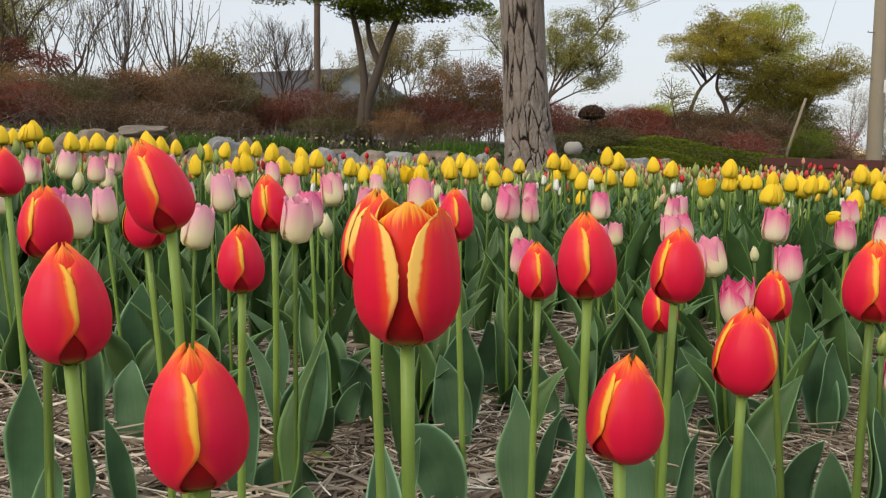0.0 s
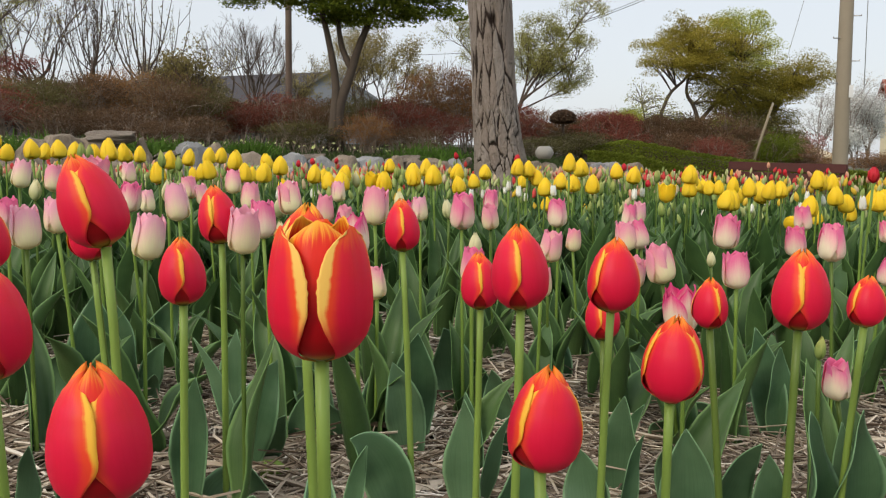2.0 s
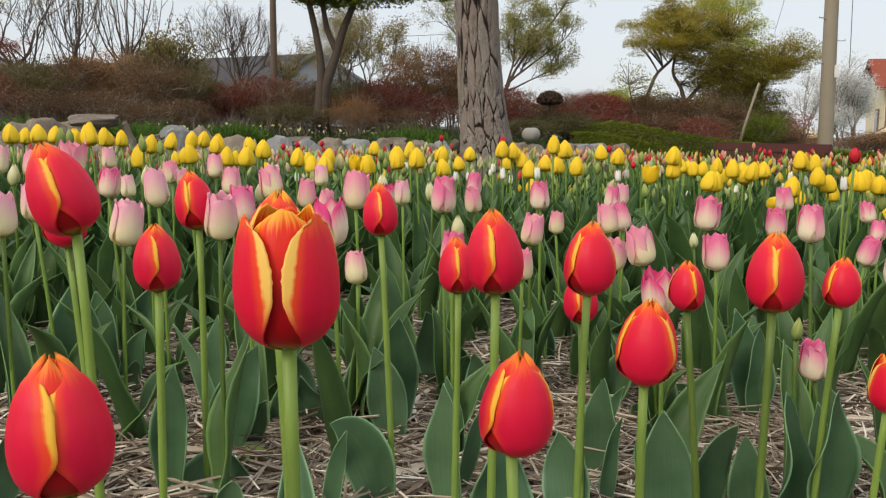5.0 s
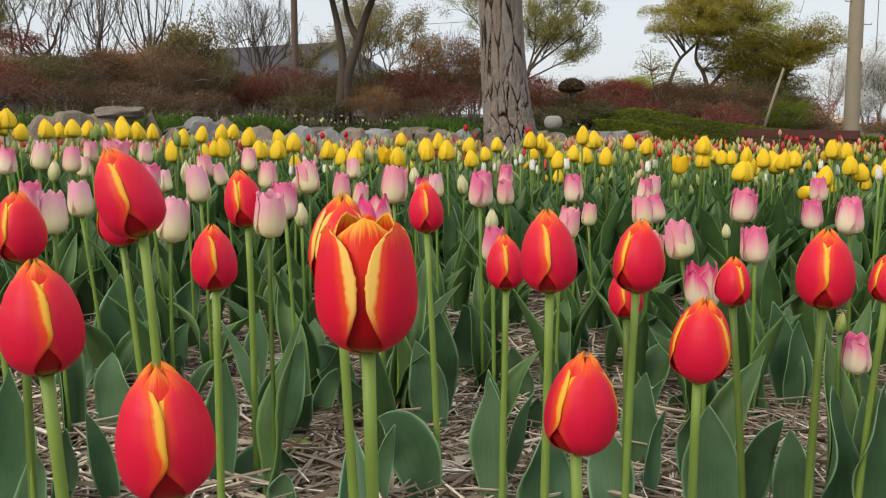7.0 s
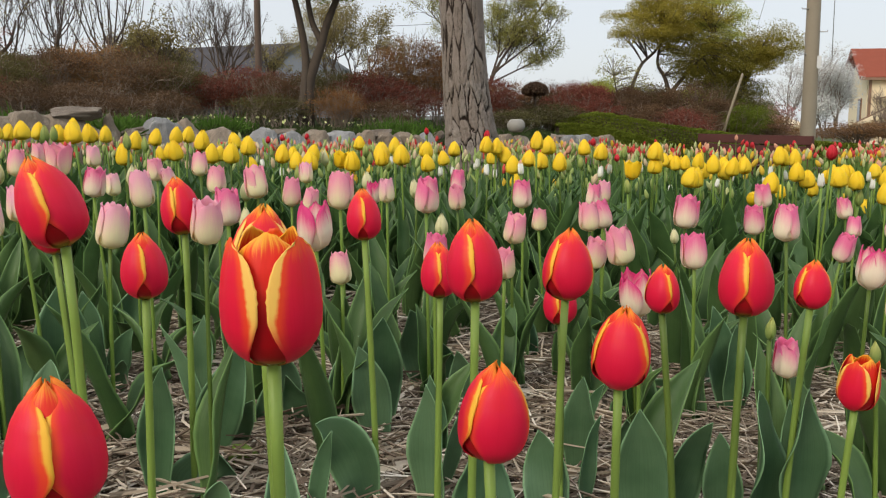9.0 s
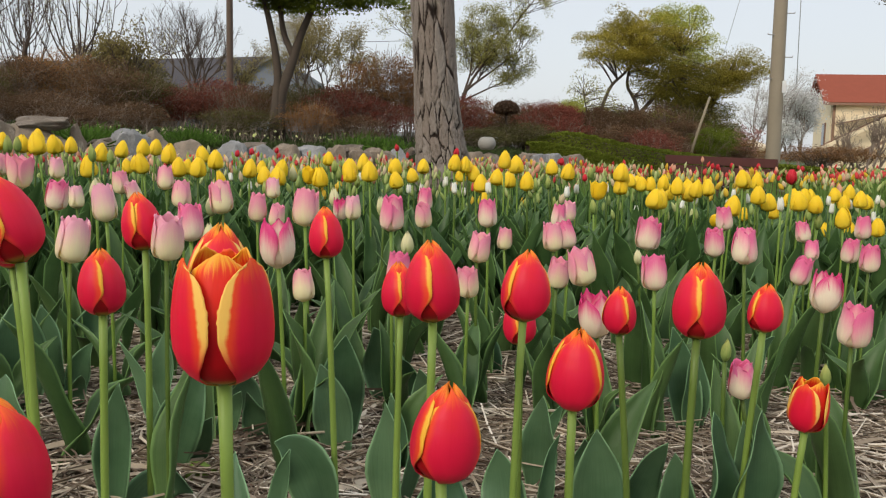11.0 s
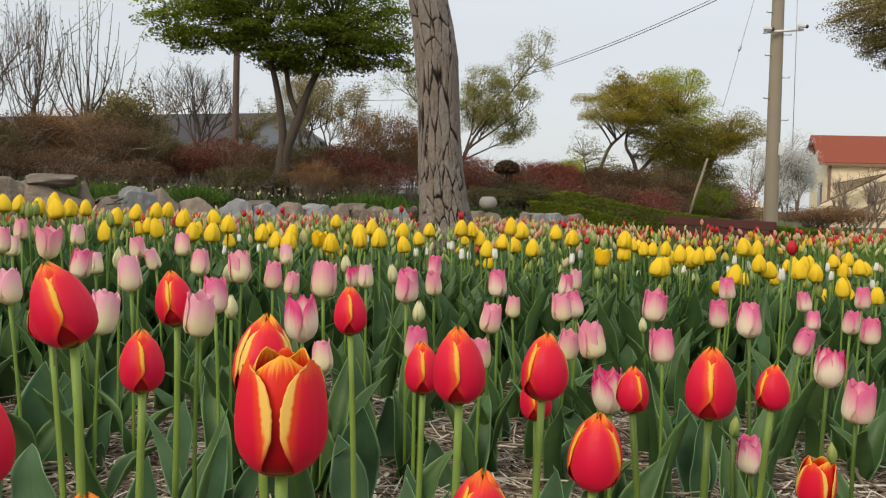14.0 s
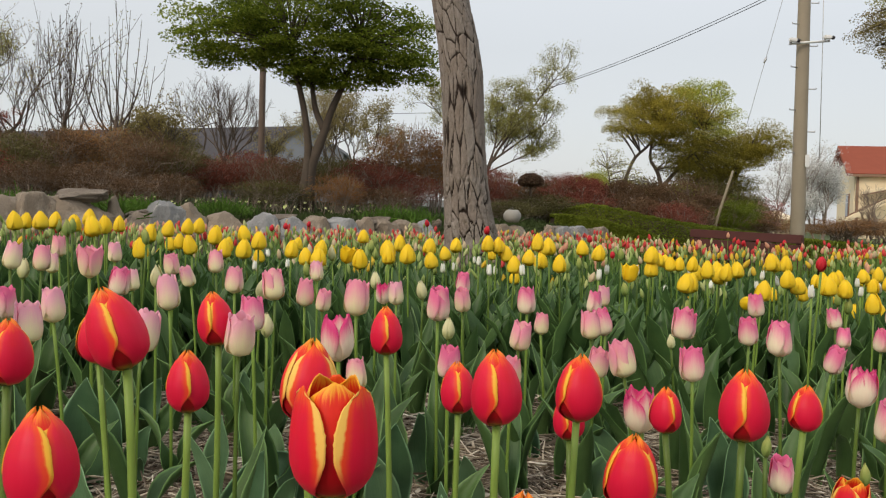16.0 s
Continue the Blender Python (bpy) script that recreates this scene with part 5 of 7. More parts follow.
# ---------------------------------------------------------------- pine trunk
def build_pine():
    line = [(0.63, -0.06, 0.245), (0.617, 0.15, 0.222), (0.613, 0.30, 0.205), (0.595, 0.418, 0.187), (0.571, 0.591, 0.166), (0.546, 0.821, 0.152), (0.532, 1.05, 0.144), (0.519, 1.279, 0.142),
            (0.501, 1.545, 0.146), (0.468, 1.771, 0.138), (0.412, 2.033, 0.127), (0.33, 2.45, 0.118), (0.27, 3.0, 0.112), (0.26, 3.8, 0.10), (0.30, 4.8, 0.08), (0.36, 5.8, 0.05)]
    zs = np.concatenate([np.linspace(-0.06, 2.6, 400), np.linspace(2.65, 5.8, 40)])
    n = 240
    v, crack_shade, tone = [], [], []
    for z in zs:
        cx, rad = np.interp(z, [p[1] for p in line], [p[0] for p in line]), np.interp(z, [p[1] for p in line], [p[2] for p in line])
        for j in range(n):
            a = 2 * math.pi * j / n
            flare = 1 + 0.10 * smooth01(0.8, 0.0, z) * math.sin(a * 5 + 1)
            q = Vector((math.cos(a) * rad, math.sin(a) * rad, z))
            w = q + 0.015 * Vector(noise.noise_vector(Vector((q.x * 12, q.y * 12, q.z * 4.5)))) + 0.0035 * Vector(noise.noise_vector(q * 60))
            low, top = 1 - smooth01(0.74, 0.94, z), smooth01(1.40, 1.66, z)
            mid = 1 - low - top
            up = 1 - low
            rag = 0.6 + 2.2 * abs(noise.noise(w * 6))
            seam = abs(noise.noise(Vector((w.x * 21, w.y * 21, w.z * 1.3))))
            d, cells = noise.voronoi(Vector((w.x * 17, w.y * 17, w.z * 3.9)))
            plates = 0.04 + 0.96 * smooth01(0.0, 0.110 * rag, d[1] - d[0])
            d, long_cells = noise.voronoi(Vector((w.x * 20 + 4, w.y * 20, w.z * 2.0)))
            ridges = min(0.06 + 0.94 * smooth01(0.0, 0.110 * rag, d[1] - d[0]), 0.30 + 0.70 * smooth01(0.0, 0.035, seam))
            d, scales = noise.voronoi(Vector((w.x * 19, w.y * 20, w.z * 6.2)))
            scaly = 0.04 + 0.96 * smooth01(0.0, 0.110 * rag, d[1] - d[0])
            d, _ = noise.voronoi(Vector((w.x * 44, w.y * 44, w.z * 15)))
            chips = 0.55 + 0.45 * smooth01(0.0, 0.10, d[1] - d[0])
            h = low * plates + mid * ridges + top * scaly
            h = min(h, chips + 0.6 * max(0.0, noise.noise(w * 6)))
            cell = cells[0] if low > 0.5 else (scales[0] if top > 0.5 else long_cells[0])
            tone.append(0.5 + 1.6 * noise.noise(cell * 3.7))
            flake = 0.30 * noise.noise(w * 40) + 0.40 * noise.noise(Vector((w.x * 70, w.y * 70, w.z * 20)))
            rr = rad * flare + (h - 1) * (0.019 - 0.007 * up) + h * (0.0085 - 0.004 * up) * flake + 0.0035 * (1 - 0.7 * up) * noise.noise(w * 14)
            knot = math.exp(-(((a - 4.75) * rad / 0.022) ** 2 + ((z - 1.40) / 0.055) ** 2))
            ring = math.exp(-(((a - 4.75) * rad / 0.05) ** 2 + ((z - 1.40) / 0.11) ** 2))
            rr += 0.010 * ring - 0.035 * knot
            # shade of the knot hollow, for colour only; rr already has its shape
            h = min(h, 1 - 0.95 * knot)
            v.append((cx + math.cos(a) * rr, 5.5 + math.sin(a) * rr, z))
            crack_shade.append(h)
    m = len(zs)
    f = [(i * n + j, i * n + (j + 1) % n, (i + 1) * n + (j + 1) % n, (i + 1) * n + j) for i in range(m - 1) for j in range(n)]
    f.append(tuple((m - 1) * n + j for j in range(n)))
    tree = empty("pine_tree", pose(0, 0, 0), "pine with thick grey fissured bark standing in the tulip bed", "tree")
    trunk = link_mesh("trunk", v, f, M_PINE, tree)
    trunk.data.attributes.new("plate", "FLOAT", "POINT").data.foreach_set("value", crack_shade)
    trunk.data.attributes.new("tone", "FLOAT", "POINT").data.foreach_set("value", np.clip(tone, 0, 1))
    r = np.random.default_rng(4)
    limbs, tufts = Soup(), Soup()
    for k in range(9):
        a, z0, ln = k * 2.4, 4.6 + 0.14 * k, r.uniform(0.9, 1.7)
        p0 = np.array([0.29 + 0.06 * (z0 - 4.6), 5.5, z0])
        tip = p0 + np.array([math.cos(a) * ln, math.sin(a) * ln, 0.35])
        vv, ff = tube([p0, (p0 + tip) / 2 + np.array([0, 0, -0.06]), tip], [0.035, 0.022, 0.006], 6)
        limbs.add(vv, ff)
        c = p0 + (tip - p0) * r.uniform(0.45, 1.05, (260, 1)) + r.normal(0, 0.16, (260, 3)) * np.array([1, 1, 0.55])
        add_quads(tufts, blades(c, 0.13, 0.012, r, 0.8))
    limbs.link("limb", [M_BARK], tree)["kind"] = "stuff"
    tufts.link("needles", [M_PINEGREEN], tree, "dark green pine needles")["kind"] = "stuff"


def blades(c, length, width, r, spread=1.0):
    """Thin four-cornered blades at the points c, in random directions leaning upwards."""
    n = len(c)
    d = r.normal(0, spread, (n, 3)) + np.array([0, 0, 0.6])
    d /= np.linalg.norm(d, axis=1, keepdims=True)
    e = np.cross(d, r.normal(0, 1, (n, 3)))
    e /= np.linalg.norm(e, axis=1, keepdims=True)
    ln = length * r.uniform(0.6, 1.2, (n, 1))
    return np.stack([c - e * width * 0.5, c + e * width * 0.5, c + d * ln + e * width * 0.2, c + d * ln - e * width * 0.2], 1)


def leaf_cards(c, size, r, flat=0.5):
    """Small kite-shaped leaves at the points c; flat: how level they lie."""
    n = len(c)
    d = r.normal(0, 1, (n, 3)) * np.array([1, 1, 1 - flat * 0.6])
    d /= np.linalg.norm(d, axis=1, keepdims=True)
    e = np.cross(d, r.normal(0, 0.7, (n, 3)) + np.array([0, 0, flat * 2]))
    e /= np.linalg.norm(e, axis=1, keepdims=True) + 1e-9
    s = size * r.uniform(0.6, 1.25, (n, 1))
    up = np.cross(e, d)
    return np.stack([c - d * s * 0.5, c + e * s * 0.32 + up * s * 0.08, c + d * s * 0.55, c - e * s * 0.32 + up * s * 0.08], 1)


def clumps(r, centre, radii, count, each, spread, hollow=0.35, flatten=0.55):
    """Points gathered in clumps inside an ellipsoid; returns clump centres and leaf points."""
    d = r.normal(0, 1, (count, 3))
    d /= np.linalg.norm(d, axis=1, keepdims=True)
    q = np.asarray(centre) + d * np.asarray(radii) * (hollow + (1 - hollow) * r.random((count, 1)) ** 0.6)
    g = r.normal(0, 1, (count, each, 3))
    g *= np.minimum(1.0, 1.7 / (np.linalg.norm(g, axis=2, keepdims=True) + 1e-9))
    droop = -0.35 * spread * (g[..., 0] ** 2 + g[..., 1] ** 2) / 2.9
    g = g * spread * np.array([1, 1, flatten]) * r.uniform(0.6, 1.3, (count, 1, 1))
    g[..., 2] += droop
    return q, (q[:, None] + g).reshape(-1, 3)


def limb_to(soup, a, b, r0, r1, r, sag=0.1, sides=5):
    a, b = np.asarray(a, float), np.asarray(b, float)
    mid = (a + b) / 2 + r.normal(0, 0.06, 3) * np.linalg.norm(b - a) + np.array([0, 0, sag * np.linalg.norm(b - a)])
    pts = [(1 - t) ** 2 * a + 2 * t * (1 - t) * mid + t * t * b for t in np.linspace(0, 1, 6)]
    v, f = tube(pts, np.linspace(r0, r1, 6), sides, False)
    soup.add(v, f)


def branching(soup, start, aim, length, radius, depth, r, tips, split=3, spread=0.5, rise=0.25, shrink=0.68):
    """A bough that forks again and again; its ends are gathered in tips."""
    start, aim = np.asarray(start, float), np.asarray(aim, float)
    pts, p, d = [start], start.copy(), aim / np.linalg.norm(aim)
    for _ in range(4):
        d = d + r.normal(0, 0.13, 3) + np.array([0, 0, rise * 0.12])
        d /= np.linalg.norm(d)
        p = p + d * length / 4
        pts.append(p.copy())
    v, f = tube(pts, np.linspace(radius, max(radius * 0.66, 0.0016), 5), 6 if radius > 0.015 else (4 if radius > 0.006 else 3), False)
    soup.add(v, f)
    if depth == 0:
        tips.append(pts[-1])
        tips.append((pts[2] + pts[3]) / 2)
        return
    for k in range(split):
        at = pts[-1] if k == 0 else pts[r.integers(2, 5)]
        nd = d + r.normal(0, spread, 3) + np.array([0, 0, rise])
        branching(soup, at, nd, length * shrink * r.uniform(0.8, 1.2), max(radius * 0.60, 0.002), depth - 1, r, tips, split, spread, rise, shrink)


M_PINEGREEN = foliage("pine_needles", (0.025, 0.045, 0.018), (0.06, 0.095, 0.035))
build_pine()


# ---------------------------------------------------------------- trees
def stem_line(pts, r0, r1, n=14):
    pts = np.asarray(pts, float)
    t = np.linspace(0, 1, len(pts))
    u = np.linspace(0, 1, n)
    line = np.stack([np.interp(u, t, pts[:, k]) for k in range(3)], 1)
    line[1:-1] = (line[:-2] + 2 * line[1:-1] + line[2:]) / 4
    return line, np.linspace(r0, r1, n)


def crown_tree(name, label, stems, crowns, leaf_mat, bark, leaf, each, spread, seed, limbs=0.5, flat=0.6, flatten=0.5):
    """stems: lists of (points, radius, end radius); crowns: (centre, radii, clumps)."""
    r = np.random.default_rng(seed)
    t = empty(name, pose(0, 0, 0), label, "tree")
    wood = Soup()
    lines = []
    for pts, r0, r1 in stems:
        line, rad = stem_line(pts, r0, r1)
        v, f = tube(line, rad, 9)
        w = Soup()
        w.add(v, f)
        w.link("trunk", [bark], t)
        lines.append((line, rad))
    mats = leaf_mat if isinstance(leaf_mat, list) else [leaf_mat]
    for ci, (centre, radii, count) in enumerate(crowns):
        green_ = Soup()
        q, p = clumps(r, centre, radii, count, each, spread, 0.3, flatten)
        add_quads(green_, leaf_cards(p, leaf, r, flat))
        for c in q[: int(count * limbs)]:
            best = min(((np.linalg.norm(l[k] - c), l[k], rd[k]) for l, rd in lines for k in range(len(l) // 2, len(l))), key=lambda z: z[0])
            limb_to(wood, best[1], c, min(best[2] * 0.5, 0.022), 0.004, r)
        green_.link("crown", [mats[ci % len(mats)]], t)["kind"] = "stuff"
    if wood.v:
        wood.link("branchwork", [bark], t)["kind"] = "stuff"
    return t


crown_tree(
    "maple_tree", "young maple with twin grey stems and a dense dark green crown",
    [([(-0.93, 9.2, 0.55), (-0.90, 9.2, 0.94), (-0.86, 9.2, 1.26), (-0.90, 9.2, 1.6), (-0.97, 9.2, 1.94), (-1.08, 9.2, 2.4)], 0.058, 0.026),
     ([(-0.86, 9.24, 0.55), (-0.86, 9.22, 1.07), (-0.78, 9.2, 1.26), (-0.70, 9.2, 1.48), (-0.63, 9.2, 1.73), (-0.48, 9.2, 2.05), (-0.30, 9.2, 2.5)], 0.070, 0.026),
     ([(-0.70, 9.2, 1.50), (-0.80, 9.22, 1.72), (-0.84, 9.25, 1.95), (-0.86, 9.3, 2.3)], 0.04, 0.02)],
    [((-0.95, 9.2, 2.95), (1.15, 1.0, 0.62), 100), ((-1.75, 9.2, 2.62), (0.62, 0.7, 0.36), 44), ((-0.1, 9.2, 2.50), (0.70, 0.8, 0.40), 50), ((-0.9, 9.2, 2.35), (0.8, 0.7, 0.25), 36), ((0.25, 9.1, 2.2), (0.32, 0.4, 0.14), 10), ((-1.75, 9.2, 2.28), (0.45, 0.4, 0.12), 10), ((-0.6, 9.2, 2.55), (0.8, 0.7, 0.45), 30), ((-0.55, 9.2, 2.12), (0.62, 0.5, 0.13), 30)],
    M_MAPLE, M_BARK, 0.035, 215, 0.150, 61, 0.5, 0.7, 0.20)

crown_tree(
    "olive_tree", "broad yellow-green garden maple with leaning forked trunks",
    [([(3.74, 13, 0.60), (3.77, 13, 1.0), (3.86, 13, 1.30), (3.98, 13, 1.62), (4.20, 13, 1.78), (4.4, 13, 2.1)], 0.042, 0.015),
     ([(4.47, 13, 0.60), (4.46, 13, 1.1), (4.38, 13, 1.40), (4.22, 13, 1.60), (4.3, 13.0, 2.0)], 0.046, 0.016),
     ([(4.46, 13, 1.15), (4.75, 13, 1.5), (5.0, 13, 1.75), (5.1, 13, 2.1)], 0.036, 0.015)],
    [((4.05, 13, 2.20), (0.66, 0.7, 0.42), 80), ((4.60, 13, 2.28), (0.76, 0.7, 0.50), 100), ((5.15, 13.1, 2.40), (0.58, 0.6, 0.50), 70), ((4.95, 13, 1.72), (0.72, 0.6, 0.42), 90), ((4.05, 13, 2.58), (0.36, 0.4, 0.26), 16), ((5.0, 13, 2.70), (0.45, 0.4, 0.26), 14)],
    [M_OLIVE, M_OLIVE, M_LIME, M_SHADE, M_OLIVE, M_LIME], M_BARK, 0.023, 260, 0.120, 62, 0.6, 0.5, 0.42)
crown_tree(
    "olive_tree", "low spreading tree with dark olive leaves behind the hedge",
    [([(6.0, 14, 0.3), (5.95, 14, 0.9), (6.1, 14, 1.4), (6.3, 14, 1.8)], 0.06, 0.025)],
    [((5.75, 14, 1.72), (0.80, 0.7, 0.40), 100), ((6.50, 14, 1.98), (0.56, 0.6, 0.40), 64), ((5.75, 14, 1.25), (0.85, 0.5, 0.36), 100)],
    [M_OLIVE, M_OLIVE, M_SHADE], M_BARK, 0.023, 300, 0.130, 63, 0.5, 0.5, 0.40)
crown_tree(
    "garden_shrub", "small open shrub with fresh grey-green leaves",
    [([(3.40, 12, 0.6), (3.36, 12, 1.0), (3.28, 12, 1.35)], 0.02, 0.006)],
    [((3.28, 12, 1.50), (0.27, 0.3, 0.22), 26), ((3.62, 12, 1.30), (0.26, 0.3, 0.2), 18)],
    M_SAGE, M_TWIG, 0.026, 24, 0.09, 67, 0.9, 0.3, 0.7)
crown_tree(
    "overhanging_tree", "tree whose grey-green boughs hang in from outside the bed",
    [([(6.3, 9, 0.0), (6.35, 9, 1.5), (6.3, 9, 2.8), (6.1, 9, 3.6)], 0.10, 0.05)],
    [((5.90, 9, 2.86), (0.50, 0.5, 0.28), 90), ((6.10, 9, 2.56), (0.36, 0.4, 0.24), 60), ((6.3, 9, 3.3), (0.8, 0.8, 0.45), 70)],
    [M_KHAKI, M_KHAKI, M_SAGE], M_BARK, 0.022, 170, 0.10, 69, 0.8, 0.4, 0.35)


def sprig_tree(name, label, starts, depth, leaf_mat, leaf, each, spread, seed, bark=None, fork=0.42, rise=0.22, shrink=0.70):
    """A light tree: forking boughs with leaves about their ends. starts: (foot, aim, first length, radius)."""
    r = np.random.default_rng(seed)
    t = empty(name, pose(0, 0, 0), label, "tree")
    wood, tips = Soup(), []
    for foot, aim, ln, rad in starts:
        branching(wood, foot, aim, ln, rad, depth, r, tips, 3, fork, rise, shrink)
    wood.link("branchwork", [bark or M_TWIG], t)["kind"] = "stuff"
    tips = np.array(tips)
    c = (tips[:, None] + np.clip(r.normal(0, 1, (len(tips), each, 3)), -1.5, 1.5) * spread).reshape(-1, 3)
    g = Soup()
    add_quads(g, leaf_cards(c, leaf, r, 0.2))
    g.link("crown", [leaf_mat], t)["kind"] = "stuff"


def bough_tree(name, label, boughs, leaf_mat, leaf, each, spread, seed, bark):
    """Long bent boughs that carry forking side shoots with leaves about their ends. boughs: (points, radius, shoots, shoot length)."""
    r = np.random.default_rng(seed)
    t = empty(name, pose(0, 0, 0), label, "tree")
    wood, tips = Soup(), []
    for pts, rad, shoots, long in boughs:
        line, radii = stem_line(pts, rad, 0.006)
        v, f = tube(line, radii, 7)
        stem = Soup()
        stem.add(v, f)
        stem.link("bough", [bark], t)
        run = (np.array(line[-1]) - np.array(line[len(line) // 2]))
        run = run / np.linalg.norm(run)
        for k in range(shoots):
            p = line[int(len(line) * (0.45 + 0.54 * (k + r.random()) / shoots)) if shoots > 1 else -1]
            aim = run * 0.7 + np.array([r.normal(0, 0.75), r.normal(0, 0.5), r.uniform(0.0, 0.9)])
            branching(wood, tuple(p), tuple(aim), long * r.uniform(0.7, 1.2), 0.007, 3, r, tips, 3, 0.45, 0.15, 0.70)
    wood.link("branchwork", [bark], t)["kind"] = "stuff"
    tips = np.array(tips)
    c = (tips[:, None] + np.clip(r.normal(0, 1, (len(tips), each, 3)), -1.5, 1.5) * spread).reshape(-1, 3)
    g = Soup()
    add_quads(g, leaf_cards(c, leaf, r, 0.2))
    g.link("crown", [leaf_mat], t)["kind"] = "stuff"


bough_tree("olive_tree", "sparse grey-green tree with slender boughs rising behind the pine",
           [([(1.52, 13, 0.5), (1.56, 13, 1.1), (1.60, 13, 1.34), (1.80, 13, 1.75), (2.17, 13, 2.16), (2.52, 13, 2.66), (2.72, 13, 2.90)], 0.034, 15, 0.20),
            ([(1.60, 13, 1.34), (1.74, 13.05, 1.78), (1.76, 13.1, 2.35)], 0.022, 13, 0.19),
            ([(1.64, 13, 1.46), (2.10, 12.95, 1.80), (2.52, 12.9, 2.12)], 0.020, 12, 0.18),
            ([(1.60, 13, 1.30), (2.05, 13.05, 1.52), (2.48, 13.1, 1.72)], 0.016, 12, 0.17),
            ([(1.60, 13, 1.40), (1.86, 13.2, 1.62), (2.05, 13.2, 2.00)], 0.016, 12, 0.17),
            ([(1.74, 13.05, 1.70), (2.00, 13.1, 2.10), (2.10, 13.1, 2.42)], 0.016, 9, 0.17),
            ([(1.58, 13, 1.25), (1.10, 13.1, 1.9), (0.62, 13.1, 2.45)], 0.022, 13, 0.18)],
           M_SAGE, 0.021, 9, 0.05, 64, M_TWIG)
sprig_tree("olive_tree", "small light brown-green tree coming into leaf behind the maple",
           [((-0.72, 16, 0.6), (-0.2, 0, 1), 0.95, 0.032), ((-0.70, 16, 0.6), (0.35, 0, 1), 0.9, 0.03), ((-0.70, 16, 0.7), (0.0, 0.2, 1), 0.9, 0.03)],
           5, M_KHAKI, 0.026, 22, 0.06, 65)
sprig_tree("olive_tree", "tall tree with olive young leaves at the garden's edge",
           [((-6.15, 12, 0.5), (0.0, 0, 1), 1.05, 0.05), ((-6.15, 12, 0.6), (-0.4, 0, 1), 0.95, 0.04)],
           5, M_SAGE, 0.027, 34, 0.085, 66)
sprig_tree("blossom_tree", "slender tree with pale white blossom and bare twigs",
           [((11.0, 20, 0.2), (0.0, 0, 1), 0.72, 0.04), ((10.8, 20, 0.2), (-0.4, 0, 1), 0.5, 0.03), ((11.0, 20, 0.3), (0.08, 0, 1), 0.66, 0.03)],
           5, M_BLOSSOM, 0.038, 12, 0.13, 68, M_PALETWIG, fork=0.25)
sprig_tree("olive_tree", "thin half-leafed tree among the brown shrubs",
           [((-3.1, 11.5, 0.6), (0.1, 0, 1), 0.55, 0.025), ((-3.3, 11.5, 0.6), (-0.3, 0, 1), 0.5, 0.02)],
           4, M_KHAKI, 0.036, 9, 0.06, 70)


def bare_tree(label, x, y, z, high, seed, aims, bud_mat, buds, bark=None):
    r = np.random.default_rng(seed)
    t = empty("bare_tree", pose(0, 0, 0), label, "tree")
    wood, tips = Soup(), []
    for ax, ay, ln in aims:
        branching(wood, (x + ax * 0.05, y, z), (ax, ay, 1.0), high * ln, 0.026, 5, r, tips, 3, 0.40, 0.34, 0.66)
    wood.link("branchwork", [bark or M_TWIG], t)["kind"] = "stuff"
    if buds:
        tips = np.array(tips)
        c = (tips[:, None] + r.normal(0, 0.035, (len(tips), buds, 3))).reshape(-1, 3)
        g = Soup()
        add_quads(g, leaf_cards(c, 0.028, r, 0.1))
        g.link("budding", [bud_mat], t)["kind"] = "stuff"


crown_tree(
    "red_maple", "low red-leaved maple with a long bare limb at the garden's edge",
    [([(-5.67, 11, 0.5), (-5.64, 11, 1.0), (-5.72, 11, 1.45), (-5.92, 11, 1.75)], 0.06, 0.02), ([(-5.64, 11, 0.95), (-5.32, 11, 1.22), (-5.02, 11, 1.45), (-4.77, 11, 1.62), (-4.67, 11, 1.95)], 0.04, 0.012)],
    [((-5.72, 11, 1.81), (0.5, 0.5, 0.22), 40), ((-5.17, 11, 1.71), (0.45, 0.5, 0.2), 26)],
    M_CRIMSON, M_BARK, 0.022, 110, 0.10, 78, 0.7, 0.5, 0.3)


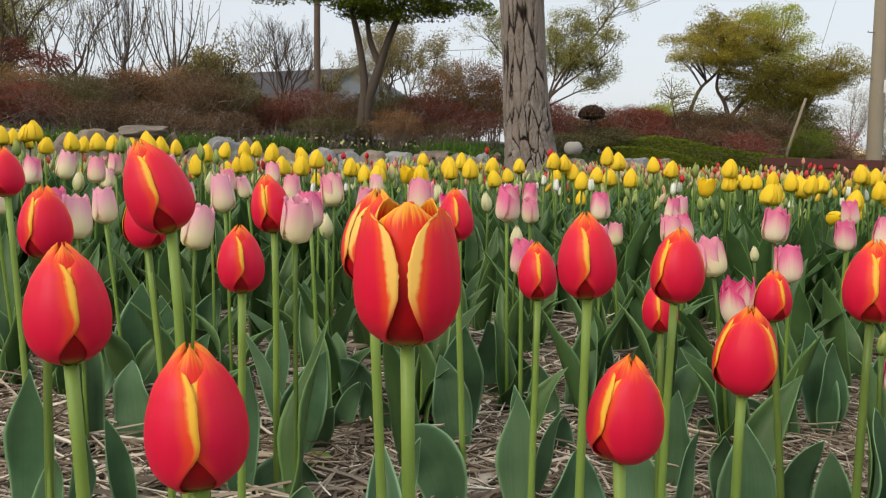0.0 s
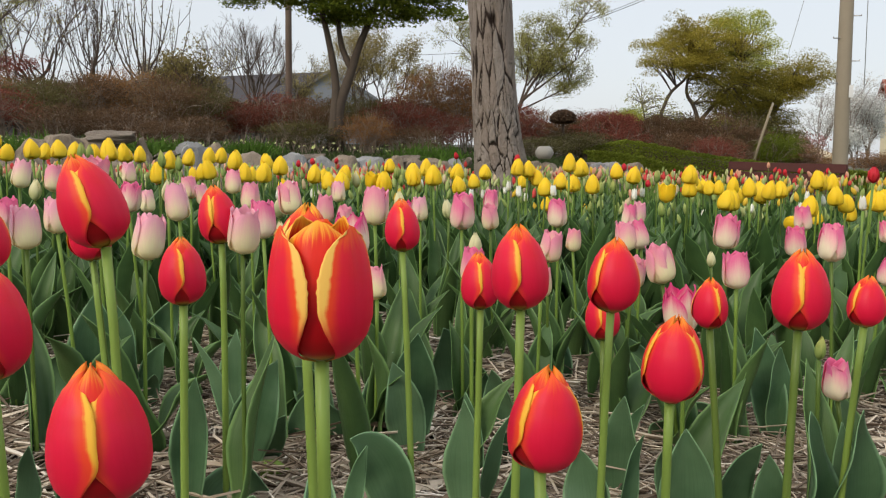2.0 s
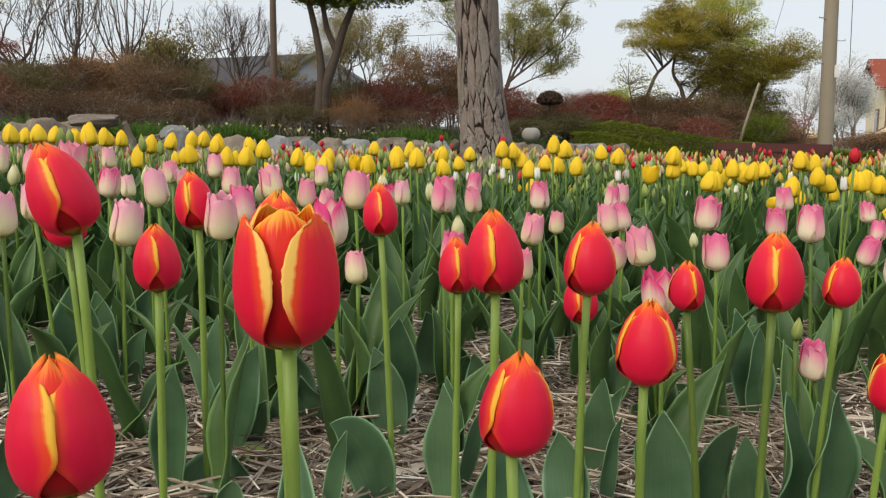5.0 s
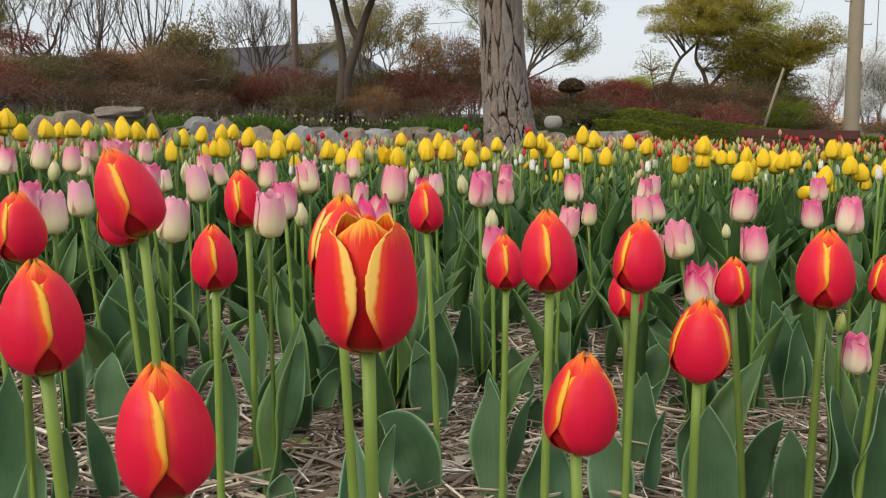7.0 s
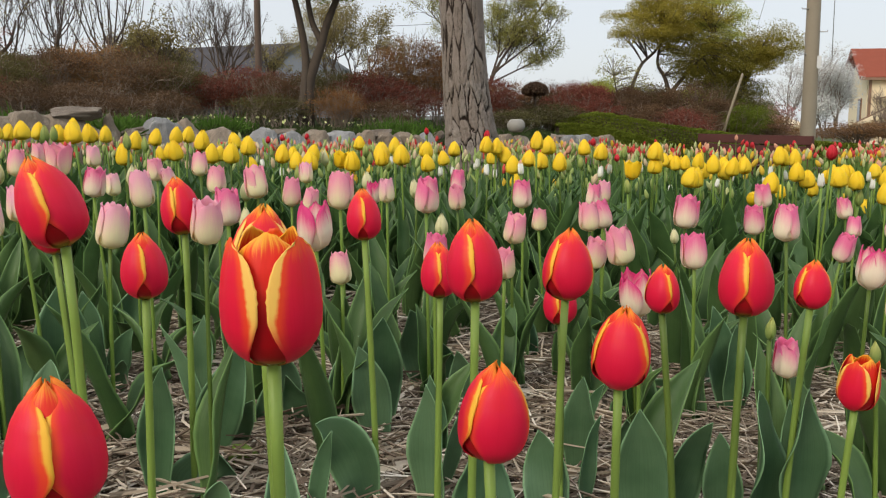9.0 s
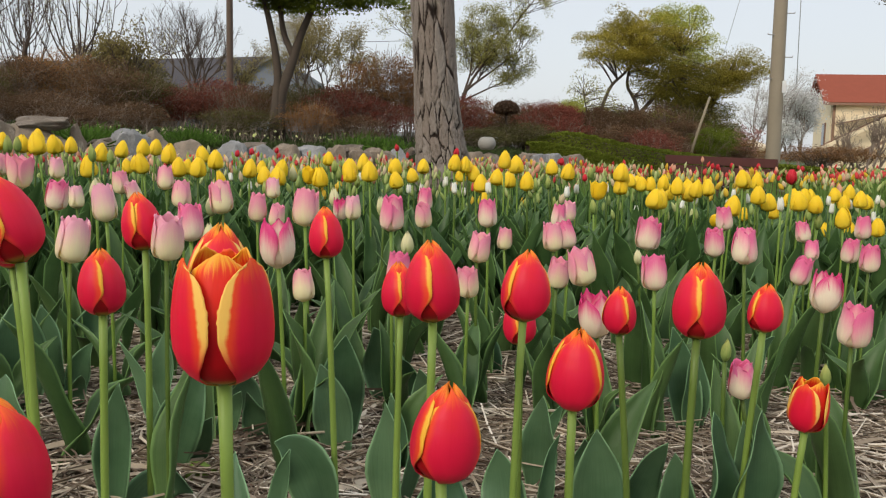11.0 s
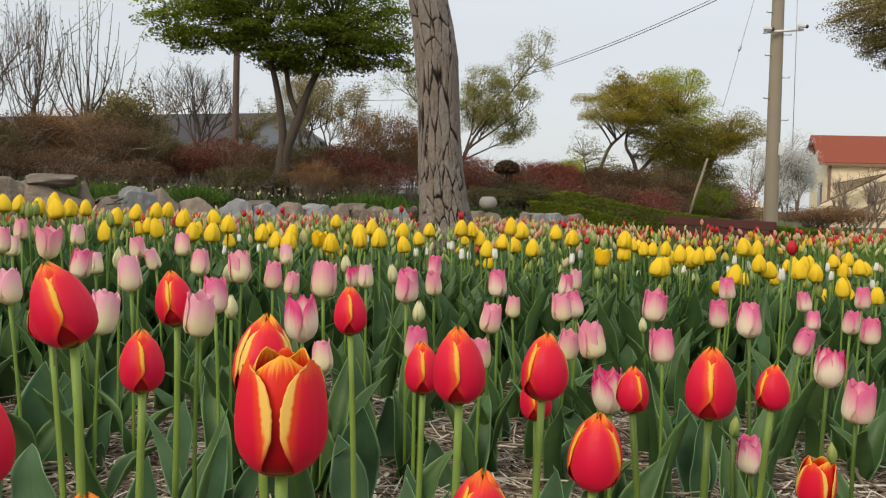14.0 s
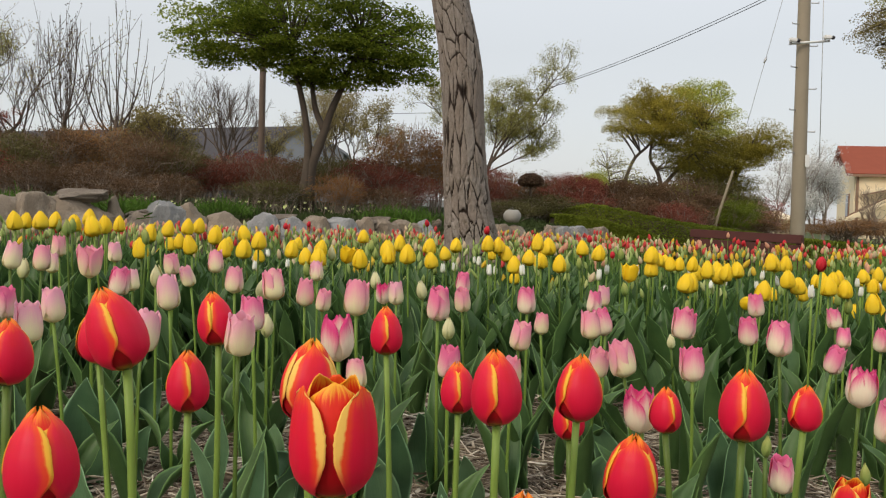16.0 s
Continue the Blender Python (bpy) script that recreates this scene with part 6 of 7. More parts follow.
def shoot_tree(label, x, y, z, high, wide, shoots, thick, seed, bud_mat, buds, fork=0.34, twigs=3):
    """A leafless tree: a short trunk whose boughs sweep out and turn up into straight shoots with buds along them."""
    r = np.random.default_rng(seed)
    t = empty("bare_tree", pose(0, 0, 0), label, "tree")
    trunk, wood, knobs = Soup(), Soup(), []
    top = z + high * (fork + 0.14)
    v, f = tube([(x, y, z), (x + 0.01, y, z + high * 0.2), (x - 0.01, y, z + high * fork), (x, y, top)], [thick * 2.6, thick * 2.2, thick * 1.8, thick * 1.2], 8)
    trunk.add(v, f)
    for k in range(shoots):
        off = wide * (2 * (k + 0.5) / shoots - 1) + r.normal(0, 0.05 * wide)
        deep = r.normal(0, 0.25 * wide)
        a = np.array([x, y, z + high * r.uniform(fork - 0.10, fork + 0.12)])
        b = np.array([x + off, y + deep, z + high * (r.uniform(0.84, 1.0) - 0.22 * (off / wide) ** 2)])
        c = np.array([x + off * 0.78, y + deep * 0.7, a[2] + high * r.uniform(0.05, 0.16)])
        line = [(1 - u) ** 2 * a + 2 * u * (1 - u) * c + u * u * b + r.normal(0, 0.006, 3) for u in np.linspace(0, 1, 9)]
        v, f = tube(line, np.linspace(thick, 0.003, 9), 5, False)
        wood.add(v, f)
        for q in range(twigs + 1):
            p0 = line[r.integers(3, 8)]
            ln = high * r.uniform(0.10, 0.24)
            p1 = p0 + np.array([r.normal(0, 0.30), r.normal(0, 0.30), 1.0]) * ln
            pm = (p0 + p1) / 2 + np.array([(p1 - p0)[0] * 0.25, 0, -0.03 * ln])
            v, f = tube([p0, pm, p1], [0.0048, 0.0036, 0.0022], 4, False)
            wood.add(v, f)
            knobs += [p0 + (p1 - p0) * u for u in r.uniform(0.3, 1.0, buds)]
        knobs += [line[4] + (line[8] - line[4]) * u for u in r.uniform(0, 1, buds * 2)]
    trunk.link("trunk", [M_POST], t)
    wood.link("branchwork", [M_TWIG], t)["kind"] = "stuff"
    g = Soup()
    c = np.array(knobs) + r.normal(0, 0.008, (len(knobs), 3))
    add_quads(g, leaf_cards(c, 0.034, r, 0.0))
    g.link("budding", [bud_mat], t)["kind"] = "stuff"


shoot_tree("bare tree with a fan of fine upright twigs", -4.96, 13, 0.55, 3.05, 0.55, 24, 0.011, 71, M_TWIG, 3, 0.36, 4)
shoot_tree("bare tree with long upright shoots and opening buds", -3.86, 12, 0.55, 2.95, 0.66, 13, 0.018, 72, M_BUDS, 5, 0.30, 3)
bare_tree("bare tree with many fine branches fanning out", -2.66, 14, 0.6, 2.45, 77, [(0.05, 0, 0.36), (0.45, 0, 0.36), (-0.45, 0, 0.36), (-0.2, 0.1, 0.34), (0.25, 0.1, 0.34)], M_TWIG, 0)
shoot_tree("bare budding tree at the garden's edge", -5.95, 11, 0.5, 2.7, 0.55, 12, 0.014, 74, M_MOSS, 4, 0.3, 3)
sprig_tree("olive_tree", "small twiggy tree with olive young leaves among the bare ones",
           [((-3.55, 12.6, 0.6), (-0.35, 0, 1), 0.52, 0.02), ((-3.45, 12.6, 0.6), (0.4, 0, 1), 0.50, 0.02)],
           5, M_KHAKI, 0.026, 12, 0.06, 81)
bare_tree("small bare tree with fine twigs near the grey roof", -2.1, 15, 0.6, 1.7, 74, [(0.1, 0, 0.36), (0.5, 0, 0.34), (-0.5, 0, 0.32)], M_KHAKI, 4)
sprig_tree("blossom_tree", "slender tree with white blossom beside the pole",
           [((9.75, 20, 0.2), (0.1, 0, 1), 0.62, 0.03), ((9.7, 20, 0.2), (-0.35, 0, 1), 0.5, 0.03), ((10.5, 20, 0.2), (0.1, 0, 1), 0.80, 0.03)],
           5, M_BLOSSOM, 0.034, 7, 0.10, 82, M_PALETWIG, fork=0.26)
sprig_tree("blossom_tree", "small tree with faded pink blossom behind the bench",
           [((6.6, 14, 0.3), (-0.3, 0, 1), 0.26, 0.016), ((6.6, 14, 0.3), (0.5, 0, 1), 0.26, 0.016)],
           4, M_PINKBLOOM, 0.036, 9, 0.06, 79)
bare_tree("bare arching shrub tree before the house", 8.75, 13.5, 0.2, 0.95, 80, [(0.9, 0, 0.5), (-0.9, 0, 0.45), (0.2, 0, 0.5)], M_RUST, 0, M_PALETWIG)
bare_tree("thin leafless shrub tree beside the house", 8.3, 13, 0.2, 0.8, 75, [(0.6, 0, 0.45), (-0.8, 0, 0.4), (1.2, 0, 0.5)], M_RUST, 0, M_PALETWIG)
bare_tree("thin leafless tree at the garden's edge", -5.2, 11, 0.5, 2.6, 76, [(0.35, 0, 0.36), (0.05, 0, 0.36)], M_KHAKI, 1)


# ---------------------------------------------------------------- shrubs
def shrub_base(seed, leaf_mat, leaf, count, each, twigs, dome=False):
    """A twiggy shrub, about one unit wide and tall, as meshes of leaves and twigs; dome: clipped to a close rounded head."""
    r = np.random.default_rng(seed)
    wood, green_ = Soup(), Soup()
    ends = []
    for _ in range(twigs):
        a, s = r.uniform(0, 6.28), r.uniform(0.05, 0.5)
        d = (math.cos(a) * s, math.sin(a) * s, 1.0)
        branching(wood, (math.cos(a) * 0.08, math.sin(a) * 0.08, -0.05), d, 0.48, 0.009, 2, r, ends, 3, 0.38, 0.12, 0.72)
    if dome:
        q, p = clumps(r, (0, 0, 0.52), (0.46, 0.46, 0.42), count, each, 0.085, 0.82, 0.5)
    else:
        q, p = clumps(r, (0, 0, 0.65), (0.54, 0.54, 0.36), count, each, 0.105, 0.25, 0.30)
    add_quads(green_, leaf_cards(p, leaf, r, 0.3))
    a = wood.link("twigs", [M_PALETWIG])
    b = green_.link("leaves", [leaf_mat])
    out = (a.data, b.data)
    bpy.data.objects.remove(a)
    bpy.data.objects.remove(b)
    return out


SHRUBS = {
    "brown": [shrub_base(81 + i, M_BRONZE, 0.023, 150, 62, 18) for i in range(3)],
    "crimson": [shrub_base(85 + i, M_CRIMSON, 0.023, 150, 62, 14) for i in range(2)],
    "rust": [shrub_base(88, M_RUST, 0.022, 150, 60, 18)],
    "lime": [shrub_base(90, M_LIME, 0.024, 150, 100, 6)],
    "moss": [shrub_base(93 + i, M_MOSS, 0.024, 150, 70, 12) for i in range(2)],
    "green": [shrub_base(91, M_HEDGE, 0.024, 150, 100, 6)],
    "red_dome": [shrub_base(96, M_CRIMSON, 0.024, 190, 110, 8, True)],
    "brown_dome": [shrub_base(97, M_BRONZE, 0.024, 190, 110, 8, True)],
    "lime_dome": [shrub_base(98, M_LIME, 0.024, 190, 110, 8, True)],
}
SHRUB_SAYS = {
    "brown": "twiggy shrub with dull brown leaves on the bank",
    "crimson": "low shrub with dark crimson leaves on the bank",
    "rust": "tall twiggy shrub with rust-coloured new leaves",
    "lime": "rounded shrub with fresh yellow-green leaves",
    "moss": "dense shrub with dull olive-brown leaves behind the hedge",
    "green": "low dark green shrub behind the stones",
    "red_dome": "clipped rounded shrub with dark red leaves behind the hedge",
    "brown_dome": "clipped rounded shrub with dull brown leaves behind the hedge",
    "lime_dome": "clipped rounded shrub with bright yellow-green leaves",
}


def shrub(kind, x, y, z, wide, high):
    low = ground_z(x, y) - 0.02
    t = empty("shrub", pose(x, y, low, 0, 0, pick.uniform(0, 360)), SHRUB_SAYS[kind], "shrub", "shrubs on the bank")
    tw, lf = SHRUBS[kind][pick.randrange(len(SHRUBS[kind]))]
    m = Matrix.Diagonal((wide * 1.12, wide * 1.12, (z + high - low) * 1.04, 1))
    share("twigwork", tw, m, t)["kind"] = "stuff"
    share("foliage", lf, m, t)["kind"] = "stuff"


shrub("moss", -3.86, 8.80, 0.67, 0.67, 0.66)
shrub("brown", -3.63, 9.30, 0.72, 0.77, 0.70)
shrub("rust", -3.27, 9.60, 0.73, 0.79, 0.79)
shrub("brown", -2.68, 9.20, 0.74, 0.76, 0.66)
shrub("moss", -2.42, 9.60, 0.72, 0.60, 0.60)
shrub("brown", -3.25, 7.80, 0.66, 0.65, 0.34)
shrub("brown", -2.97, 8.30, 0.71, 0.69, 0.31)
shrub("crimson", -2.08, 9.80, 0.70, 0.68, 0.46)
shrub("crimson", -1.65, 10.00, 0.68, 0.76, 0.60)
shrub("brown", -1.15, 9.50, 0.66, 0.59, 0.55)
shrub("moss", -0.75, 10.20, 0.64, 0.70, 0.64)
shrub("crimson", -0.22, 10.00, 0.62, 0.76, 0.62)
shrub("rust", -0.51, 9.00, 0.62, 0.56, 0.38)
shrub("rust", 0.26, 11.50, 0.68, 0.87, 1.11)
shrub("rust", 0.68, 11.20, 0.65, 0.70, 1.08)
shrub("crimson", 0.26, 10.00, 0.63, 0.69, 0.45)
shrub("crimson", 1.39, 11.00, 0.70, 0.61, 0.52)
shrub("crimson", 2.70, 12.00, 0.83, 0.74, 0.40)
shrub("crimson", 2.91, 11.50, 0.78, 0.63, 0.24)
shrub("brown", 3.47, 12.00, 0.72, 0.74, 0.42)
shrub("brown", 4.02, 12.50, 0.65, 0.78, 0.55)
shrub("brown", 4.42, 12.00, 0.66, 0.91, 0.57)
shrub("crimson", 3.80, 10.50, 0.57, 0.65, 0.24)
shrub("brown", 4.86, 12.00, 0.58, 0.74, 0.42)
shrub("lime", 3.68, 14.00, 1.13, 0.68, 0.29)
shrub("green", 5.51, 12.50, 0.53, 0.60, 0.50)
shrub("rust", 6.63, 14.00, 0.44, 0.87, 0.40)
shrub("moss", 1.52, 10.00, 0.56, 0.62, 0.24)
shrub("moss", 2.17, 10.80, 0.55, 0.67, 0.35)
shrub("rust", 7.61, 13.00, 0.32, 1.34, 0.39)
shrub("rust", 8.16, 16.00, 0.35, 0.66, 0.28)
shrub("brown", -2.57, 7.90, 0.71, 0.71, 0.16)
shrub("brown", -2.22, 8.60, 0.69, 0.65, 0.24)
shrub("moss", -1.23, 8.90, 0.65, 0.68, 0.27)
shrub("brown", -0.01, 9.30, 0.60, 0.58, 0.28)
shrub("brown", 2.88, 13.00, 0.71, 1.08, 0.41)
shrub("brown", 3.63, 13.20, 0.68, 1.09, 0.42)
shrub("brown", 4.40, 13.40, 0.61, 1.11, 0.52)
shrub("brown", 4.98, 13.00, 0.58, 1.08, 0.46)
shrub("crimson", 5.07, 12.20, 0.50, 0.76, 0.30)
shrub("brown", 3.42, 11.40, 0.63, 0.79, 0.28)
shrub("crimson", 3.77, 11.20, 0.59, 0.77, 0.24)
shrub("moss", 2.09, 11.20, 0.56, 0.70, 0.27)
shrub("moss", 2.66, 11.60, 0.62, 0.72, 0.22)
shrub("brown", 1.58, 11.50, 0.59, 0.71, 0.36)
shrub("rust", 1.14, 12.00, 0.62, 0.99, 0.66)
shrub("brown", 5.97, 13.00, 0.42, 0.81, 0.18)
shrub("brown", -4.50, 10.50, 0.69, 0.94, 0.62)
shrub("brown", -4.00, 10.80, 0.71, 0.97, 0.72)
shrub("moss", -3.40, 10.80, 0.73, 0.97, 0.73)
shrub("brown", -2.86, 10.80, 0.74, 0.82, 0.64)
shrub("brown", -2.48, 11.00, 0.75, 0.83, 0.52)
shrub("brown", -2.00, 11.20, 0.73, 0.85, 0.53)
shrub("crimson", -1.52, 11.00, 0.70, 0.83, 0.52)
shrub("moss", -1.09, 11.20, 0.70, 0.85, 0.55)
shrub("brown", -0.49, 11.40, 0.70, 0.86, 0.59)
shrub("brown", -0.02, 11.40, 0.67, 0.86, 0.63)
shrub("rust", 8.55, 15.00, 0.27, 1.14, 0.38)
shrub("rust", 8.71, 14.00, 0.31, 1.06, 0.40)
shrub("rust", -4.55, 9.00, 0.68, 0.80, 0.75)
shrub("moss", -5.20, 9.70, 0.68, 0.85, 0.85)
shrub("crimson", -4.10, 8.20, 0.68, 0.75, 0.50)
shrub("brown", -5.60, 10.40, 0.68, 0.90, 0.90)
shrub("brown", -4.75, 10.60, 0.68, 0.85, 0.85)
shrub("brown", -4.60, 8.00, 0.68, 0.80, 0.60)
shrub("moss", -5.10, 8.60, 0.68, 0.80, 0.70)
shrub("brown", -6.00, 9.50, 0.68, 0.90, 0.90)
shrub("moss", 3.95, 12.60, 0.62, 0.95, 0.62)
shrub("moss", 4.45, 12.40, 0.60, 0.95, 0.50)
shrub("moss", 4.95, 12.60, 0.56, 1.00, 0.72)
shrub("moss", 5.45, 12.80, 0.50, 1.00, 0.60)
shrub("moss", 3.35, 12.80, 0.70, 0.90, 0.45)
shrub("moss", 2.60, 12.60, 0.70, 0.90, 0.40)
shrub("moss", -2.60, 11.50, 0.72, 0.55, 0.62)
shrub("moss", -3.57, 12.30, 0.72, 0.75, 1.10)
shrub("moss", -3.05, 11.90, 0.72, 0.70, 0.95)
shrub("moss", -4.73, 12.60, 0.70, 0.70, 1.05)
shrub("moss", -0.40, 12.20, 0.68, 0.90, 0.70)
shrub("moss", 0.55, 12.60, 0.66, 1.00, 0.75)
shrub("brown", 2.15, 12.40, 0.62, 0.80, 0.45)
shrub("moss", 1.75, 12.80, 0.62, 0.80, 0.42)
shrub("rust", 1.72, 12.30, 0.66, 0.62, 0.62)
shrub("brown", 2.35, 12.60, 0.66, 0.80, 0.62)
shrub("moss", 2.75, 12.40, 0.66, 0.80, 0.50)
shrub("red_dome", 2.86, 12.00, 0.70, 0.84, 0.54)
shrub("lime_dome", 3.30, 13.10, 0.80, 0.80, 0.54)
shrub("brown_dome", 3.46, 11.80, 0.70, 0.58, 0.48)
shrub("brown_dome", 4.02, 12.20, 0.65, 0.70, 0.48)
shrub("brown_dome", 3.55, 11.00, 0.60, 0.60, 0.30)
shrub("brown_dome", 4.15, 11.20, 0.55, 0.72, 0.34)
shrub("red_dome", 3.90, 10.90, 0.50, 0.62, 0.28)
shrub("green", 5.03, 11.50, 0.40, 0.48, 0.50)
shrub("lime", 4.55, 12.40, 0.60, 0.52, 0.56)


def build_hedge(name, label, path, wide, high, seed):
    """A clipped hedge along a line of (x, y, top)."""
    r = np.random.default_rng(seed)
    t = empty(name, pose(0, 0, 0), label, "hedge")
    P = np.array(path)
    core = Soup()
    rows = []
    u = np.linspace(0, len(P) - 1, 40)
    line = np.stack([np.interp(u, range(len(P)), P[:, k]) for k in range(3)], 1)
    for c in line:
        ring = []
        for k in range(10):
            a = 2 * math.pi * k / 10
            ca, sa = math.cos(a), math.sin(a)
            ring.append((c[0], c[1] + wide * 0.38 * np.sign(ca) * abs(ca) ** 0.3, c[2] - high / 2 + high * 0.40 * np.sign(sa) * abs(sa) ** 0.3))
        rows.append(ring)
    v = np.array(rows).reshape(-1, 3)
    f = [(i * 10 + k, i * 10 + (k + 1) % 10, (i + 1) * 10 + (k + 1) % 10, (i + 1) * 10 + k) for i in range(39) for k in range(10)]
    core.add(v, f)
    core.link("core", [M_TWIG], t)
    n = 46000
    i = r.uniform(0, 39, n)
    c = np.stack([np.interp(i, range(40), line[:, k]) for k in range(3)], 1)
    face, u, sunk = r.random(n), r.uniform(-0.5, 0.5, n), np.abs(r.normal(0, 0.012, n))
    tuft = 0.010 * np.sin(i * 2.3 + 3 * u) + 0.006 * np.sin(i * 7.1 + 9 * u)
    front, top = face < 0.5, face > 0.68
    c[:, 1] += np.where(top, u * wide * 0.96, np.where(front, -1, 1) * (wide * 0.5 - sunk + tuft))
    c[:, 2] += np.where(top, tuft - sunk, (u - 0.5) * high)
    leaf = Soup()
    add_quads(leaf, leaf_cards(c, 0.021, r, 0.15))
    leaf.link("foliage", [M_HEDGE], t)["kind"] = "stuff"


build_hedge("hedge", "clipped green hedge running down the slope to the bench", [(2.20, 11.0, 0.66), (2.388, 10.9, 0.731), (2.693, 10.7, 0.790), (2.984, 10.5, 0.733), (3.302, 10.3, 0.652), (3.682, 10.1, 0.582), (4.047, 9.9, 0.528), (4.398, 9.7, 0.483), (4.75, 9.5, 0.44)], 0.50, 0.42, 1)
build_hedge("hedge", "low clipped hedge in front of the sloping one", [(2.142, 10.4, 0.640), (2.305, 10.3, 0.638), (2.526, 10.15, 0.608), (2.778, 10.0, 0.556), (3.024, 9.85, 0.480), (3.25, 9.7, 0.42)], 0.30, 0.28, 2)
build_hedge("hedge", "low clipped hedge along the far edge of the bed", [(4.1, 8.7, 0.44), (4.47, 8.6, 0.427), (4.8, 8.5, 0.405), (5.5, 8.4, 0.356), (7.0, 8.2, 0.30), (9.0, 8.0, 0.26)], 0.6, 0.40, 3)


M_LUSH = foliage("lush_grass", (0.055, 0.118, 0.018), (0.125, 0.215, 0.038))


def build_grass():
    s = Soup()
    r = np.random.default_rng(51)
    n = 26000
    x = r.uniform(-5.5, 2.6, n)
    b = r.random(n) ** 1.4 * 1.7
    y = 8.0 + 0.62 * x + 0.12 + b
    z = np.array([ground_z(p, q) for p, q in zip(x, y)])
    c = np.stack([x, y, z], 1)
    add_quads(s, blades(c, 0.085, 0.008, r, 0.7))
    for tx, ty, rad in ((-3.02, 6.75, 0.16), (-2.20, 7.15, 0.17), (-3.5, 6.5, 0.14), (-1.5, 7.75, 0.12), (0.1, 8.7, 0.2)):
        q = np.array([tx, ty, ground_z(tx, ty)]) + r.normal(0, 1, (900, 3)) * np.array([rad, rad, 0.03])
        add_quads(s, blades(q, 0.15, 0.012, r, 0.5), 1)
    tagged(s.link("bank_grass", [M_GRASS, M_LUSH]), "rough grass and weeds on the bank above the stones", "grass", kind="stuff")


build_grass()


def build_narcissi():
    s = Soup()
    r = np.random.default_rng(53)
    x = r.uniform(-5.0, 0.2, 170)
    y = 8.0 + 0.62 * x + r.uniform(0.75, 1.5, 170)
    c = np.stack([x, y, [ground_z(a, b) + 0.12 for a, b in zip(x, y)]], 1) + r.normal(0, 0.03, (170, 3))
    add_quads(s, leaf_cards(c, 0.04, r, 0.1))
    tagged(s.link("small_narcissi", [M_CREAM_FAR]), "scattered small cream narcissi under the shrubs", "flowers", kind="stuff")


build_narcissi()


def build_dry_stems():
    """Pale dead stalks standing at the foot of the shrubs."""
    s = Soup()
    r = np.random.default_rng(57)
    for cx, cy, n, wide in ((-2.55, 7.45, 60, 0.16), (-1.55, 8.0, 40, 0.18), (-0.2, 8.9, 34, 0.2), (-3.4, 7.0, 30, 0.2), (-1.0, 8.5, 26, 0.2)):
        for _ in range(n):
            x, y = cx + r.normal(0, wide), cy + r.normal(0, 0.12)
            z, ln = ground_z(x, y), r.uniform(0.08, 0.24)
            lean = r.normal(0, 0.25, 2)
            v, f = tube([(x, y, z), (x + lean[0] * ln * 0.4, y + lean[1] * ln * 0.4, z + ln * 0.55), (x + lean[0] * ln, y + lean[1] * ln, z + ln)], [0.0030, 0.0024, 0.0014], 4, False)
            s.add(v, f)
    for _ in range(70):
        x = r.uniform(-5.0, 0.4)
        y = 8.0 + 0.62 * x + r.uniform(0.75, 1.5)
        branching(s, (x, y, ground_z(x, y)), (r.normal(0, 0.35), r.normal(0, 0.2), 1.0), r.uniform(0.09, 0.18), 0.0042, 1, r, [], 3, 0.35, 0.2, 0.8)
    tagged(s.link("dry_stems", [M_PALETWIG]), "pale dead flower stalks at the foot of the shrubs", "stalks", kind="stuff")


build_dry_stems()

# topiary ball on a thin stem
topiary = empty("topiary_tree", pose(0, 0, 0), "small clipped topiary tree with a dark mushroom-shaped head", "tree")
tv, tf = tube([(1.97, 11, 0.60), (1.96, 11, 0.95), (1.96, 11, 1.08)], [0.022, 0.018, 0.016], 7)
link_mesh("trunk", tv, tf, M_TWIG, topiary)
tr_ = np.random.default_rng(77)
td = tr_.normal(0, 1, (2600, 3))
td /= np.linalg.norm(td, axis=1, keepdims=True)
td[:, 2] = np.where(td[:, 2] < 0, td[:, 2] * 0.45, td[:, 2])
ts = Soup()
add_quads(ts, leaf_cards(np.array([1.96, 11, 1.07]) + td * np.array([0.175, 0.17, 0.125]) * tr_.uniform(0.75, 1.02, (2600, 1)), 0.035, tr_, 0.2))
ts.link("crown", [M_TOPIARY], topiary)["kind"] = "stuff"


# ---------------------------------------------------------------- bench, pole, wires, stake
def plank(name, a, b, high, thick, mat, parent, lift=0.0):
    """A board from a to b (its upper edge)."""
    a, b = Vector(a), Vector(b)
    ln = (b - a).length
    bm = bmesh.new()
    bmesh.ops.create_cube(bm, size=1, matrix=Matrix.Diagonal((ln, thick, high, 1)))
    bmesh.ops.bevel(bm, geom=bm.edges[:], offset=min(thick, high) * 0.15, segments=2, affect="EDGES")
    me = bpy.data.meshes.new(name)
    bm.to_mesh(me)
    bm.free()
    me.materials.append(mat)
    ob = new(name, me)
    d = (b - a).normalized()
    ob.matrix_basis = Matrix.Translation((a + b) / 2 - Vector((0, 0, high / 2))) @ d.to_track_quat("X", "Z").to_matrix().to_4x4()
    ob.parent = parent
    return ob


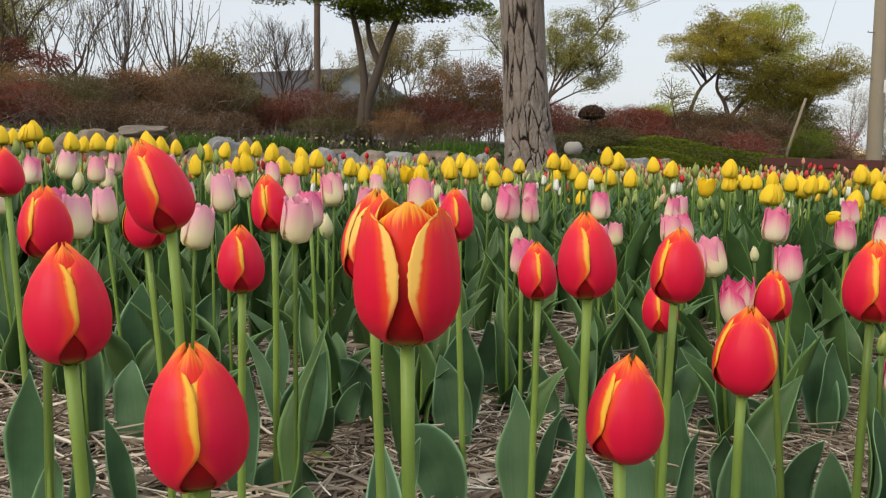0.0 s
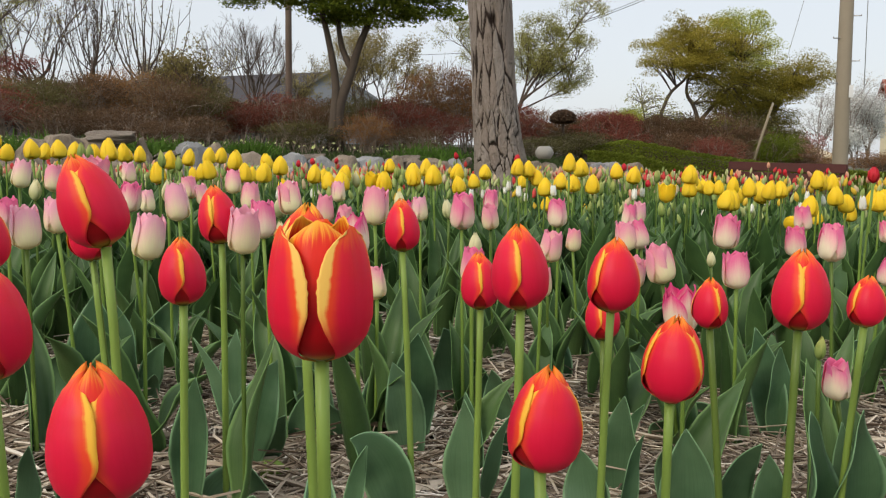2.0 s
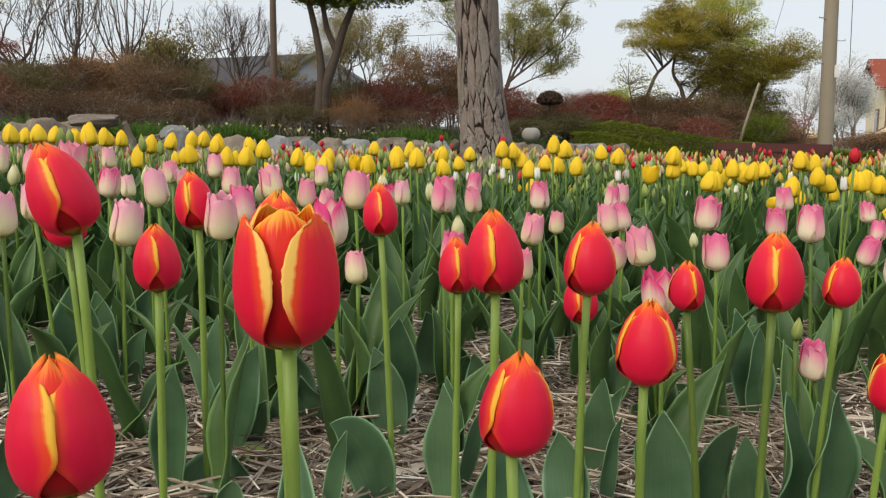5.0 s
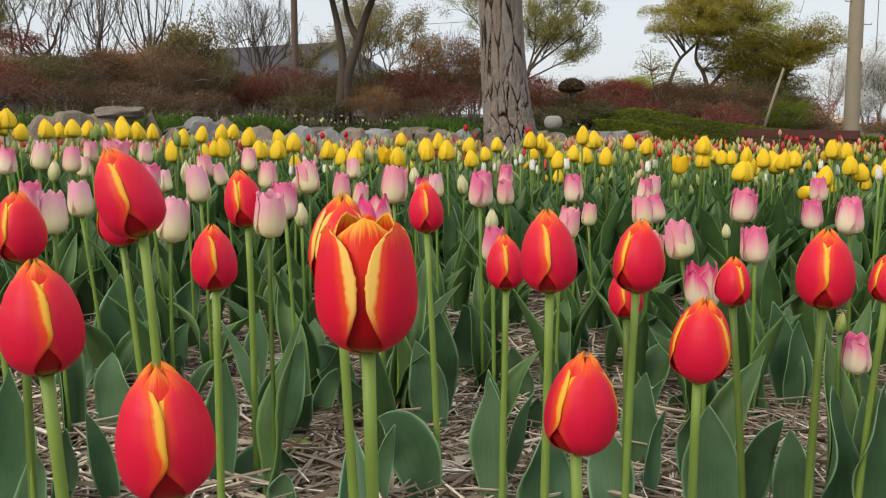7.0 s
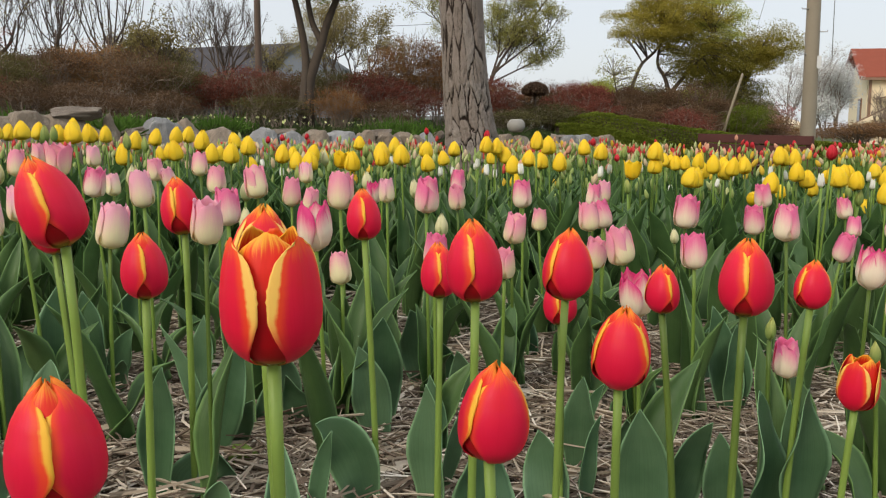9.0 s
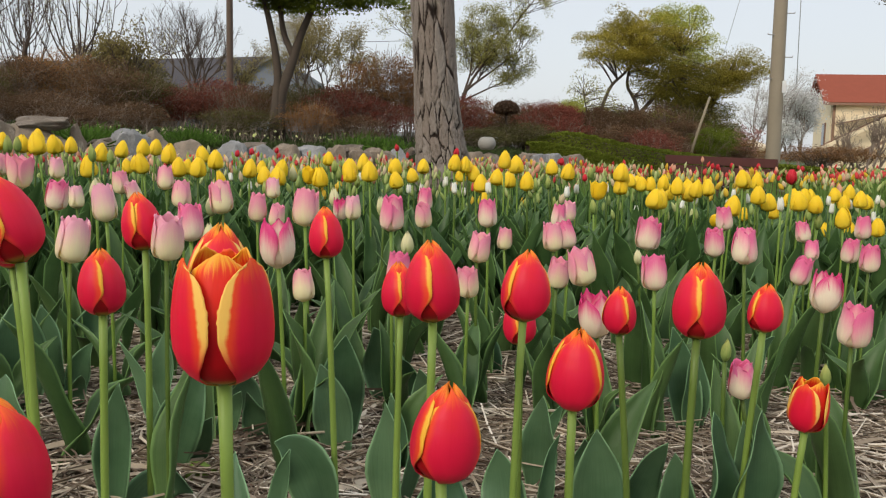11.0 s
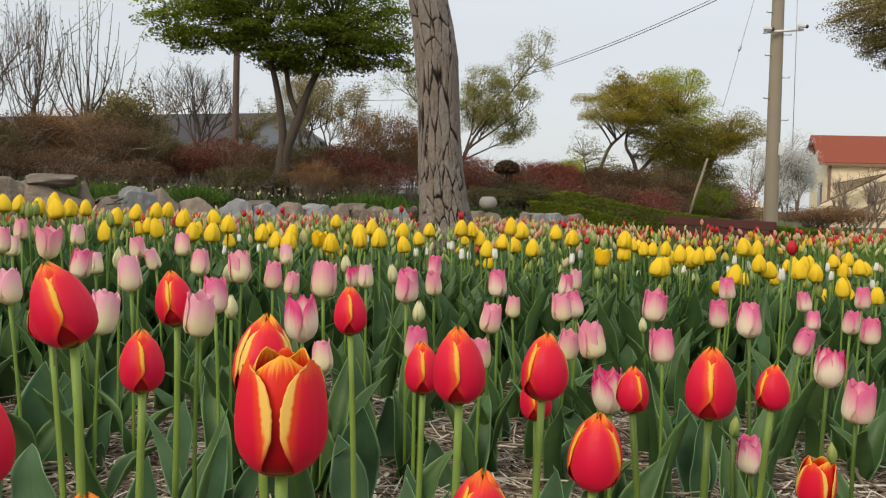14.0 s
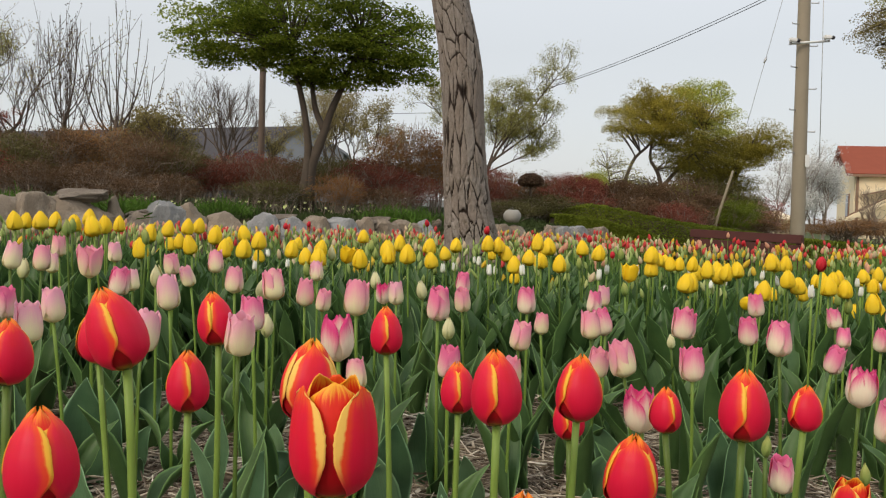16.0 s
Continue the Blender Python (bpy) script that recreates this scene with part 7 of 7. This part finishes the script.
bench = empty("bench", pose(0, 0, 0), "dark red-brown wooden bench facing away at the bed's far edge", "bench")
bl, br = Vector((2.93, 7.62, 0.515)), Vector((3.50, 6.58, 0.492))
side = (br - bl).normalized()
back = Vector((-side.y, side.x, 0)) * -1
for k in range(3):
    plank("back_board", bl - Vector((0, 0, 0.088 * k)), br - Vector((0, 0, 0.088 * k)), 0.076, 0.028, M_BENCH, bench)
for k in range(3):
    o = Vector((-side.y, side.x, 0)) * (0.10 + 0.12 * k)
    o = o if o.y > 0 else -o
    plank("seat_board", bl + o - Vector((0, 0, 0.27)), br + o - Vector((0, 0, 0.27)), 0.03, 0.10, M_BENCH, bench)
for u in (0.04, 0.5, 0.96):
    p = bl.lerp(br, u)
    o = Vector((-side.y, side.x, 0))
    o = o if o.y > 0 else -o
    g = ground_z(p.x, p.y)
    v, f = box(p.x + o.x * 0.03, p.y + o.y * 0.03, (p.z - 0.02 + g) / 2, 0.05, 0.05, p.z - 0.02 - g, 0.006, 0.5)
    link_mesh("back_post", v, f, M_BENCH, bench, smooth=False)
    v, f = box(p.x + o.x * 0.33, p.y + o.y * 0.33, (p.z - 0.30 + g) / 2, 0.05, 0.05, p.z - 0.30 - g, 0.006, 0.5)
    link_mesh("leg", v, f, M_BENCH, bench, smooth=False)

POLE = [(6.25, 12, -0.25), (6.235, 12, 0.47), (6.215, 12, 2.2), (6.20, 12, 3.96), (6.18, 12, 7.2)]
utility_pole = empty("utility_pole", pose(0, 0, 0), "tall grey-brown concrete utility pole with cameras and step bolts", "pole")
v, f = tube(POLE, [0.112, 0.107, 0.098, 0.088, 0.072], 24)
link_mesh("shaft", v, f, M_CONCRETE, utility_pole)


def pole_x(z):
    return np.interp(z, [p[2] for p in POLE], [p[0] for p in POLE])


for k in range(14):
    z = 1.35 + 0.32 * k
    sgn = -1 if k % 2 else 1
    v, f = tube([(pole_x(z) + sgn * 0.09, 11.97, z), (pole_x(z) + sgn * 0.20, 11.95, z), (pole_x(z) + sgn * 0.20, 11.95, z + 0.02)], 0.008, 6)
    link_mesh("step_bolt", v, f, M_METAL, utility_pole)
v, f = tube([(pole_x(1) + 0.25, 11.9, 1.6), (pole_x(3) + 0.25, 11.9, 3.2), (pole_x(6) + 0.2, 11.9, 6.5)], 0.0055, 6)
link_mesh("conduit", v, f, M_METAL, utility_pole)
v, f = tube([(5.93, 11.88, 3.27), (6.20, 11.86, 3.30), (6.55, 11.88, 3.34)], 0.018, 8)
link_mesh("cross_arm", v, f, M_WHITE_CASE, utility_pole)
v, f = box(pole_x(1.6) + 0.06, 11.885, 1.55, 0.06, 0.012, 0.18, 0.002)
link_mesh("marker_plate", v, f, M_WHITE_CASE, utility_pole, smooth=False)
for x, z, aim, mat in ((5.97, 3.325, 1, M_WHITE_CASE), (6.50, 3.385, 1, M_WHITE_CASE)):
    cam_part = link_mesh("security_camera", *box(x, 11.84, z, 0.12, 0.06, 0.06, 0.014), mat, utility_pole, "boxy security camera on the cross arm", smooth=False)
    v, f = tube([(x + aim * 0.07, 11.84, z), (x + aim * 0.10, 11.84, z - 0.01)], [0.03, 0.026], 12)
    link_mesh("lens_hood", v, f, M_DARK, cam_part)
    v, f = box(x - aim * 0.03, 11.86, z - 0.045, 0.03, 0.03, 0.05, 0.004)
    link_mesh("bracket", v, f, M_METAL, cam_part, smooth=False)


def wire(label, a, b, sag, rad, mat=None):
    a, b = np.array(a), np.array(b)
    pts = [a + (b - a) * t - np.array([0, 0, sag * 4 * t * (1 - t)]) for t in np.linspace(0, 1, 24)]
    v, f = tube(pts, rad, 5)
    ob = link_mesh("overhead_wire", v, f, mat or M_DARK)
    tagged(ob, label, "wire", "overhead wires")


wire("thin black overhead wire from the pole", (6.19, 12, 4.28), (3.73, 18.50, 3.64), 0.10, 0.0055)
wire("thin black overhead wire from the pole", (6.19, 12, 4.235), (3.67, 18.50, 3.58), 0.11, 0.0065)
wire("thin grey wire slanting down from the pole behind the trees", (6.18, 12, 5.2), (5.87, 13.20, 2.04), 0.0, 0.004, M_METAL)
wire("thin far wire between the trees", (-2.5, 22, 3.25), (2.5, 22, 3.45), 0.05, 0.006)
insul = link_mesh("wire_insulator", *tube([(5.93, 12.60, 3.22), (5.91, 12.60, 3.17), (5.89, 12.60, 3.12)], [0.010, 0.022, 0.010], 8), M_METAL)
tagged(insul, "small grey insulator on the slanting wire", "insulator")

stake = link_mesh("wooden_stake", *tube([(4.47, 11, 0.25), (4.61, 11, 0.78), (4.77, 11, 1.31)], [0.019, 0.018, 0.016], 9), M_WOOD)
tagged(stake, "leaning weathered wooden stake behind the hedge", "stake")
post = link_mesh("tree_trunk", *tube([(-1.66, 11, 0.5), (-1.66, 11, 1.22), (-1.65, 11, 2.64), (-1.62, 11, 3.6)], [0.050, 0.046, 0.040, 0.034], 10), M_POST)
tagged(post, "straight brown bare trunk rising through the shrubs", "tree trunk")


# ---------------------------------------------------------------- buildings beyond
def slab(name, pts, thick, mat, parent):
    """A flat plate from four corners, with thickness."""
    p = np.array(pts, float)
    nrm = np.cross(p[1] - p[0], p[2] - p[0])
    nrm /= np.linalg.norm(nrm)
    v = np.concatenate([p, p - nrm * thick])
    n = len(p)
    f = [tuple(range(n)), tuple(range(2 * n - 1, n - 1, -1))] + [(k, k + n, (k + 1) % n + n, (k + 1) % n) for k in range(n)]
    return link_mesh(name, v, f, mat, parent, smooth=False)


HX, HY, HB = 26.48, 45.0, -0.85
ALONG, DEEP = Vector((0.985, -0.17, 0)), Vector((0.36, 0.933, 0))
house = empty("house", pose(0, 0, 0), "cream rendered house with a red tiled gable roof", "house")


def spot(a, d, z):
    """A point of the house: metres along its front, metres deep, height."""
    q = Vector((HX, HY, 0)) + ALONG * a + DEEP * d
    return (q.x, q.y, z + 0.25)


def house_bar(name, a0, a1, d, z0, z1, thick, mat, parent):
    return slab(name, [spot(a0, d, z0), spot(a1, d, z0), spot(a1, d, z1), spot(a0, d, z1)], -thick, mat, parent)


house_bar("wall", 0, 11, 0, HB, 3.42, 0.25, M_RENDER, house)
house_bar("wall", 0, 11, 6.2, HB, 3.42, 0.25, M_RENDER, house)
for a, th in ((0.0, 0.25), (10.75, 0.25)):
    slab("wall", [spot(a, 0.26, HB), spot(a, 6.2, HB), spot(a, 6.2, 3.42), spot(a, 3.2, 4.95), spot(a, 0.26, 3.42)], -th, M_RENDER, house)
roof = slab("roof", [spot(-0.55, -0.55, 3.37), spot(11.5, -0.55, 3.37), spot(11.5, 3.2, 5.24), spot(-0.55, 3.2, 5.24)], 0.16, M_TILE, house)
slab("roof", [spot(-0.55, 7.0, 3.37), spot(-0.55, 3.2, 5.24), spot(11.5, 3.2, 5.24), spot(11.5, 7.0, 3.37)], 0.16, M_TILE, house)
house_bar("fascia", -0.5, 11.4, -0.60, 3.19, 3.33, 0.06, M_TRIM, house)
house_bar("downpipe", 0.0, 0.13, -0.16, HB, 3.24, 0.12, M_TRIM, house)
for k in range(12):
    house_bar("siding_board", 0.2, 10.8, -0.035, 0.10 + 0.26 * k, 0.335 + 0.26 * k, 0.03, M_RENDER, house)
for a, z, w, h in ((0.78, 1.90, 0.62, 0.72), (3.4, 2.0, 1.1, 1.0), (6.2, 2.0, 1.1, 1.0)):
    win = house_bar("window", a, a + w, -0.11, z - h / 2, z + h / 2, 0.07, M_TRIM, house)
    for s in (0.08, 0.54):
        house_bar("pane", a + w * s, a + w * (s + 0.38), -0.13, z - h * 0.42, z + h * 0.42, 0.015, M_PANE, win)
side_win = slab("window", [spot(-0.06, 1.6, 0.9), spot(-0.06, 2.7, 0.9), spot(-0.06, 2.7, 2.3), spot(-0.06, 1.6, 2.3)], -0.055, M_TRIM, house)
slab("pane", [spot(-0.08, 1.75, 1.0), spot(-0.08, 2.55, 1.0), spot(-0.08, 2.55, 2.2), spot(-0.08, 1.75, 2.2)], -0.016, M_PANE, side_win)


def house_beam(name, a0, z0, a1, z1, high, thick, mat, d=-0.5):
    slab(name, [spot(a0, d, z0), spot(a1, d, z1), spot(a1, d, z1 + high), spot(a0, d, z0 + high)], -thick, mat, house)


house_beam("awning", 0.30, 2.22, 4.0, 3.05, 0.16, 0.42, M_RENDER)
house_beam("awning_edge", 0.30, 2.14, 4.0, 2.97, 0.07, 0.44, M_TRIM, -0.52)
house_beam("stair_rail", -0.45, 0.95, 4.0, 3.20, 0.08, 0.08, M_TRIM)
house_beam("stair_stringer", -0.60, 0.62, 4.0, 2.95, 0.26, 0.10, M_RENDER, -0.9)
house_beam("stair_stringer", 0.85, 0.20, 4.0, 1.75, 0.16, 0.10, M_TRIM, -1.1)
for k in range(5):
    a, z = 0.1 + 0.55 * k, 0.98 + 0.28 * k
    house_bar("baluster", a, a + 0.06, -0.48, z, z + 0.30, 0.05, M_TRIM, house)
shed = empty("shed", pose(0, 0, 0), "small cream outbuilding with a pale roof", "shed")
link_mesh("wall", *box(18.6, 40, 0.2, 2.6, 2.0, 1.5, 0.02), M_RENDER, shed, smooth=False)
slab("roof", [(17.1, 38.8, 0.92), (20.1, 38.8, 0.92), (20.1, 41.2, 1.35), (17.1, 41.2, 1.35)], 0.1, M_RENDER, shed)

barn = empty("warehouse", pose(0, 0, 0), "long low warehouse with a dark grey sheet roof", "warehouse")
link_mesh("wall", *box(-13.8, 44, 0.4, 15.8, 7.0, 4.0, 0.05), M_SLATE, barn, smooth=False)
slab("roof", [(-22.0, 40.0, 2.4), (-5.6, 40.0, 2.6), (-4.6, 44.0, 5.22), (-22.0, 44.0, 4.35)], 0.15, M_SLATE, barn)
barn2 = empty("warehouse", pose(0, 0, 0), "pale blue-grey gabled warehouse behind the trees", "warehouse")
v = [(-5.75, 38, 0), (-2.0, 38, 0), (-2.0, 38, 3.45), (-3.85, 38, 4.62), (-5.75, 38, 3.5)]
slab("wall", v, 8.0, M_BLUEROOF, barn2)
slab("roof", [(-5.95, 37.8, 3.42), (-3.85, 37.8, 4.69), (-3.85, 46.2, 4.69), (-5.95, 46.2, 3.42)], 0.1, M_BLUEROOF, barn2)
slab("roof", [(-3.85, 37.8, 4.69), (-1.8, 37.8, 3.40), (-1.8, 46.2, 3.40), (-3.85, 46.2, 4.69)], 0.1, M_BLUEROOF, barn2)
barn3 = empty("warehouse", pose(0, 0, 0), "low far building with a grey roof", "warehouse")
link_mesh("wall", *box(-27, 60, 1.0, 12, 6, 3.0, 0.05), M_SLATE, barn3, smooth=False)
slab("roof", [(-34, 56.5, 2.5), (-20, 56.5, 2.5), (-20, 60, 4.6), (-34, 60, 4.6)], 0.12, M_SLATE, barn3)


def build_far_wood():
    """A low hazy wooded rise along the horizon."""
    n = 90
    v, f = [], []
    for i in range(n):
        a = -1.9 + 3.8 * i / (n - 1)
        x, y = 160 * math.sin(a), 160 * math.cos(a)
        h = 4.0 + 2.5 * noise.noise((i * 0.15, 0, 5)) + 0.8 * noise.noise((i * 0.9, 0, 5))
        h *= 1 - 0.75 * smooth01(0.05, 0.25, a)
        v += [(x, y, -1), (x * 1.03, y * 1.03, h), (x * 1.2, y * 1.2, h * 0.9)]
    for i in range(n - 1):
        for k in range(2):
            f.append((i * 3 + k, (i + 1) * 3 + k, (i + 1) * 3 + k + 1, i * 3 + k + 1))
    tagged(link_mesh("backdrop", v, f, M_HILL), "hazy low wooded rise on the horizon", "hill", kind="structure")


build_far_wood()

pod = link_mesh("fallen_bud", *tube([(-0.205, 1.17, 0.02), (-0.20, 1.172, 0.026), (-0.187, 1.175, 0.03), (-0.172, 1.178, 0.03), (-0.16, 1.18, 0.026), (-0.148, 1.182, 0.022)], [0.004, 0.013, 0.017, 0.015, 0.008, 0.002], 12), M_STEM)
tagged(pod, "small green tulip bud lying on the straw", "bud")
